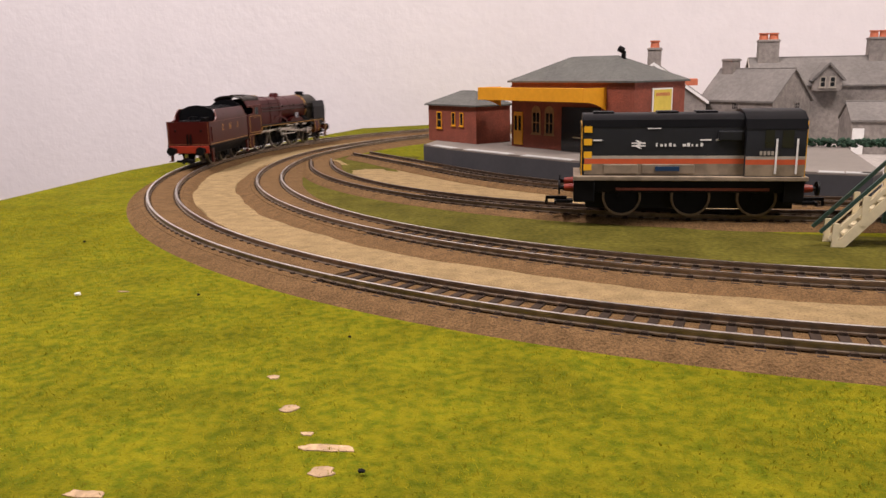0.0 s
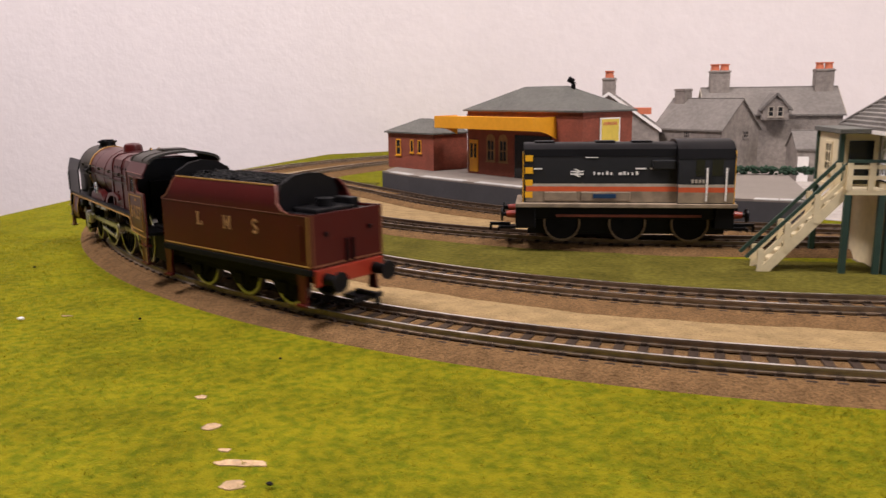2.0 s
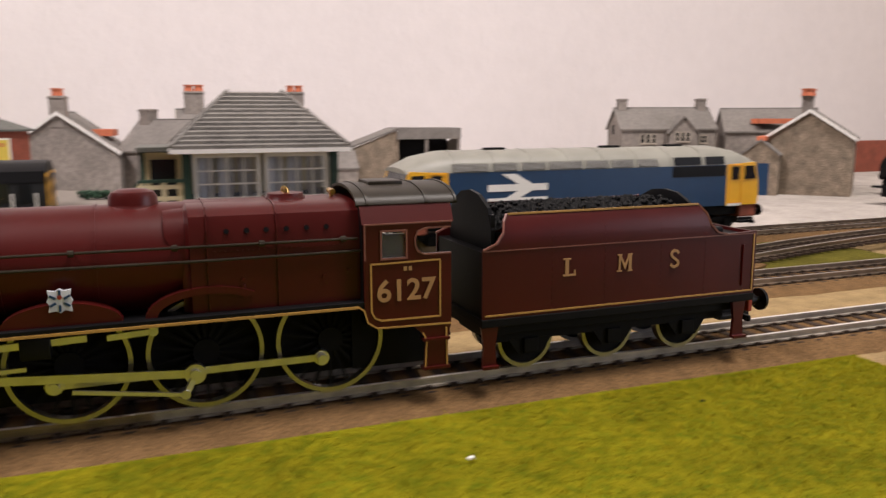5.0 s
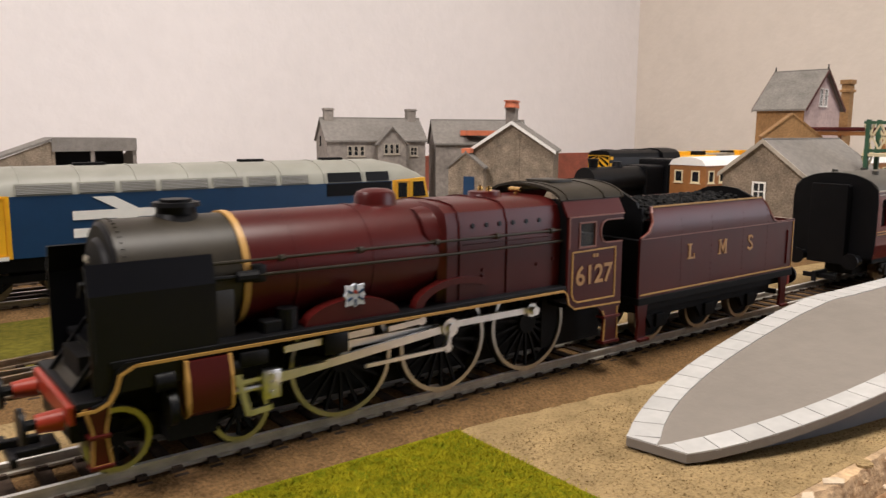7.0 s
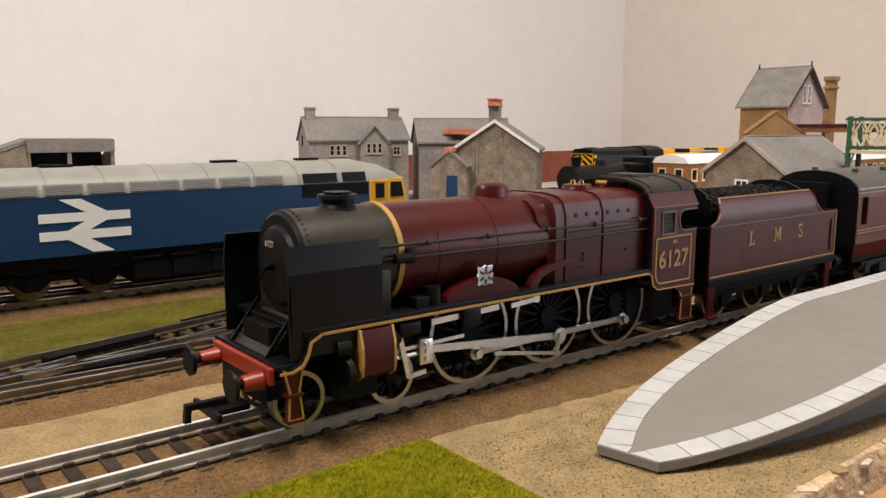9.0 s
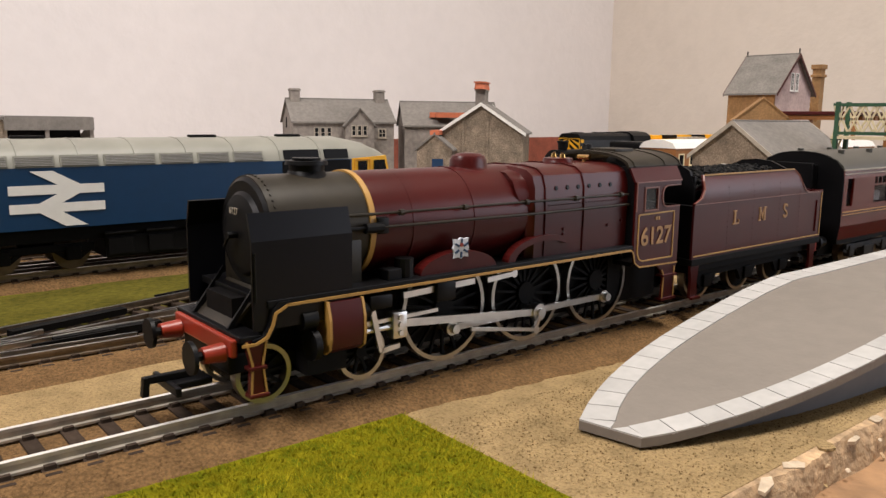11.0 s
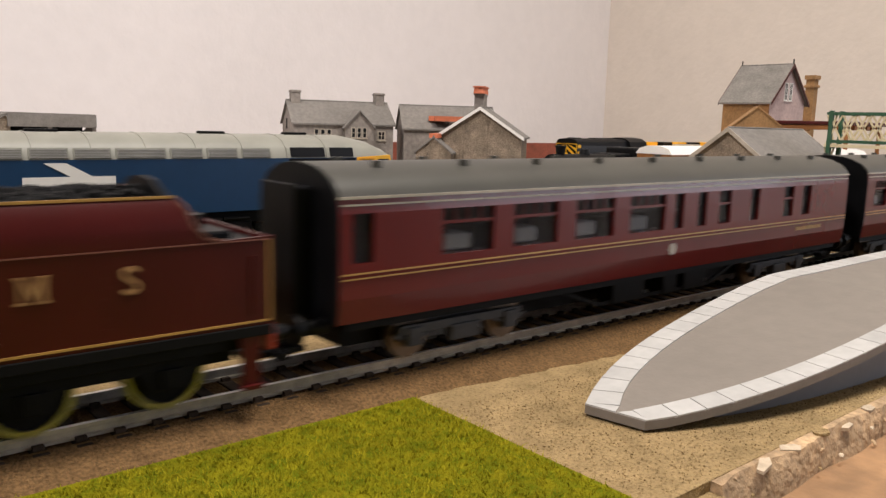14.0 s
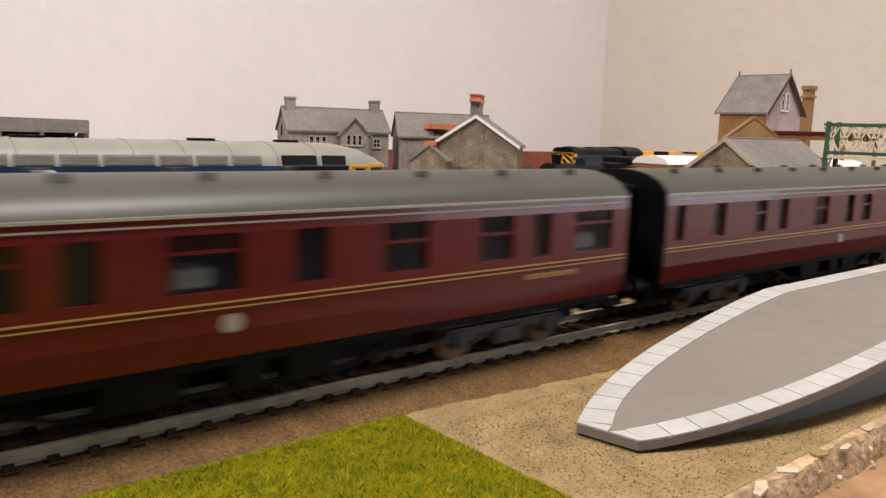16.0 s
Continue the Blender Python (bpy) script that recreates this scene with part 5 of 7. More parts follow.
def signal_box():
    S = thing("signal_box", "white-boarded model signal box with dark slate roof", "signal box", pose(-0.0155, 0.1415, -0.001, 0, 0, -2))
    W, D = 59, 48
    base = part("plinth", box(B(), -1, -1, 0, W + 1, D + 1, 5), BROWNSTONE, S, "grey stone plinth")
    part("locking_room", box(B(), 0, 0, 5, W, D, 44), CREAM, S)
    for i in range(12):
        bm = B()
        z = 5.2 + i * 2.45
        prism(bm, [(0.1, z), (-0.9, z), (-0.45, z + 2.35), (0.1, z + 2.35)], "x", 2.6, W - 2.6)
        part("weatherboard", bm, WHITE, S)
    for i in range(26):
        part("matchboard", box(B(), 2.6 + i * (W - 5.2) / 26 + 0.1, -0.6, 34.8, 2.6 + (i + 1) * (W - 5.2) / 26 - 0.1, 0.1, 43.0), WHITE, S)
    for x in (0, W):
        for y in (0, D):
            part("corner_post", box(B(), x - 1.6, y - 1.6, 4, x + 1.6, y + 1.6, 66), GREEN, S, "dark green corner post")
    part("sill", box(B(), 0, -1.2, 43.2, W, 0.2, 45.4), GREEN, S)
    # upper storey: corner to corner glazing
    bm = B()
    box(bm, 0, D - 1, 44, W, D, 66)
    box(bm, W - 1, 0, 44, W, D, 48)
    box(bm, 0, 0, 64.5, W, 1, 66.5)
    box(bm, 0, 0, 64.5, 1, D, 66.5)
    box(bm, W - 1, 0, 64.5, W, D, 66.5)
    part("upper_frame", bm, CREAM, S)
    part("floor_deck", box(B(), 1, 1, 43, W - 1, D - 1, 44.5), DARK, S)
    for k in range(2):
        x0 = 2.4 + k * 28.0
        x1 = x0 + 26.2
        bm = B()
        box(bm, x0, -0.4, 45.5, x0 + 1.5, 0.6, 64.5)
        box(bm, x1 - 1.5, -0.4, 45.5, x1, 0.6, 64.5)
        box(bm, x0 + 1.5, -0.4, 45.5, x1 - 1.5, 0.6, 47.0)
        box(bm, x0 + 1.5, -0.4, 63.0, x1 - 1.5, 0.6, 64.5)
        for i in range(1, 4):
            xx = x0 + (x1 - x0) * i / 4
            box(bm, xx - 0.3, -0.2, 47, xx + 0.3, 0.4, 63)
        for i in range(1, 3):
            zz = 47 + 16 * i / 3
            box(bm, x0 + 1.5, -0.15, zz - 0.3, x1 - 1.5, 0.35, zz + 0.3)
        w = part("window", bm, WHITE, S, "white twelve-pane sliding window")
        part("pane", box(B(), x0 + 1, 0.5, 46.5, x1 - 1, 0.8, 63.5), GLASS, w)
        rnd = random.Random(k)
        for j in range(3):
            bm = B()
            xa = x0 + 2 + j * 8
            prism(bm, [(xa, 4 + j), (xa + 3, 6), (xa + 6, 4.5), (xa + 6, 5.3), (xa + 3, 6.8), (xa, 4.8 + j)], "z", 46.5, 63)
            part("curtain", bm, PAPER, w, "pale grey drape behind the glass")
    # end windows
    for y0 in (4, 18, 32):
        window(S, y0 + 6, 46, 11, 18, -0.1, WHITE, (2, 3), "x", GLASS)
    window(S, 12, 46, 16, 18, W, WHITE, (2, 3), "x", GLASS)
    window(S, 34, 46, 16, 18, W, WHITE, (2, 3), "x", GLASS)
    # name board
    bm = B()
    box(bm, 11.5, -1.8, 37.2, 47.5, -0.7, 42.2, 0.15)
    nb = part("name_board", bm, GREEN, S, "dark name board with white letters")
    text_part("letters", "SHILLINGSTONE", 4.3, WHITE, nb, pose(0.0295, -0.00185, 0.0396, *FACE_NEAR), wide=0.93)
    # hipped roof of overlapping slate courses
    ax, bx, ay, by, z0, z1 = -6, W + 6, -6, D + 6, 66.5, 89.5
    r0, r1, ym = 18.5, 41.5, (ay + by) / 2
    n = 13
    for i in range(n):
        k0, k1 = i / n, (i + 1) / n
        def lev(k):
            return (ax + (r0 - ax) * k, bx + (r1 - bx) * k, ay + (ym - ay) * k, by + (ym - by) * k, z0 + (z1 - z0) * k)
        a, b = lev(k0), lev(min(1.0, k1))
        bm = B()
        lo = [(a[0], a[2]), (a[1], a[2]), (a[1], a[3]), (a[0], a[3])]
        hi = [(b[0], b[2]), (b[1], b[2]), (b[1], b[3]), (b[0], b[3])]
        loft(bm, [[(*p, a[4]) for p in lo], [(*p, a[4] + 1.5) for p in lo], [(*p, b[4] + 0.3) for p in hi]])
        part("slate_course", bm, BOXSLATE, S)
    for p, q in (((ax, ay), r0), ((ax, by), r0), ((bx, ay), r1), ((bx, by), r1)):
        bm = B()
        rod(bm, (*p, z0 + 1.2), (q, ym, z1 + 0.8), 0.8, 8)
        part("hip_tile", bm, BOXSLATE, S)
    part("gutter", box(B(), ax - 0.4, ay - 0.4, z0 - 1.6, bx + 0.4, by + 0.4, z0 + 0.1), WHITE, S, "pale eaves board")
    # lean-to porch, landing and stairs
    part("porch", box(B(), -17, 14, 42, -1.8, D - 2, 65), CREAM, S, "cream entrance porch")
    part("porch_roof", box(B(), -19, 11, 65, -2, D, 67.2, 0.3), SLATE, S)
    for y in (14, D - 2):
        part("porch_post", box(B(), -18, y - 1, 42, -16, y + 1, 65), GREEN, S)
    # the porch is solid; a dark slab gives its doorway the shade
    part("porch_door", box(B(), -14, 13.4, 43, -4, 14.1, 62), WINDOW, S, "dark slab painted as the shade of an open doorway")
    window(S, D - 18, 47, 9, 14, -17.1, CREAM, (2, 3), "x")
    part("landing", box(B(), -18, -1, 40, -1.7, D - 2, 42.0), CREAM, S, "cream landing boards")
    for p in ((-17.5, 0), (-4, 0), (-17.5, D - 4)):
        part("landing_post", box(B(), p[0] - 1.2, p[1] - 1.2, 0, p[0] + 1.2, p[1] + 1.2, 40), GREEN, S)
    for z in (46.5, 51):
        part("landing_rail", box(B(), -18, -1, z, -1.7, 0.2, z + 1.6), CREAM, S)
    for x in (-17.4, -9):
        part("rail_post", box(B(), x - 1.0, -1.2, 42, x + 1.0, 0.4, 54), CREAM, S)
    part("handrail", box(B(), -18.5, -1.3, 53.6, -1.7, 0.4, 54.8), GREEN, S)
    x0, z0, x1, z1 = -53, 2, -18, 41
    for y in (1, 13):
        bm = B()
        bar(bm, (x0, y, z0), (x1, y, z1), 1.2, 4.0)
        bar(bm, (x0, y, z0 + 7.5), (x1, y, z1 + 5.5), 1.0, 1.8)
        part("stringer", bm, CREAM, S, "cream stair stringer")
        bm = B()
        bar(bm, (x0 - 4, y, z0 + 10), (x1, y, z1 + 12), 1.1, 1.5)
        part("handrail", bm, GREEN, S, "dark green sloping handrail")
        for k in (0.06, 0.36, 0.68, 1.0):
            xx, zz = x0 + (x1 - x0) * k, z0 + (z1 - z0) * k
            part("baluster", box(B(), xx - 1.2, y - 0.8, zz - 1, xx + 1.2, y + 0.8, zz + 11.5), CREAM, S)
    for i in range(11):
        k = (i + 0.5) / 11
        xx, zz = x0 + (x1 - x0) * k, z0 + (z1 - z0) * k
        part("tread", box(B(), xx - 2.2, 1, zz - 0.4, xx + 2.2, 13, zz + 0.6), CREAM, S)


def houses():
    # behind the station
    H = thing("stone_house", "grey stone house with an orange chimney, behind the station", "house", pose(-0.098, 0.60, 0, 0, 0, 82), "stone houses")
    gable_walls(H, -30, 40, -52, 44, 48, 82, STONE)
    gable_roof(H, -30, 40, -52, 44, 48, 82, STONEROOF, barge=WHITE)
    chimney(H, -22, -4, 70, 97, 17, 12, STONE, 2)
    bm = B()
    box(bm, -10, -44, 62, 20, -20, 68)
    part("ridge_capping", bm, TERRA, H, "orange ridge tiles")
    # the large one right of it
    H = thing("stone_house", "large grey stone farmhouse with two tall chimneys", "house", pose(0.066, 0.645, 0, 0, 0, -4), "stone houses")
    gable_walls(H, -62, 66, -34, 34, 60, 85, STONE)
    gable_roof(H, -62, 66, -34, 34, 60, 85, STONEROOF, barge=LGREY)
    chimney(H, -46, 0, 80, 104, 19, 14, STONE, 2)
    chimney(H, 54, 0, 80, 104, 17, 14, STONE, 2)
    dm = part("dormer", prism(B(), [(-10, 55), (14, 55), (14, 66), (2, 79), (-10, 66)], "y", -44, -10), STONE, H)
    for s in (-1, 1):
        bm = B()
        bar(bm, (2, -45, 80.5), (2 + s * 15, -45, 64), 1.5, 2.0)
        part("bargeboard", bm, STONEROOF, dm)
        bm = B()
        prism(bm, [(2, 79), (2, 80.6), (2 + s * 14, 65.4), (2 + s * 14, 64)], "y", -45, -8)
        part("roof_slope", bm, STONEROOF, dm)
    window(H, -2.5, 58, 5.5, 10, -44, LGREY, (1, 2))
    window(H, 6.0, 58, 5.5, 10, -44, LGREY, (1, 2))
    W = thing("stone_wing", "low grey stone cottage wing with a slate roof", "house", pose(-0.004, 0.575, 0, 0, 0, -48), "stone houses")
    gable_walls(W, -40, 36, -28, 28, 49, 75, STONE)
    gable_roof(W, -40, 36, -28, 28, 49, 75, STONEROOF)
    chimney(W, -30, 0, 66, 86, 12, 11, STONE, 0)
    window(W, -2, 40, 8, 7, -28, STONE, (3, 2))
    window(W, 8, 40, 8, 7, 36, STONE, (2, 2), "x")
    G = thing("stone_garage", "small grey stone outbuilding with slate roof", "outbuilding", pose(0.103, 0.535, 0, 0, 0, -6))
    gable_walls(G, -40, 50, -24, 24, 32, 46, STONE)
    gable_roof(G, -40, 50, -24, 24, 32, 46, STONEROOF, 1.2)
    part("door", box(B(), -39, -24.8, 0, -30, -23.8, 26), WHITE, G, "white plank door")
    # open-fronted shed behind the diesel
    S = thing("open_shed", "grey lean-to shed with dark open bays", "shed", pose(0.197, 0.53, 0))
    bm = B()
    prism(bm, [(-53, 0), (63, 0), (63, 54), (-53, 46)], "y", 30, 34)
    part("back_wall", bm, STONE, S)
    bm = B()
    prism(bm, [(0, 0), (34, 0), (34, 50), (0, 64)], "x", -2, 0)
    part("side_wall", bm, BROWNSTONE, S)
    part("side_wall", prism(B(), [(0, 0), (34, 0), (34, 50), (0, 64)], "x", 60, 63), STONE, S)
    part("fascia", box(B(), -2, -2, 57, 63, 0, 67), STONEROOF, S)
    bm = B()
    prism(bm, [(-53, 47), (0, 66), (0, 68), (-53, 49)], "y", 0, 36)
    prism(bm, [(0, 66), (63, 65.5), (63, 67.5), (0, 68)], "y", 0, 36)
    part("roof", bm, STONEROOF, S)
    part("gable_panel", prism(B(), [(-53, 0), (-2, 0), (-2, 65), (-53, 46)], "y", 1, 3), BROWNSTONE, S)
    for x in (28,):
        part("post", box(B(), x - 1.5, -1, 0, x + 1.5, 1, 58), STONE, S)
    # black sheet before the back wall, painted shade for the open bays
    part("dark_interior", box(B(), 1, 28, 0, 60, 30, 58), DARK, S)
    # twin-chimney cottage
    C = thing("stone_cottage", "grey stone cottage with gabled porch and two chimneys", "house", pose(0.484, 0.515, 0, 0, 0, -18), "stone houses")
    gable_walls(C, -50, 48, -27, 27, 65, 85, STONE)
    gable_roof(C, -50, 48, -27, 27, 65, 85, STONEROOF, 2)
    chimney(C, -43, 0, 80, 96, 9, 9, STONE, 0)
    chimney(C, 41, 0, 80, 96, 9, 9, STONE, 0)
    ga = part("front_gable", prism(B(), [(-2, 0), (26, 0), (26, 62), (12, 77), (-2, 62)], "y", -34, 0), STONE, C)
    for s in (-1, 1):
        part("roof_slope", prism(B(), [(12, 77), (12, 78.6), (12 + s * 16, 61.4), (12 + s * 16, 60)], "y", -36, 0), STONEROOF, ga)
    for x in (6, 11.5, 17):
        window(C, x, 52, 4.4, 10, -34, LGREY, (1, 2))
    for x in (-28, -22, -16):
        window(C, x, 50, 4.8, 10, -27, LGREY, (1, 2))
    window(C, 36, 50, 8, 9, -27, LGREY, (2, 2))
    window(C, 4, 60, 4, 9, -50, DARK, (1, 1), "x")
    # chapel-like stone building with bargeboards
    K = thing("gabled_house", "brown stone gabled house with white bargeboards and chimneys", "house", pose(0.572, 0.398, 0, 0, 0, 40))
    gable_walls(K, -34, 34, -38, 38, 57, 82, BROWNSTONE)
    gable_roof(K, -34, 34, -38, 38, 57, 82, STONEROOF, 2.5, barge=WHITE)
    for y in (-6, 16):
        part("pilaster", box(B(), -35.2, y - 1, 0, -33.9, y + 1, 70), BROWNSTONE, K)
    chimney(K, 12, 6, 74, 97, 24, 9, STONE, 3, TERRA)
    part("ridge_capping", box(B(), 30, 20, 70, 38, 60, 75), TERRA, K, "orange ridge tiles")
    R = thing("stone_house", "grey stone house with green door and orange ridge", "house", pose(0.585, 0.475, 0, 0, 0, -30), "stone houses")
    gable_walls(R, -44, 50, -30, 30, 62, 84, STONE)
    gable_roof(R, -44, 50, -30, 30, 62, 84, STONEROOF, 2)
    part("door", box(B(), -30, -30.8, 0, -24, -29.8, 34), BRIDGEGREEN, R, "green plank door")
    part("ridge_capping", box(B(), -14, -34, 70, 24, -28, 75), TERRA, R, "orange ridge tiles")
    L = thing("stone_outhouse", "little stone outhouse with orange ridge tiles", "outbuilding", pose(0.520, 0.405, 0, 0, 0, 40))
    gable_walls(L, -16, 16, -16, 16, 42, 55, BROWNSTONE)
    gable_roof(L, -16, 16, -16, 16, 42, 55, STONEROOF, 1.5)
    part("ridge_capping", box(B(), -17, -4, 55, 17, 4, 59), TERRA, L)
    part("door", box(B(), -16.8, -8, 0, -15.8, 2, 34), BLUE, L, "blue plank door")
    # tall station house by the side wall
    T = thing("station_house", "tall pink and tan brick house with steep slate roof", "house", pose(0.899, 0.300, 0, 0, 0, 90))
    gable_walls(T, -29, 24, -38, 38, 101, 139, PINK)
    part("side_wall", box(B(), -29, 37.5, 0, 24, 39, 101), TAN, T)
    gable_roof(T, -29, 24, -38, 38, 101, 139, BOXSLATE, 4, 2.0, barge=MAROON)
    for x in (-32, 27):
        part("finial", rod(B(), (x, 0, 139), (x, 0, 146), 0.7, 6), DARK, T)
    for y in (-5, 5):
        window(T, y, 102, 7, 19, -29, WHITE, (2, 3), "x")
    bm = B()
    box(bm, -20, -87, 0, -10, -77, 130, 0.4)
    box(bm, -21.5, -88.5, 120, -8.5, -75.5, 123, 0.4)
    box(bm, -21.5, -88.5, 129, -8.5, -75.5, 134, 0.4)
    box(bm, -20, -77.2, 40, -12, -36, 70)
    part("chimney_stack", bm, TAN, T, "tall tan brick chimney")
    X = thing("tan_gable", "low tan brick gabled annexe", "house", pose(0.833, 0.270, 0, 0, 0, 35))
    gable_walls(X, -20, 22, -27, 27, 70, 92, TAN)
    gable_roof(X, -20, 22, -27, 27, 70, 92, TAN, 1.0)
    V = thing("awning", "brown slatted awning on the station house", "awning", pose(0.86, 0.215, 0))
    for i in range(6):
        part("beam", box(B(), -30 + i * 14, -40, 72, -24 + i * 14, 40, 76), CHOC, V)
    part("cover", box(B(), -32, -42, 76.2, 52, 42, 80, 1.0), MAROON, V)
    for p in ((-28, -38), (46, -38), (-28, 38), (46, 38)):
        part("post", box(B(), p[0] - 1.5, p[1] - 1.5, 0, p[0] + 1.5, p[1] + 1.5, 72), CHOC, V)
    # brown gabled goods office with bargeboards
    G = thing("goods_office", "brown brick goods office with pale bargeboards", "office", pose(0.600, 0.1335, 0, 0, 0, 0))
    gable_walls(G, -48, 52, -30, 30, 47, 69, BROWNSTONE)
    gable_roof(G, -48, 52, -30, 30, 47, 69, STONEROOF, 2.5, barge=LGREY)
    window(G, 2, 22, 10, 20, -48, WHITE, (2, 3), "x")
    # low red brick boundary wall
    fp = thing("goods_platform", "low pale grey goods platform with white edge", "platform")
    part("body", box(B(), 478, 101, 1, 1000, 215, 18), PLATSIDE, fp)
    part("surface", box(B(), 476, 100, 18, 1000, 216, 19.5, 0.3), LGREY, fp)
    part("edging", box(B(), 476, 99, 19.5, 1000, 104, 20.2, 0.2), WHITE, fp)
    slab("garden_wall", 0.52, 0.585, 0, 1.0, 0.595, 0.045, BRICK, "low red brick boundary wall", "wall", "")


def ramp_platform():
    """The foreground platform: a curved ramp end with white edging slabs."""
    P = thing("platform_ramp", "grey platform with a sloping rounded end and white edge slabs", "platform")
    def far(x):
        return -44.0 + 18.5 * (1 - math.exp(-max(0, x - 196) / 31)) - 2.0 * min(1.0, max(0.0, (x - 292) / 30))
    def near(x):
        return -58.3 - 24 * (1 - math.exp(-max(0, x - 196) / 45))
    def top(x):
        return 6.4 + 15.5 * min(1.0, max(0.0, (x - 198) / 112))
    def skew(x, y):
        """The blunt nose is cut at a slant."""
        return x + 2.8 * math.exp(-max(0, x - 196) / 25) * min(1.0, max(0.0, (-44 - y) / 15))
    xs = [196 + 4 * i for i in range(36)] + [360, 400, 500, 700, 1000, 1380]
    bm = B()
    loft(bm, [[(x, min(near(x) + 6, far(x) - 8), 3.0), (x, min(near(x) + 6, far(x) - 8), top(x) - 2.0), (x, far(x) - 3, top(x) - 2.0), (x, far(x) - 3, 3.0)] for x in xs[6:]])
    part("body", bm, PLATSIDE, P, "darker grey platform side")
    bm = B()
    loft(bm, [[(skew(x, near(x)), near(x), top(x) - 2.0), (skew(x, near(x)), near(x), top(x)), (x, far(x), top(x)), (x, far(x), top(x) - 2.0)] for x in xs])
    part("deck", bm, PLATGREY, P, "smooth warm grey platform surface")
    for f, w, sg in ((far, 7.0, -1), (near, 6.2, 1)):
        x = 196.6
        while x < 470:
            sl = (f(x + 0.5) - f(x - 0.5)) / 1.0 if x > 197 else (f(198) - f(197))
            n = math.hypot(1, sl)
            dx = 7.6 / n
            a, b = x + 0.14, x + dx - 0.14
            slb = (f(b + 0.5) - f(b - 0.5))
            nb = math.hypot(1, slb)
            def inn(xx, s_, n_):
                return (xx - sg * s_ / n_ * w, f(xx) + sg * w / n_)
            quad = [(a, f(a)), (b, f(b)), inn(b, slb, nb), inn(a, sl, n)]
            quad = [(max(196.2, px), py) for px, py in quad]
            bm = B()
            lo = [bm.verts.new((skew(*p), p[1], top(p[0]) - 0.2)) for p in quad]
            hi = [bm.verts.new((skew(*p), p[1], top(p[0]) + 0.3)) for p in quad]
            bm.faces.new(lo)
            bm.faces.new(list(reversed(hi)))
            for i in range(4):
                bm.faces.new((lo[i], lo[(i + 1) % 4], hi[(i + 1) % 4], hi[i]))
            part("edge_slab", bm, EDGE, P)
            if x < 197:
                tri = [(196.2, f(196.2)), quad[0], quad[3], (196.2, -51.4 - 0.2 * sg)]
                part("edge_slab", prism(B(), [(skew(*p), p[1]) for p in tri], "z", 6.2, 6.72), EDGE, P)
            x += dx
    return P


def double_arrow(parent, x, z, w, h, y, material):
    """Two bars joined by two slanting strokes, drawn as one flat shape."""
    bm = B()

    def shape(*uv):
        prism(bm, [(x + (u - 0.5) * w, z + (0.5 - v) * h) for u, v in uv], "y", y - 0.2, y)
    shape((0.0, 0.25), (1.0, 0.25), (1.0, 0.415), (0.0, 0.415))
    shape((0.0, 0.575), (1.0, 0.575), (1.0, 0.74), (0.0, 0.74))
    shape((0.22, 0.0), (0.46, 0.0), (0.74, 0.249), (0.50, 0.249))
    shape((0.49, 0.416), (0.73, 0.416), (0.54, 0.574), (0.30, 0.574))
    shape((0.30, 0.741), (0.54, 0.741), (0.80, 1.0), (0.56, 1.0))
    return part("emblem", bm, material, parent, "white double-arrow emblem")


def bogie_block(parent, cx, half, axles, r, y=11.5):
    bm = B()
    for yy in (-y, y):
        box(bm, cx - half, yy - 1.0, 7.4, cx + half, yy + 1.0, 10.4, 0.3)
        for dx in axles:
            box(bm, cx + dx - 2.8, yy - 1.8, 4.0, cx + dx + 2.8, yy + 1.6, 9.6, 0.4)
            bar(bm, (cx + dx - 7, yy, 8.4), (cx + dx - 2.6, yy, 5.0), 1.2, 1.6)
            bar(bm, (cx + dx + 7, yy, 8.4), (cx + dx + 2.6, yy, 5.0), 1.2, 1.6)
    box(bm, cx - half + 2, -9, 8, cx + half - 2, 9, 13)
    b = part("bogie", bm, DARK, parent, "black six-wheel bogie" if len(axles) == 3 else "")
    for dx in axles:
        bm = B()
        for yy in (-8.3, 8.3):
            rod(bm, (cx + dx, yy - 1.2, r), (cx + dx, yy + 1.2, r), r, 24)
        part("wheelset", bm, RAILDARK, b)


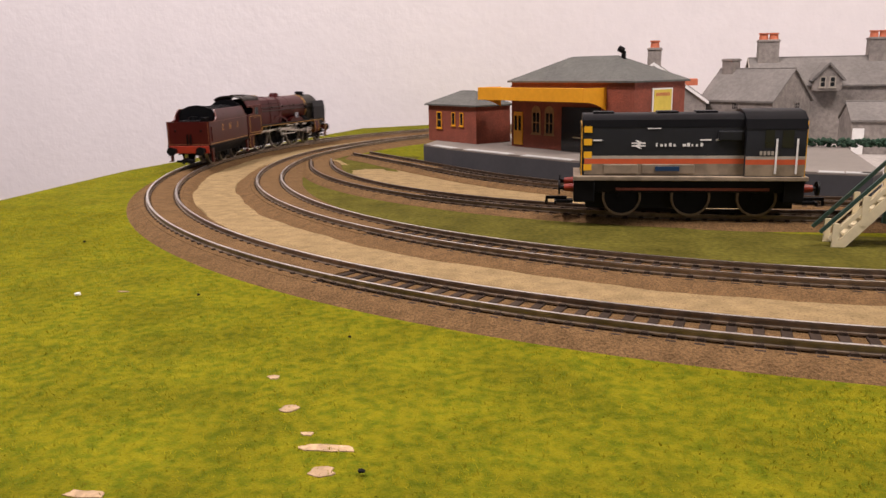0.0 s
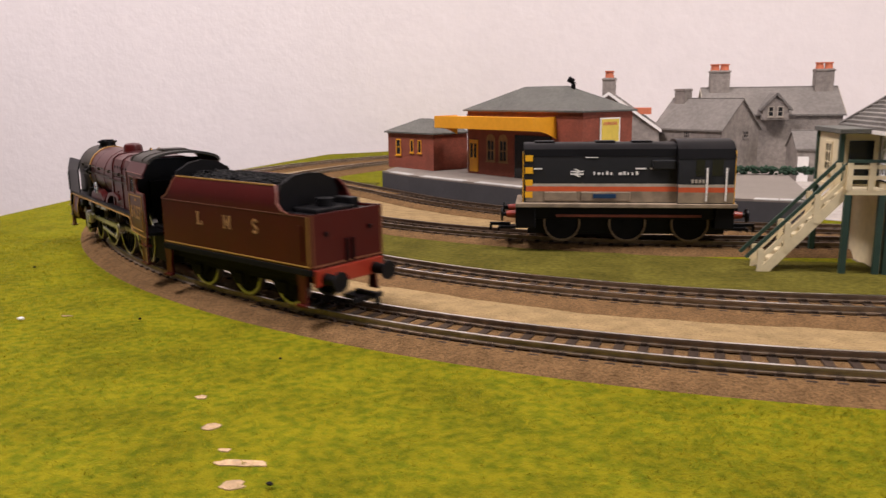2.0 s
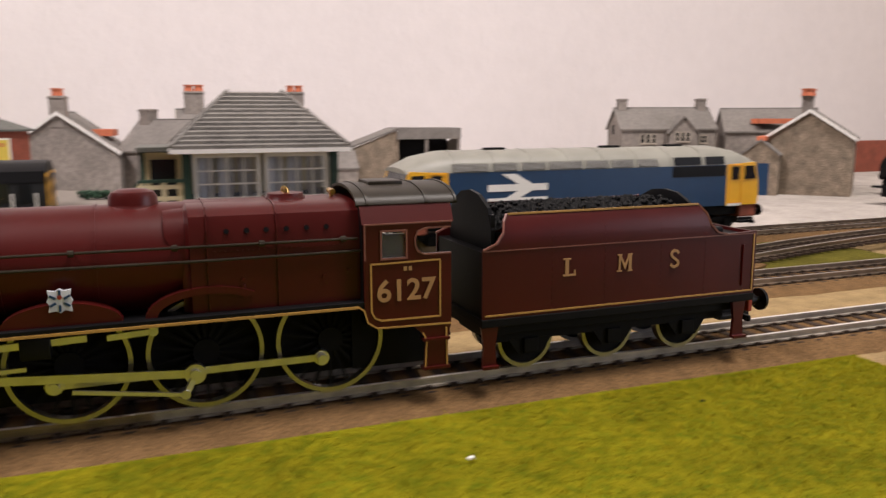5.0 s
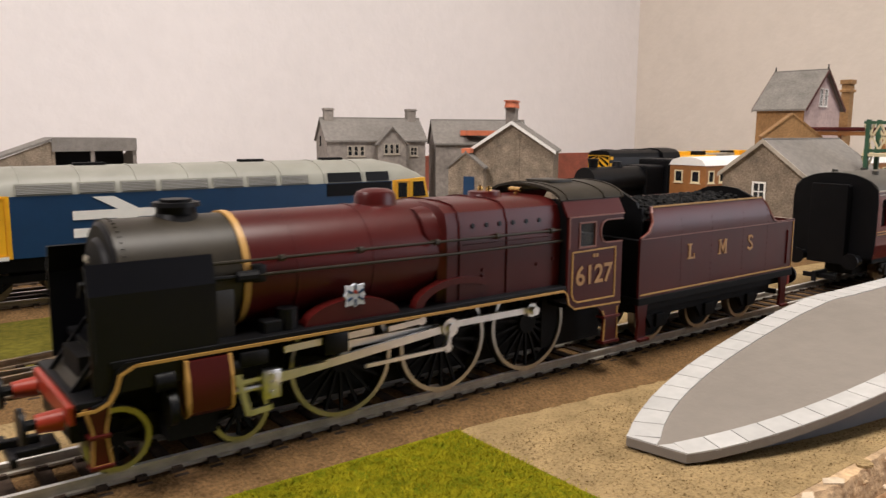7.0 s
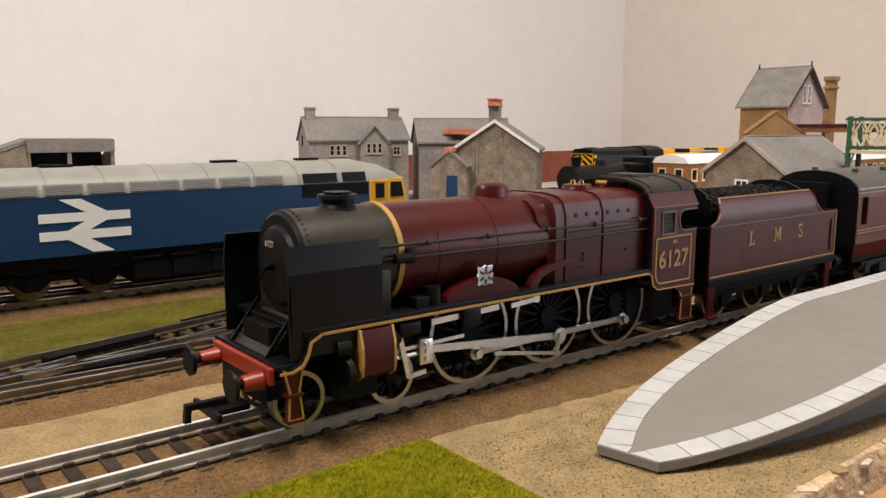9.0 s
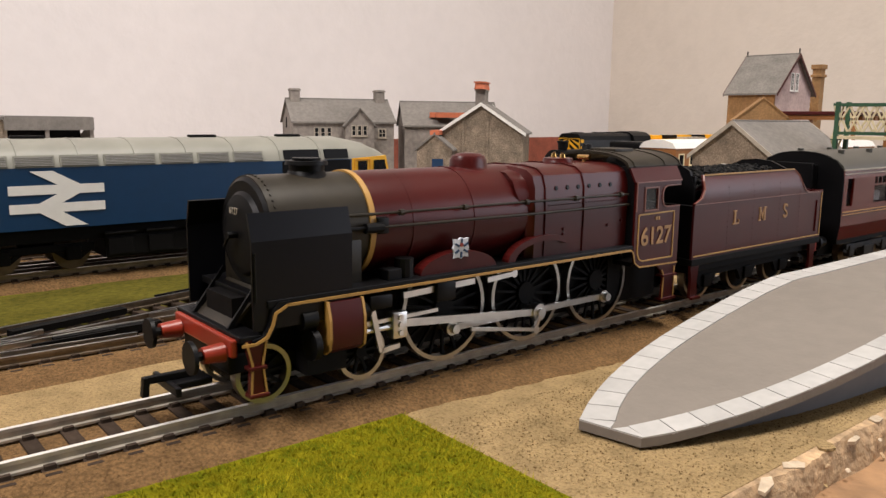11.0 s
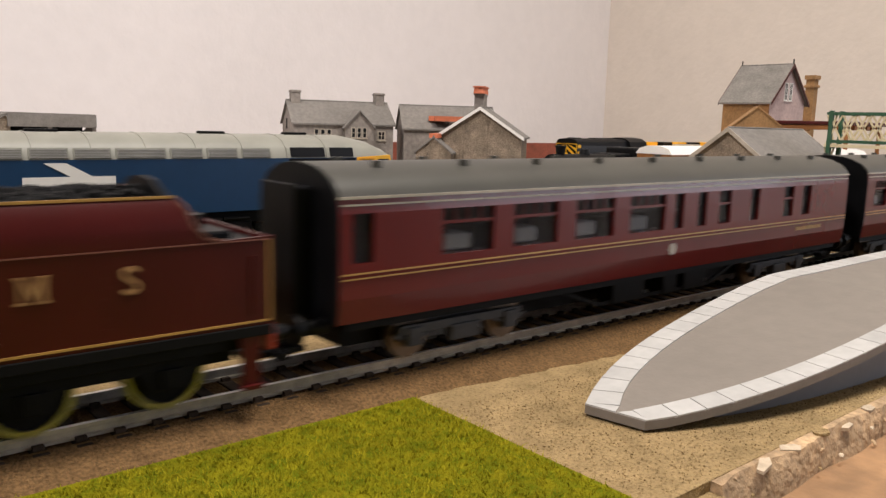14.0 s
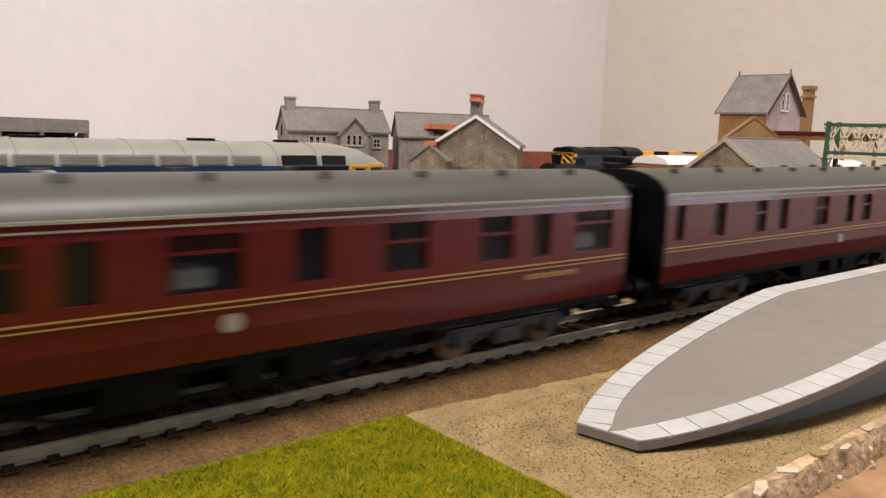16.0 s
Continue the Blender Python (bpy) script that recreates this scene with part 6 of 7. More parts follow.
def blue_diesel():
    D = thing("diesel_locomotive", "blue model diesel locomotive with yellow cab ends and white emblem", "locomotive", pose(0.1918, Y_DSL, Z_RAIL))
    h = 107.5
    zb, zs, zt = 17.6, 40.6, 51.0

    def sect(x, top=zt, wide=18.3):
        """Side profile: straight to the cantrail, then the curved roof."""
        return [(x, -wide, zb), (x, -wide, zs), (x, -wide * 0.93, zs + (top - zs) * 0.42), (x, -wide * 0.72, zs + (top - zs) * 0.74), (x, -wide * 0.4, zs + (top - zs) * 0.94), (x, 0, top),
                (x, wide * 0.4, zs + (top - zs) * 0.94), (x, wide * 0.72, zs + (top - zs) * 0.74), (x, wide * 0.93, zs + (top - zs) * 0.42), (x, wide, zs), (x, wide, zb)]
    c = 23.0   # cab length
    part("body_side", box(B(), -h + c, -18.3, zb, h - c, 18.3, zs), BLUE, D, "rail blue body side")
    bm = B()
    def roof(x, top=zt, wide=18.25):
        return [p for p in sect(x, top, wide)[1:-1]]
    rings = [roof(-h + 1.5, 43.0, 17.0), roof(-h + 5, 45.6, 17.7), roof(-h + 11, 48.4, 18.2), roof(-h + 24, zt), roof(h - 24, zt), roof(h - 11, 48.4, 18.2), roof(h - 5, 45.6, 17.7), roof(h - 1.5, 43.0, 17.0)]
    loft(bm, rings)
    part("roof", bm, DGREY, D, "pale grey curved roof", smooth=True)
    for s in (-1, 1):
        # cab: yellow lower box with raked windscreen
        bm = B()
        prism(bm, [(s * (h - c), zb), (s * (h - 0.8), zb), (s * h, 22), (s * (h - 0.4), 31), (s * (h - 0.8), 32.2), (s * (h - 3.0), zs + 1.2), (s * (h - c), zs + 0.2)], "y", -18.3, 18.3)
        cab = part("cab", bm, WARN, D, "yellow cab end")
        # dark window band, raked screen and side lights
        bm = B()
        for y0, y1 in ((-15.5, -6.2), (-5.4, 5.4), (6.2, 15.5)):
            prism(bm, [(s * (h - 1.6), 32.8), (s * (h - 0.5), 33.0), (s * (h - 2.4), 40.8), (s * (h - 3.6), 40.6)], "y", y0, y1)
        part("windscreen", bm, WINDOW, cab, "dark raked windscreen")
        for yy in (-1, 1):
            bm = B()
            q = [(s * (h - 2.6), 32.4), (s * (h - 10.4), 32.4), (s * (h - 10.4), 39.8), (s * (h - 4.2), 39.8)]
            prism(bm, q, "y", yy * 18.2, yy * 18.8)
            part("side_window", bm, WINDOW, cab)
            bm = B()
            x0, x1 = sorted((s * (h - 12.4), s * (h - 21.6)))
            outline(bm, x0, 18.8, x1, 40.4, yy * 18.3 + (0.0 if yy < 0 else 0.3), 0.35, 0.3)
            dr = part("cab_door", bm, YELLOW, cab)
            x0, x1 = sorted((s * (h - 14.4), s * (h - 19.4)))
            part("door_window", box(B(), x0, yy * 18.2, 32.2, x1, yy * 18.8, 39.4), WINDOW, dr)
            x0, x1 = sorted((s * (h - 12.4), s * (h - 21.6)))
            part("door_step", box(B(), x0, yy * 18.2, 17.2, x1, yy * 18.7, 18.6), WHITE, dr)
        x0, x1 = sorted((s * (h - 0.5), s * (h - 12)))
        part("buffer_skirt", box(B(), x0, -17.5, 10.5, x1, 17.5, zb, 0.6), BRICK, cab, "faded red skirt under the cab")
        for y in (-9, 0, 9):
            part("marker_light", rod(B(), (s * (h - 0.2), y, 28), (s * (h + 0.5), y, 28), 1.6, 12), BLACK, cab)
        bm = B()
        rod(bm, (s * (h - 0.2), -12, 20), (s * (h + 0.8), -12, 26), 0.5, 8)
        rod(bm, (s * (h - 0.2), 12, 20), (s * (h + 0.8), 12, 26), 0.5, 8)
        part("hoses", bm, RED, cab)
        buffers(D, s * (h - 0.3), s, z=13.2, red=False)
        coupling(D, s * h, s)
        bogie_block(D, s * 66, 33, (-25, 0, 25), 7.0)
    double_arrow(D, -46.5, 28.9, 33.5, 21, -18.35, WHITE)
    ob = double_arrow(D, -46.5, 28.9, 33.5, 21, -18.35, WHITE)
    ob.matrix_local = pose(0, 0, 0, 0, 0, 180)
    # cantrail grilles
    for y in (-1, 1):
        x = -h + c + 2
        for i, w in enumerate((20, 14, 14, 20, 14, 14, 14)):
            g = part("grille_frame", prism(B(), [(y * 18.45, zs + 0.6), (y * 18.35, zs + 0.6), (y * 17.2, zs + 4.4), (y * 17.35, zs + 4.6)], "x", x, x + w), DGREY, D)
            bm = B()
            for k in range(6):
                kk = k / 6
                yy = y * (18.42 - 1.05 * kk)
                zz = zs + 0.9 + 3.6 * kk
                bar(bm, (x + 0.6, yy, zz), (x + w - 0.6, yy, zz), 0.5, 0.22)
            part("grille_slats", bm, EDGE, g)
            x += w + 1.8
        for x0 in (h - c - 36, h - c - 15):
            part("dark_grille", prism(B(), [(y * 18.5, zs + 0.5), (y * 18.3, zs + 0.5), (y * 17.0, zs + 4.6), (y * 17.3, zs + 4.8)], "x", x0, x0 + (18 if x0 < h - c - 20 else 13)), BLACK, D)
        part("dark_panel", box(B(), h - c - 37, y * 18.25, 34.5, h - c - 1, y * 18.45, zs - 0.3), BLACK, D)
    for i in range(8):
        xx = -h + c + 4 + i * (2 * h - 2 * c) / 8
        bm = B()
        loft(bm, [[(a, y * 1.012, z + 0.25) for a, y, z in roof(xx)], [(a, y * 1.012, z + 0.25) for a, y, z in roof(xx + 0.6)]])
        part("roof_rib", bm, DGREY, D)
    for x in (-52, 18, 60):
        part("exhaust", box(B(), x - 6, -2, 50.5, x + 6, 2, 52, 0.4), DARK, D)
    bm = B()
    box(bm, -30, -16, 4, 30, 16, 13, 0.8)
    for x in (-24, -8, 9, 22):
        for y in (-1, 1):
            box(bm, x - 5, y * 16 - 0.8, 5, x + 5, y * 16 + 0.8, 12, 0.4)
            rod(bm, (x - 6, y * 16.6, 14), (x + 6, y * 16.6, 14), 0.9, 8)
    box(bm, -h + 4, -15, 12, h - 4, 15, 17.6)
    part("underframe", bm, DARK, D, "black fuel tank and underframe")


def shunter(label, m, body, stripes=True, livery=True):
    """A six-wheel diesel shunter, bonnet at -x and cab at +x."""
    S = thing("diesel_shunter", label, "shunting locomotive", m)
    z0 = 19.5
    bm = B()
    prof = [(-13, z0), (-13, 42), (-12.2, 45.5), (-9.5, 47.6), (0, 48.4), (9.5, 47.6), (12.2, 45.5), (13, 42), (13, z0)]
    loft(bm, [[(-50, y * 0.98, min(z, 47.6)) for y, z in prof], [(-49.2, y, z) for y, z in prof], [(24, y, z) for y, z in prof]])
    part("bonnet", bm, body, S, "long grey engine bonnet", smooth=True)
    bm = B()
    prof2 = [(-16.5, z0), (-16.5, 41), (-15, 45.6), (-10, 48.6), (0, 49.8), (10, 48.6), (15, 45.6), (16.5, 41), (16.5, z0)]
    loft(bm, [[(x, y, z) for y, z in prof2] for x in (24, 50)])
    cab = part("cab", bm, body, S, "grey cab with dark windows", smooth=True)
    bm = B()
    loft(bm, [[(x, y * 1.01, z + 0.3) for y, z in prof2[1:-1]] for x in (23.6, 50.4)])
    loft(bm, [[(x, y * 1.01, z + 0.3) for y, z in prof[1:-1]] for x in (-50.2, 24.2)])
    part("roof", bm, BLACK, S, "black roof", smooth=True)
    part("footplate", box(B(), -54, -17.5, 17.6, 52, 17.5, 19.6, 0.3), BEIGE if livery else BLACK, S)
    bm = B()
    for y in (-12.5, 12.5):
        box(bm, -50, y - 1, 11.5, 50, y + 1, 17.6, 0.3)
    box(bm, -48, -9.4, 3.5, 48, 9.4, 17.6)
    box(bm, -54, -16, 7, -44, 16, 17.6, 0.6)
    box(bm, 42, -16, 7, 51, 16, 17.6, 0.6)
    part("frame", bm, BLACK, S)
    part("connecting_bar", box(B(), -34, -14.4, 12.6, 36, -13.6, 13.8), BRICK, S, "red side rod")
    for x in (-31, 1, 31):
        spoked(x, 9.2, RAILDARK, S, 0, y=11.0)
    for s in (-1, 1):
        yy = s * 13.05
        if livery:
            for z, hgt, m_, nm in ((20.0, 5.2, BEIGE, "pale_band"), (25.2, 2.4, ORANGE, "orange_band"), (27.6, 1.4, LGREY, "thin_band")):
                part(nm, box(B(), -49, yy - 0.2, z, 24, yy + 0.2, z + hgt), m_, S)
                part(nm, box(B(), 24, s * 16.55 - 0.2, z, 50, s * 16.55 + 0.2, z + hgt), m_, S)
            bm = B()
            box(bm, -20, yy - 0.3, 41.6, -14, yy + 0.3, 42.0)
            box(bm, -45, yy - 0.3, 36, -41, yy + 0.3, 36.7)
            box(bm, 4, yy - 0.3, 36, 9, yy + 0.3, 36.7)
            box(bm, 11, yy - 0.3, 36, 16, yy + 0.3, 36.7)
            part("white_dash", bm, WHITE, S)
            for k, w in enumerate((1.0, 1.6, 1.2, 1.6, 1.4, 2.2, 1.8, 1.0, 1.2, 1.7)):
                x = -16.0 + k * 2.0 + (2.2 if k > 4 else 0)
                part("lettering_bar", box(B(), x, yy - 0.25, 33.3, x + w * 0.7, yy + 0.25, 35.0 - (0.5 if k % 3 else 0)), WHITE, S)
            double_arrow(S, -24, 34.3, 6.4, 3.9, -13.15, WHITE) if s < 0 else None
            bm = B()
            for x0, x1 in ((-40, -24), (-22, 2)):
                box(bm, x0, yy - 0.8, 20.4, x1, yy + 0.8, 25.0, 0.4)
            part("side_locker", bm, BEIGE, S, "weathered pale side lockers")
            part("name_plate", box(B(), -16, yy - 1.5, 22, -5, yy + 1.5, 24), BLUE, S)
            bm = B()
            for k in range(5):
                box(bm, 30 + k * 1.7, s * 16.8 - 0.2, 29.6, 31.1 + k * 1.7, s * 16.8 + 0.2, 31.4)
            part("number_bars", bm, LGREY, S)
        for x0, x1 in ((32.0, 36.0), (39.5, 44.5)):
            part("cab_window", box(B(), x0, s * 16.45 - 0.2, 33, x1, s * 16.45 + 0.2, 41), WINDOW, cab)
        for x in (37.2, 46.2):
            part("handrail", rod(B(), (x, s * 17.1, 21), (x, s * 17.1, 37), 0.45, 8), WHITE, cab)
        part("vent_box", box(B(), 12, s * 11, 36, 23, s * 14.6, 40.5, 0.5), body, S)
    for x in (-40, -10, 8):
        part("roof_hatch", box(B(), x - 5, -4, 48, x + 5, 4, 49.3, 0.4), BLACK, S)
    # striped ends
    for x, y1, z1 in ((-50.4, 12.6, 44), (50.4, 16, 45)):
        part("end_panel", box(B(), x - 0.2, -y1, z0, x + 0.2, y1, z1), WARN, S, "yellow and black striped end")
        for k in range(-4, 5):
            bm = B()
            for s in (-1, 1):
                prism(bm, [(s * 0.5, 30 + k * 6), (s * 0.5, 33 + k * 6), (s * (y1 - 0.6), 25 + k * 6), (s * (y1 - 0.6), 22 + k * 6)], "x", x - 0.35, x + 0.35)
            for v in bm.verts:
                v.co.z = min(max(v.co.z, z0 + 0.2), z1 - 0.2)
            part("black_stripe", bm, BLACK, S)
    for s in (-1, 1):
        for k in range(4):
            part("corner_stripe", box(B(), -49.4, s * 13.0 - 0.3, 22 + k * 6.0, -45.6, s * 13.0 + 0.3, 25 + k * 6.0), WARN, S)
    for x, s in ((-54, -1), (51, 1)):
        buffers(S, x, s, z=13.5, red=True)
        coupling(S, x, s)
    return S


def far_stock():
    """Stock standing on the far lines."""
    B1 = thing("steam_locomotive", "plain black model steam locomotive on a far siding", "locomotive", pose(0.600, 0.280, 0.0015))
    bm = B()
    rod(bm, (-62, 0, 33), (20, 0, 33), 11.5, 32)
    box(bm, -62, -8, 10, 20, 8, 26)
    part("boiler", bm, BLACK, B1, smooth=True)
    part("chimney", rod(rod(B(), (-52, 0, 43), (-52, 0, 50), 3.4, 16, 4.2), (-52, 0, 50), (-52, 0, 51.4), 4.8, 16), BLACK, B1, smooth=True)
    part("dome", rod(B(), (-22, 0, 43), (-22, 0, 48.5), 5, 16, 3.6), BLACK, B1, smooth=True)
    part("firebox", box(B(), 2, -12, 12, 26, 12, 45, 1.5), BLACK, B1)
    part("cab", box(B(), 26, -16, 12, 46, 16, 50, 1.5), BLACK, B1)
    part("running_plate", box(B(), -64, -16.5, 17, 48, 16.5, 18.6), BLACK, B1)
    part("tender_body", box(B(), 50, -16, 8, 108, 16, 40, 1), BLACK, B1)
    for x in (-40, -14, 12, 60, 78, 96):
        spoked(x, 8.5, RAILDARK, B1, 10)
    C = thing("brown_coach", "brown model coach with white roof", "railway coach", pose(0.660, 0.232, 0.006), "brown coaches")
    part("body", box(B(), -52, -17, 12, 60, 17, 42, 0.6), CHOC, C)
    bm = B()
    loft(bm, [[(x, -17.6, 42), (x, -14, 46.4), (x, -6, 48.6), (x, 6, 48.6), (x, 14, 46.4), (x, 17.6, 42)] for x in (-53, 61)])
    part("roof", bm, WHITE, C, "clean white roof", smooth=True)
    for i in range(7):
        window(C, -44 + i * 15, 28, 8, 10, -17, CREAM, (1, 1))
    for y in (-8, 8):
        window(C, y, 28, 8, 10, -52, CREAM, (1, 1), "x")
    bogie_block(C, -32, 16, (-11, 11), 6)
    bogie_block(C, 40, 16, (-11, 11), 6)
    copy_thing(C, pose(0.800, 0.185, 0.006))
    shunter("black and yellow striped model shunter on a far siding", pose(0.668, 0.335, 0.009), SHUNT, livery=False)
    Y = thing("track_machine", "yellow model track machine with grey panels", "rail vehicle", pose(0.795, 0.335, 0.009))
    part("body", box(B(), -66, -15, 12, 66, 15, 42, 1), WARN, Y)
    part("panel", box(B(), -12, -15.6, 24, 20, 15.6, 44, 0.6), LGREY, Y)
    for x in (-56, -44, 26, 50):
        window(Y, x, 28, 9, 10, -15, BLACK, (1, 1))
    for i in range(5):
        part("roof_box", box(B(), -60 + i * 26, -6, 42, -44 + i * 26, 6, 46, 0.5), BLACK if i % 2 else WARN, Y)
    bogie_block(Y, -44, 16, (-11, 11), 6)
    bogie_block(Y, 44, 16, (-11, 11), 6)
    # green lattice footbridge
    F = thing("footbridge", "green and cream lattice model footbridge", "footbridge", pose(0.620, 0.0405, 0.0, 0, 0, 0))
    for x in (0, 16):
        for y in (0, 57):
            part("column", box(B(), x - 1.3, y - 1.3, 0, x + 1.3, y + 1.3, 84), BRIDGEGREEN, F)
    for z in (38, 59, 82):
        for y in (0, 60):
            part("cross_beam", box(B(), 1.3, y - 1, z - 1, 14.7, y + 1, z + 1), BRIDGEGREEN, F)
    for y in (0, 60):
        for za, zb in ((40, 58), (60, 81)):
            part("lattice", bar(B(), (1, y, za), (15, y, zb), 0.8, 1.4), CREAM, F)
            part("lattice", bar(B(), (15, y, za), (1, y, zb), 0.8, 1.4), CREAM, F)
    for x in (0, 16):
        part("truss", box(B(), x - 1, 1.3, 81, x + 1, 58.7, 83), BRIDGEGREEN, F)
        part("truss", box(B(), x - 1, 1.3, 62, x + 1, 58.7, 64), BRIDGEGREEN, F)
        for i in range(6):
            part("lattice", bar(B(), (x, 2 + i * 9.5, 64), (x, 11 + i * 9.5, 81), 0.8, 1.2), CREAM, F)
            part("lattice", bar(B(), (x, 11 + i * 9.5, 64), (x, 2 + i * 9.5, 81), 0.8, 1.2), CREAM, F)
    part("deck", box(B(), -1, 0, 59, 17, 60, 61), CREAM, F)
    for y in (-1, 10):
        part("stair_side", bar(B(), (18, y, 60), (70, y, 6), 1.2, 4), BRIDGEGREEN, F)
        part("stair_rail", bar(B(), (18, y, 78), (70, y, 24), 1.0, 2), BRIDGEGREEN, F)
    for i in range(12):
        k = (i + 0.5) / 12
        part("tread", box(B(), 18 + 52 * k - 2, -1, 60 - 54 * k, 18 + 52 * k + 2, 10, 61 - 54 * k), CREAM, F)


def scatter():
    """Grass fibres, bare chips and lumps."""
    rng = np.random.default_rng(3)
    n = 150000
    x = np.concatenate([rng.uniform(-0.50, 0.172, n), rng.uniform(-0.53, -0.36, 9000), -0.16 + 0.332 * np.sqrt(rng.uniform(0, 1, 80000))])
    y = np.concatenate([rng.uniform(-0.25, 0.22, n), rng.uniform(0.10, 0.42, 9000), -0.16 + 0.15 * np.sqrt(rng.uniform(0, 1, 80000))])
    r = np.hypot(x - XC, y - (Y_OUT + R_OUT))
    ok = np.where(x < XC, r > R_OUT + 0.0212, y < Y_OUT - 0.0212) & (x < 0.1718)
    x, y = x[ok] * 1000, y[ok] * 1000
    m = len(x)
    a = rng.uniform(0, 6.28, m)
    hgt = rng.uniform(0.5, 1.5, m)
    lean = rng.normal(0, 0.7, (m, 2))
    wd = rng.uniform(0.10, 0.20, m)
    z = 3.6
    v = np.empty((m, 3, 3))
    v[:, 0] = np.stack([x - wd * np.cos(a), y - wd * np.sin(a), np.full(m, z)], 1)
    v[:, 1] = np.stack([x + wd * np.cos(a), y + wd * np.sin(a), np.full(m, z)], 1)
    v[:, 2] = np.stack([x + lean[:, 0], y + lean[:, 1], z + hgt], 1)
    me = bpy.data.meshes.new("grass")
    me.from_pydata((v.reshape(-1, 3) / 1000).tolist(), [], np.arange(3 * m).reshape(-1, 3).tolist())
    me.materials.append(BLADE)
    tagged(new("grass_fibres", me), "short yellow-green static grass fibres", "grass", kind="stuff")
    # bare pale chips on the grass
    rnd = random.Random(11)
    for cx, cy, w, d in ((-0.227, -0.0539, 13, 3.4), (-0.2251, -0.0638, 6, 4.5), (-0.2413, -0.0358, 4.5, 4), (-0.2519, -0.0178, 3.5, 2.5), (-0.233, -0.048, 3, 2), (-0.3362, 0.0546, 5, 1.5), (-0.2666, -0.0771, 9, 3)):
        bm = B()
        pts = []
        for i in range(14):
            t = 2 * math.pi * i / 14
            k = rnd.uniform(0.7, 1.15)
            pts.append((cx * 1000 + w / 2 * k * math.cos(t), cy * 1000 + d / 2 * k * math.sin(t)))
        prism(bm, pts, "z", 3.0, 4.15)
        tagged(part("bare_patch", bm, PLASTER), "bare pale worn patch in the grass", "patch", "bare patches")
    for cx, cy, r in ((-0.349, 0.0468, 1.0), (0.0306, -0.0399, 0.8), (-0.2169, -0.0639, 0.7), (-0.305, 0.05, 0.6), (-0.40, 0.13, 0.7), (-0.24, 0.012, 0.5), (0.10, -0.03, 0.5)):
        bm = B()
        bmesh.ops.create_icosphere(bm, subdivisions=1, radius=r)
        for v_ in bm.verts:
            v_.co = Vector((v_.co.x * rnd.uniform(0.8, 1.6) + cx * 1000, v_.co.y * rnd.uniform(0.7, 1.2) + cy * 1000, v_.co.z * 0.7 + 5.0))
        tagged(part("crumb", bm, WHITE if r > 0.75 else DARK), "tiny loose crumb lying on the grass", "crumb", "loose crumbs")
    # ballast and sand grains
    for name, mat_, count, box_, size, lab in (("sand_grains", SAND, 9000, (0.174, 0.40, -0.078, -0.022), 0.42, "loose tan sand grains"), ("dark_grains", BALLAST, 1400, (0.174, 0.36, -0.078, -0.022), 0.35, "loose brown grains on the sand")):
        gx = rng.uniform(box_[0], box_[1], count) * 1000
        gy = rng.uniform(box_[2], box_[3], count) * 1000
        s = rng.uniform(0.4, 1.0, count) * size
        base = np.array([(1, 0, 0), (-0.5, 0.86, 0), (-0.5, -0.86, 0), (0, 0, 1)])
        vv = np.stack([gx, gy, np.full(count, 3.68)], 1)[:, None] + base[None] * s[:, None, None]
        f = (np.arange(count)[:, None, None] * 4 + np.array([(0, 1, 3), (1, 2, 3), (2, 0, 3)])[None]).reshape(-1, 3)
        me = bpy.data.meshes.new("grains")
        me.from_pydata((vv.reshape(-1, 3) / 1000).tolist(), [], f.tolist())
        me.materials.append(mat_)
        tagged(new(name, me), lab, "grains", kind="stuff")
    # ballast grains along the shoulders of the main lines
    vs, fs = [], []
    for path in (OUTER, INNER):
        for px, py, ang in along(path, 0.00022, 0.0):
            if px > 0.6 or py > 0.45:
                continue
            for d in (rnd.uniform(-17, -10.8), rnd.uniform(10.8, 17)):
                q = radians(ang)
                gx, gy = px * 1000 - math.sin(q) * d, py * 1000 + math.cos(q) * d
                gz = 7.25 - (abs(d) - 11) * 0.29
                s = rnd.uniform(0.12, 0.34)
                k = len(vs)
                vs += [((gx + s) / 1000, gy / 1000, gz / 1000), ((gx - s) / 1000, (gy + s) / 1000, gz / 1000), ((gx - s) / 1000, (gy - s) / 1000, gz / 1000), (gx / 1000, gy / 1000, (gz + s * 1.2) / 1000)]
                fs += [(k, k + 1, k + 3), (k + 1, k + 2, k + 3), (k + 2, k, k + 3)]
    me = bpy.data.meshes.new("grains")
    me.from_pydata(vs, [], fs)
    me.materials.append(BALLAST)
    tagged(new("ballast_grains", me), "loose brown ballast grains beside the rails", "grains", kind="stuff")
    # crumbling plaster along the board's edge: knobbly flakes tumbling down the slope
    for i in range(11):
        bm = B()
        cx, cy = 204 + i * 13.0 + rnd.uniform(-2.5, 2.5), -81.2 + rnd.uniform(-1.2, 0.6)
        w, d = rnd.uniform(4.0, 9.0), rnd.uniform(1.0, 2.2)
        cut = rnd.randint(5, 8)
        outline_ = []
        for q in range(cut):
            a = 2 * math.pi * q / cut + rnd.uniform(-0.3, 0.3)
            outline_.append((w / 2 * math.cos(a) * rnd.uniform(0.75, 1.2), d * math.sin(a) * rnd.uniform(0.6, 1.1)))
        prism(bm, outline_, "z", -0.5, rnd.uniform(0.1, 0.3))
        turn = Matrix.Rotation(rnd.uniform(-0.5, 0.5), 3, "Z") @ Matrix.Rotation(rnd.uniform(-0.05, 0.14), 3, "X")
        for v_ in bm.verts:
            v_.co = turn @ v_.co + Vector((cx, cy, 3.7 + (cy + 81) * 0.5))
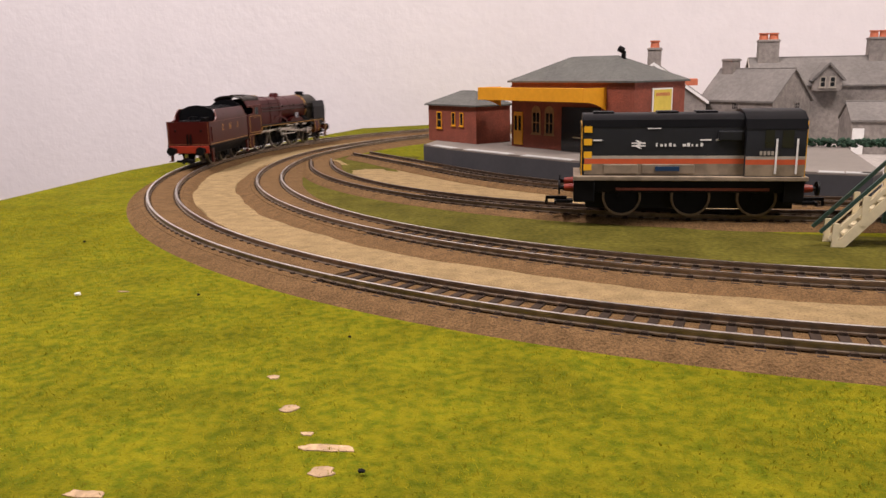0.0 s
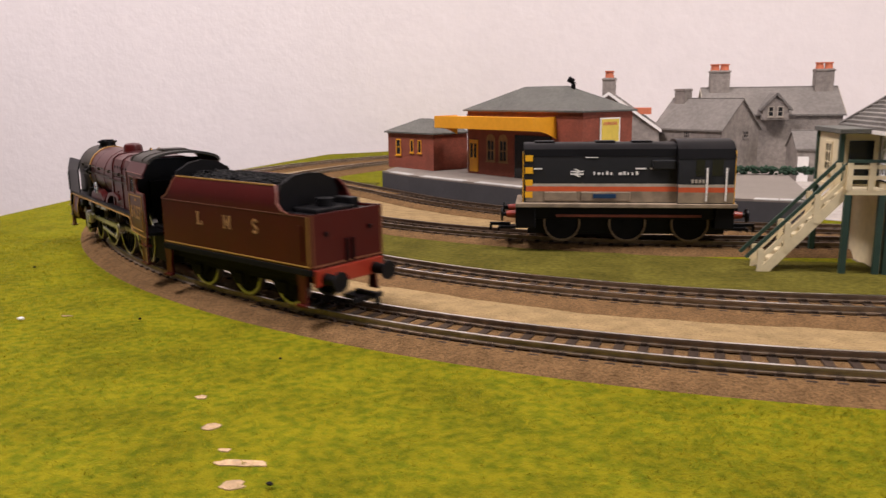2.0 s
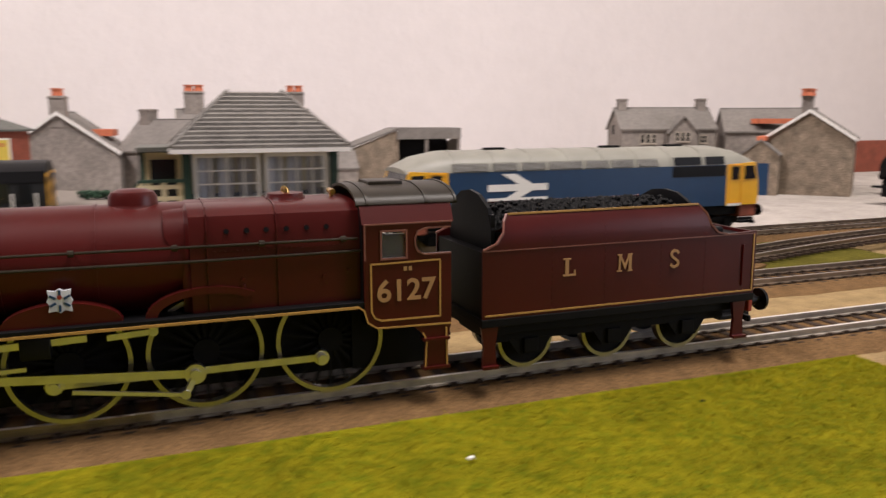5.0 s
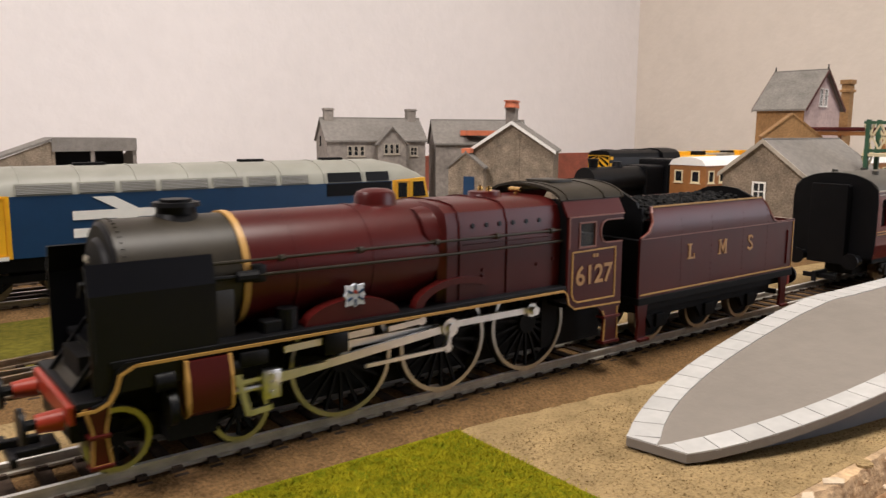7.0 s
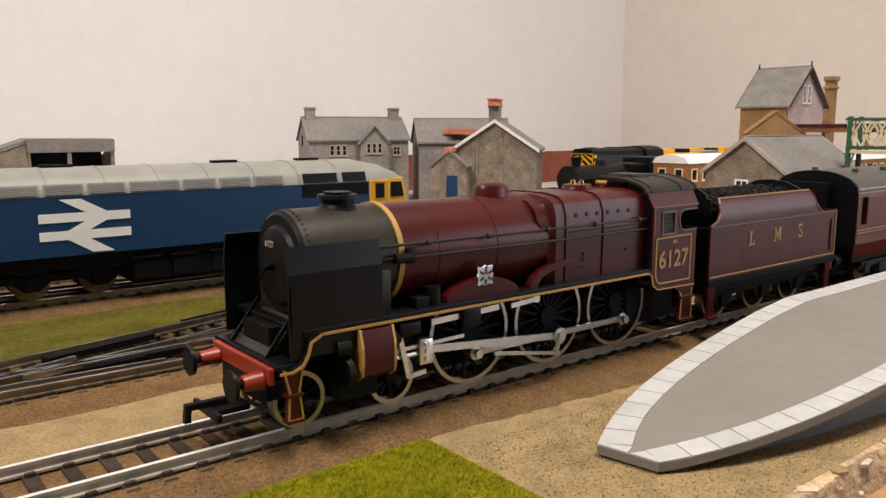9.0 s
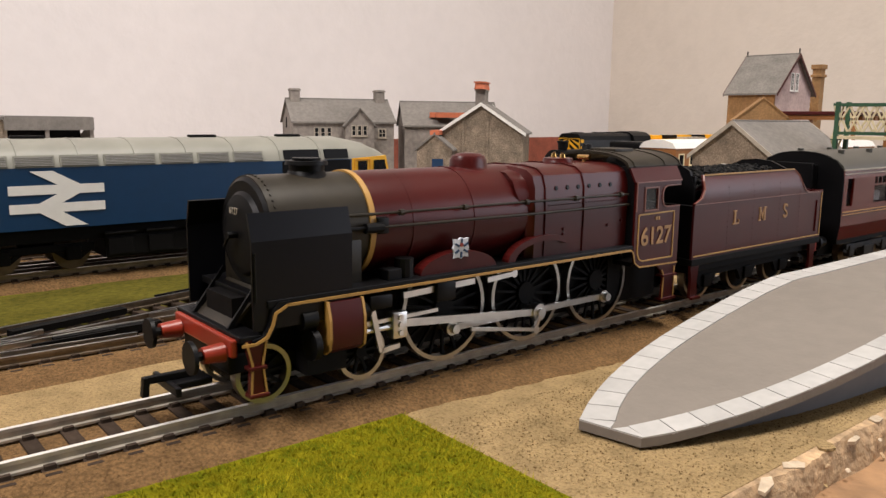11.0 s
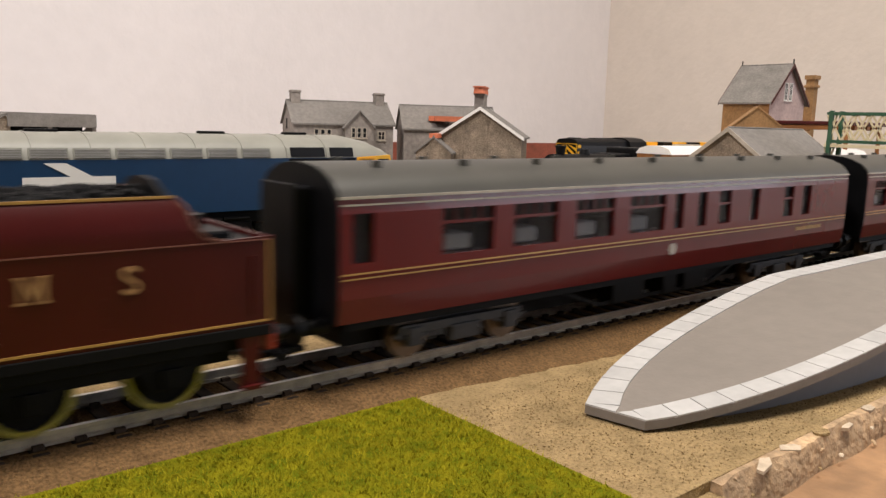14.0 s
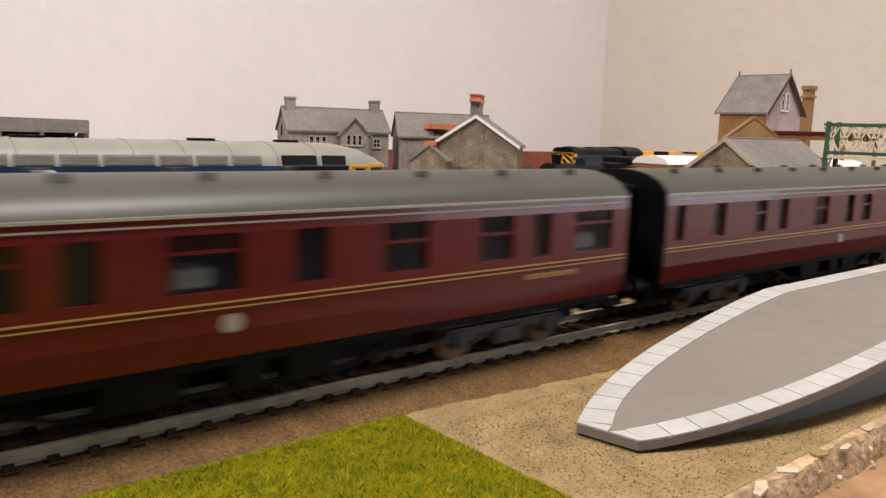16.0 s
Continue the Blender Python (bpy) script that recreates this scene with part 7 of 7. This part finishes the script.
        tagged(part("plaster_flake", bm, (CREAMPLASTER, CREAMPLASTER, SAND)[i % 3]), "pale broken flake of plaster on the board edge", "plaster", "plaster edge")
    for i in range(30):
        bm = B()
        size = rnd.choice((0.3, 0.4, 0.5, 0.6, 0.8))
        k = rnd.random()
        at = Vector((196 + i * 5.4 + rnd.uniform(-4, 4), -80.2 - 4.6 * k, 3.2 - 6.6 * k * k))
        bmesh.ops.create_icosphere(bm, subdivisions=2 if size > 1.8 else 1, radius=size)
        sx, sy, sz = rnd.uniform(0.9, 2.2), rnd.uniform(0.6, 1.1), rnd.uniform(0.35, 0.6)
        turn = Matrix.Rotation(rnd.uniform(-0.5, 0.5), 3, "Z") @ Matrix.Rotation(rnd.uniform(0.2, 1.0), 3, "X")
        for v_ in bm.verts:
            q = rnd.uniform(0.78, 1.15)
            v_.co = turn @ Vector((v_.co.x * sx * q, v_.co.y * sy * q, v_.co.z * sz * q)) + at
        tagged(part("plaster_chunk", bm, (PLASTER, SAND, PLASTER, CREAMPLASTER)[i % 4]), "broken flake of pale plaster on the board edge", "plaster", "plaster edge")
    bm = loft(B(), [[(190 + 2.5 * n, -78.5, -14), (190 + 2.5 * n, -79.0, 3.6), (190 + 2.5 * n, -81.4 + 0.9 * math.sin(n * 0.37) + rnd.uniform(-0.4, 0.4), 3.5 + rnd.uniform(-0.2, 0.1)), (190 + 2.5 * n, -82.6 + 0.7 * math.sin(n * 0.37 + 0.4) + rnd.uniform(-0.3, 0.3), 1.4 + rnd.uniform(-0.4, 0.4)), (190 + 2.5 * n, -83.4 + 0.5 * math.sin(n * 0.5), -4.1), (190 + 2.5 * n, -83.4, -14)] for n in range(120)])
    tagged(part("plaster_bank", bm, PLASTER, smooth=True), "crumbling plaster bank along the board edge", "plaster", kind="structure")


station()
platform_station()
signal_box()
houses()
ramp_platform()
blue_diesel()
shunter("grey model shunter with orange and pale bands on the siding", pose(-0.1205, Y_08, Z_RAIL), SHUNT)
far_stock()
scatter()

LOCO, LOCO_WHEELS, RODS = steam_locomotive()
TENDER, TENDER_WHEELS = tender()
W1 = [(3.3, 9, "n"), (29, 46, "w"), (53, 70, "w"), (77.5, 94.5, "w"), (102, 120, "w"), (125, 130, "n"), (138, 143.5, "n"), (151, 158.5, "m"), (171.5, 177.5, "n"), (195.5, 203, "m"), (210, 217, "n")]
W2 = [(8, 21.5, "w"), (29.5, 42.5, "w"), (52, 65.5, "w"), (74, 88, "w"), (94.5, 101, "n"), (112.5, 127.5, "w"), (139, 147, "n"), (161.5, 174, "m"), (190.5, 202, "m"), (209.5, 216, "n"), (226, 242, "w")]
W3 = [(5, 10, "n"), (27, 34.5, "n"), (54, 62, "m"), (71, 78, "n"), (100, 112, "m"), (128, 135.5, "n"), (143.5, 153, "m"), (170, 186, "w"), (195, 211, "w"), (222, 238, "w")]
COACHES = [coach("crimson and black brake coach with wide and narrow windows", W1), coach("crimson coach with paired wide windows", W2), coach("crimson coach with narrow door windows", W3)]

# where the tender's rear stands along the outer line, second by second (metres)
TRAIN = [(0, -0.652), (0.5, -0.527), (1.0, -0.427), (1.5, -0.330), (2.0, -0.236), (2.5, -0.153), (3.0, -0.094), (3.5, -0.037), (4.0, 0.0215), (4.2, 0.0435), (5.0, 0.132), (5.8, 0.214), (6.5, 0.283),
         (7.0, 0.3284), (7.5, 0.3525), (8.0, 0.3588), (8.5, 0.3612), (9.0, 0.3768), (9.5, 0.3785), (10.6, 0.3782), (11.0, 0.375), (11.5, 0.367), (12.0, 0.3435), (12.5, 0.3136), (13.0, 0.269), (13.5, 0.209), (14.0, 0.135), (14.5, 0.045),
         (15.0, -0.056), (15.5, -0.162), (16.0, -0.280)]


def glide(rows, t):
    """A smooth value between the rows."""
    for i in range(len(rows) - 1):
        if t <= rows[i + 1][0] + 1e-9:
            break
    (t0, a), (t1, b) = rows[i], rows[i + 1]
    def slope(j):
        if j <= 0 or j >= len(rows) - 1:
            k = min(max(j, 0), len(rows) - 2)
            return (rows[k + 1][1] - rows[k][1]) / (rows[k + 1][0] - rows[k][0])
        return (rows[j + 1][1] - rows[j - 1][1]) / (rows[j + 1][0] - rows[j - 1][0])
    h = t1 - t0
    k = (t - t0) / h
    return (2 * k**3 - 3 * k**2 + 1) * a + (k**3 - 2 * k**2 + k) * h * slope(i) + (3 * k**2 - 2 * k**3) * b + (k**3 - k**2) * h * slope(i + 1)


def motions():
    steps = [i / 10 for i in range(161)]
    fine = [i / 30 for i in range(481)]
    walk(LOCO, [(t, rail_pose(glide(TRAIN, t) - 0.1532, 0.035)) for t in steps])
    walk(TENDER, [(t, rail_pose(glide(TRAIN, t) - 0.0430, 0.026)) for t in steps])
    lead = [(t, 0.3945 if t < 10.7 else glide(TRAIN, t) + 0.0175) for t in steps]
    for k, c in enumerate(COACHES):
        walk(c, [(t, rail_pose(s + 0.1245 + k * 0.2690, 0.082)) for t, s in lead])
    s0 = glide(TRAIN, 0)
    # wheels roll; the rods follow the cranks
    for w, x, r in LOCO_WHEELS + TENDER_WHEELS:
        walk(w, [(t, Matrix.Translation((x / 1000, 0, r / 1000)) @ Matrix.Rotation((glide(TRAIN, t) - s0) / (r / 1000) + 0.3, 4, "Y")) for t in fine])
    for side, lag in ((-1, 0.0), (1, -math.pi / 2)):
        rows_c, rows_k, rows_x = [], [], []
        for t in fine:
            a = (glide(TRAIN, t) - s0) / 0.0134 + 0.3 + lag
            px, pz = 0.0046 * math.cos(a), -0.0046 * math.sin(a)
            rows_c.append((t, pose(px, side * 0.0118, 0.0134 + pz)))
            cx = 0.0008 + px - math.sqrt(0.049**2 - pz**2)
            tilt = math.degrees(math.asin(pz / 0.049))
            rows_k.append((t, pose(cx, side * 0.0136, 0.0134, 0, -tilt, 0)))
            rows_x.append((t, pose(cx, side * 0.0156, 0.0134)))
        walk(RODS["couple", side], rows_c)
        walk(RODS["connect", side], rows_k)
        walk(RODS["cross", side], rows_x)


motions()
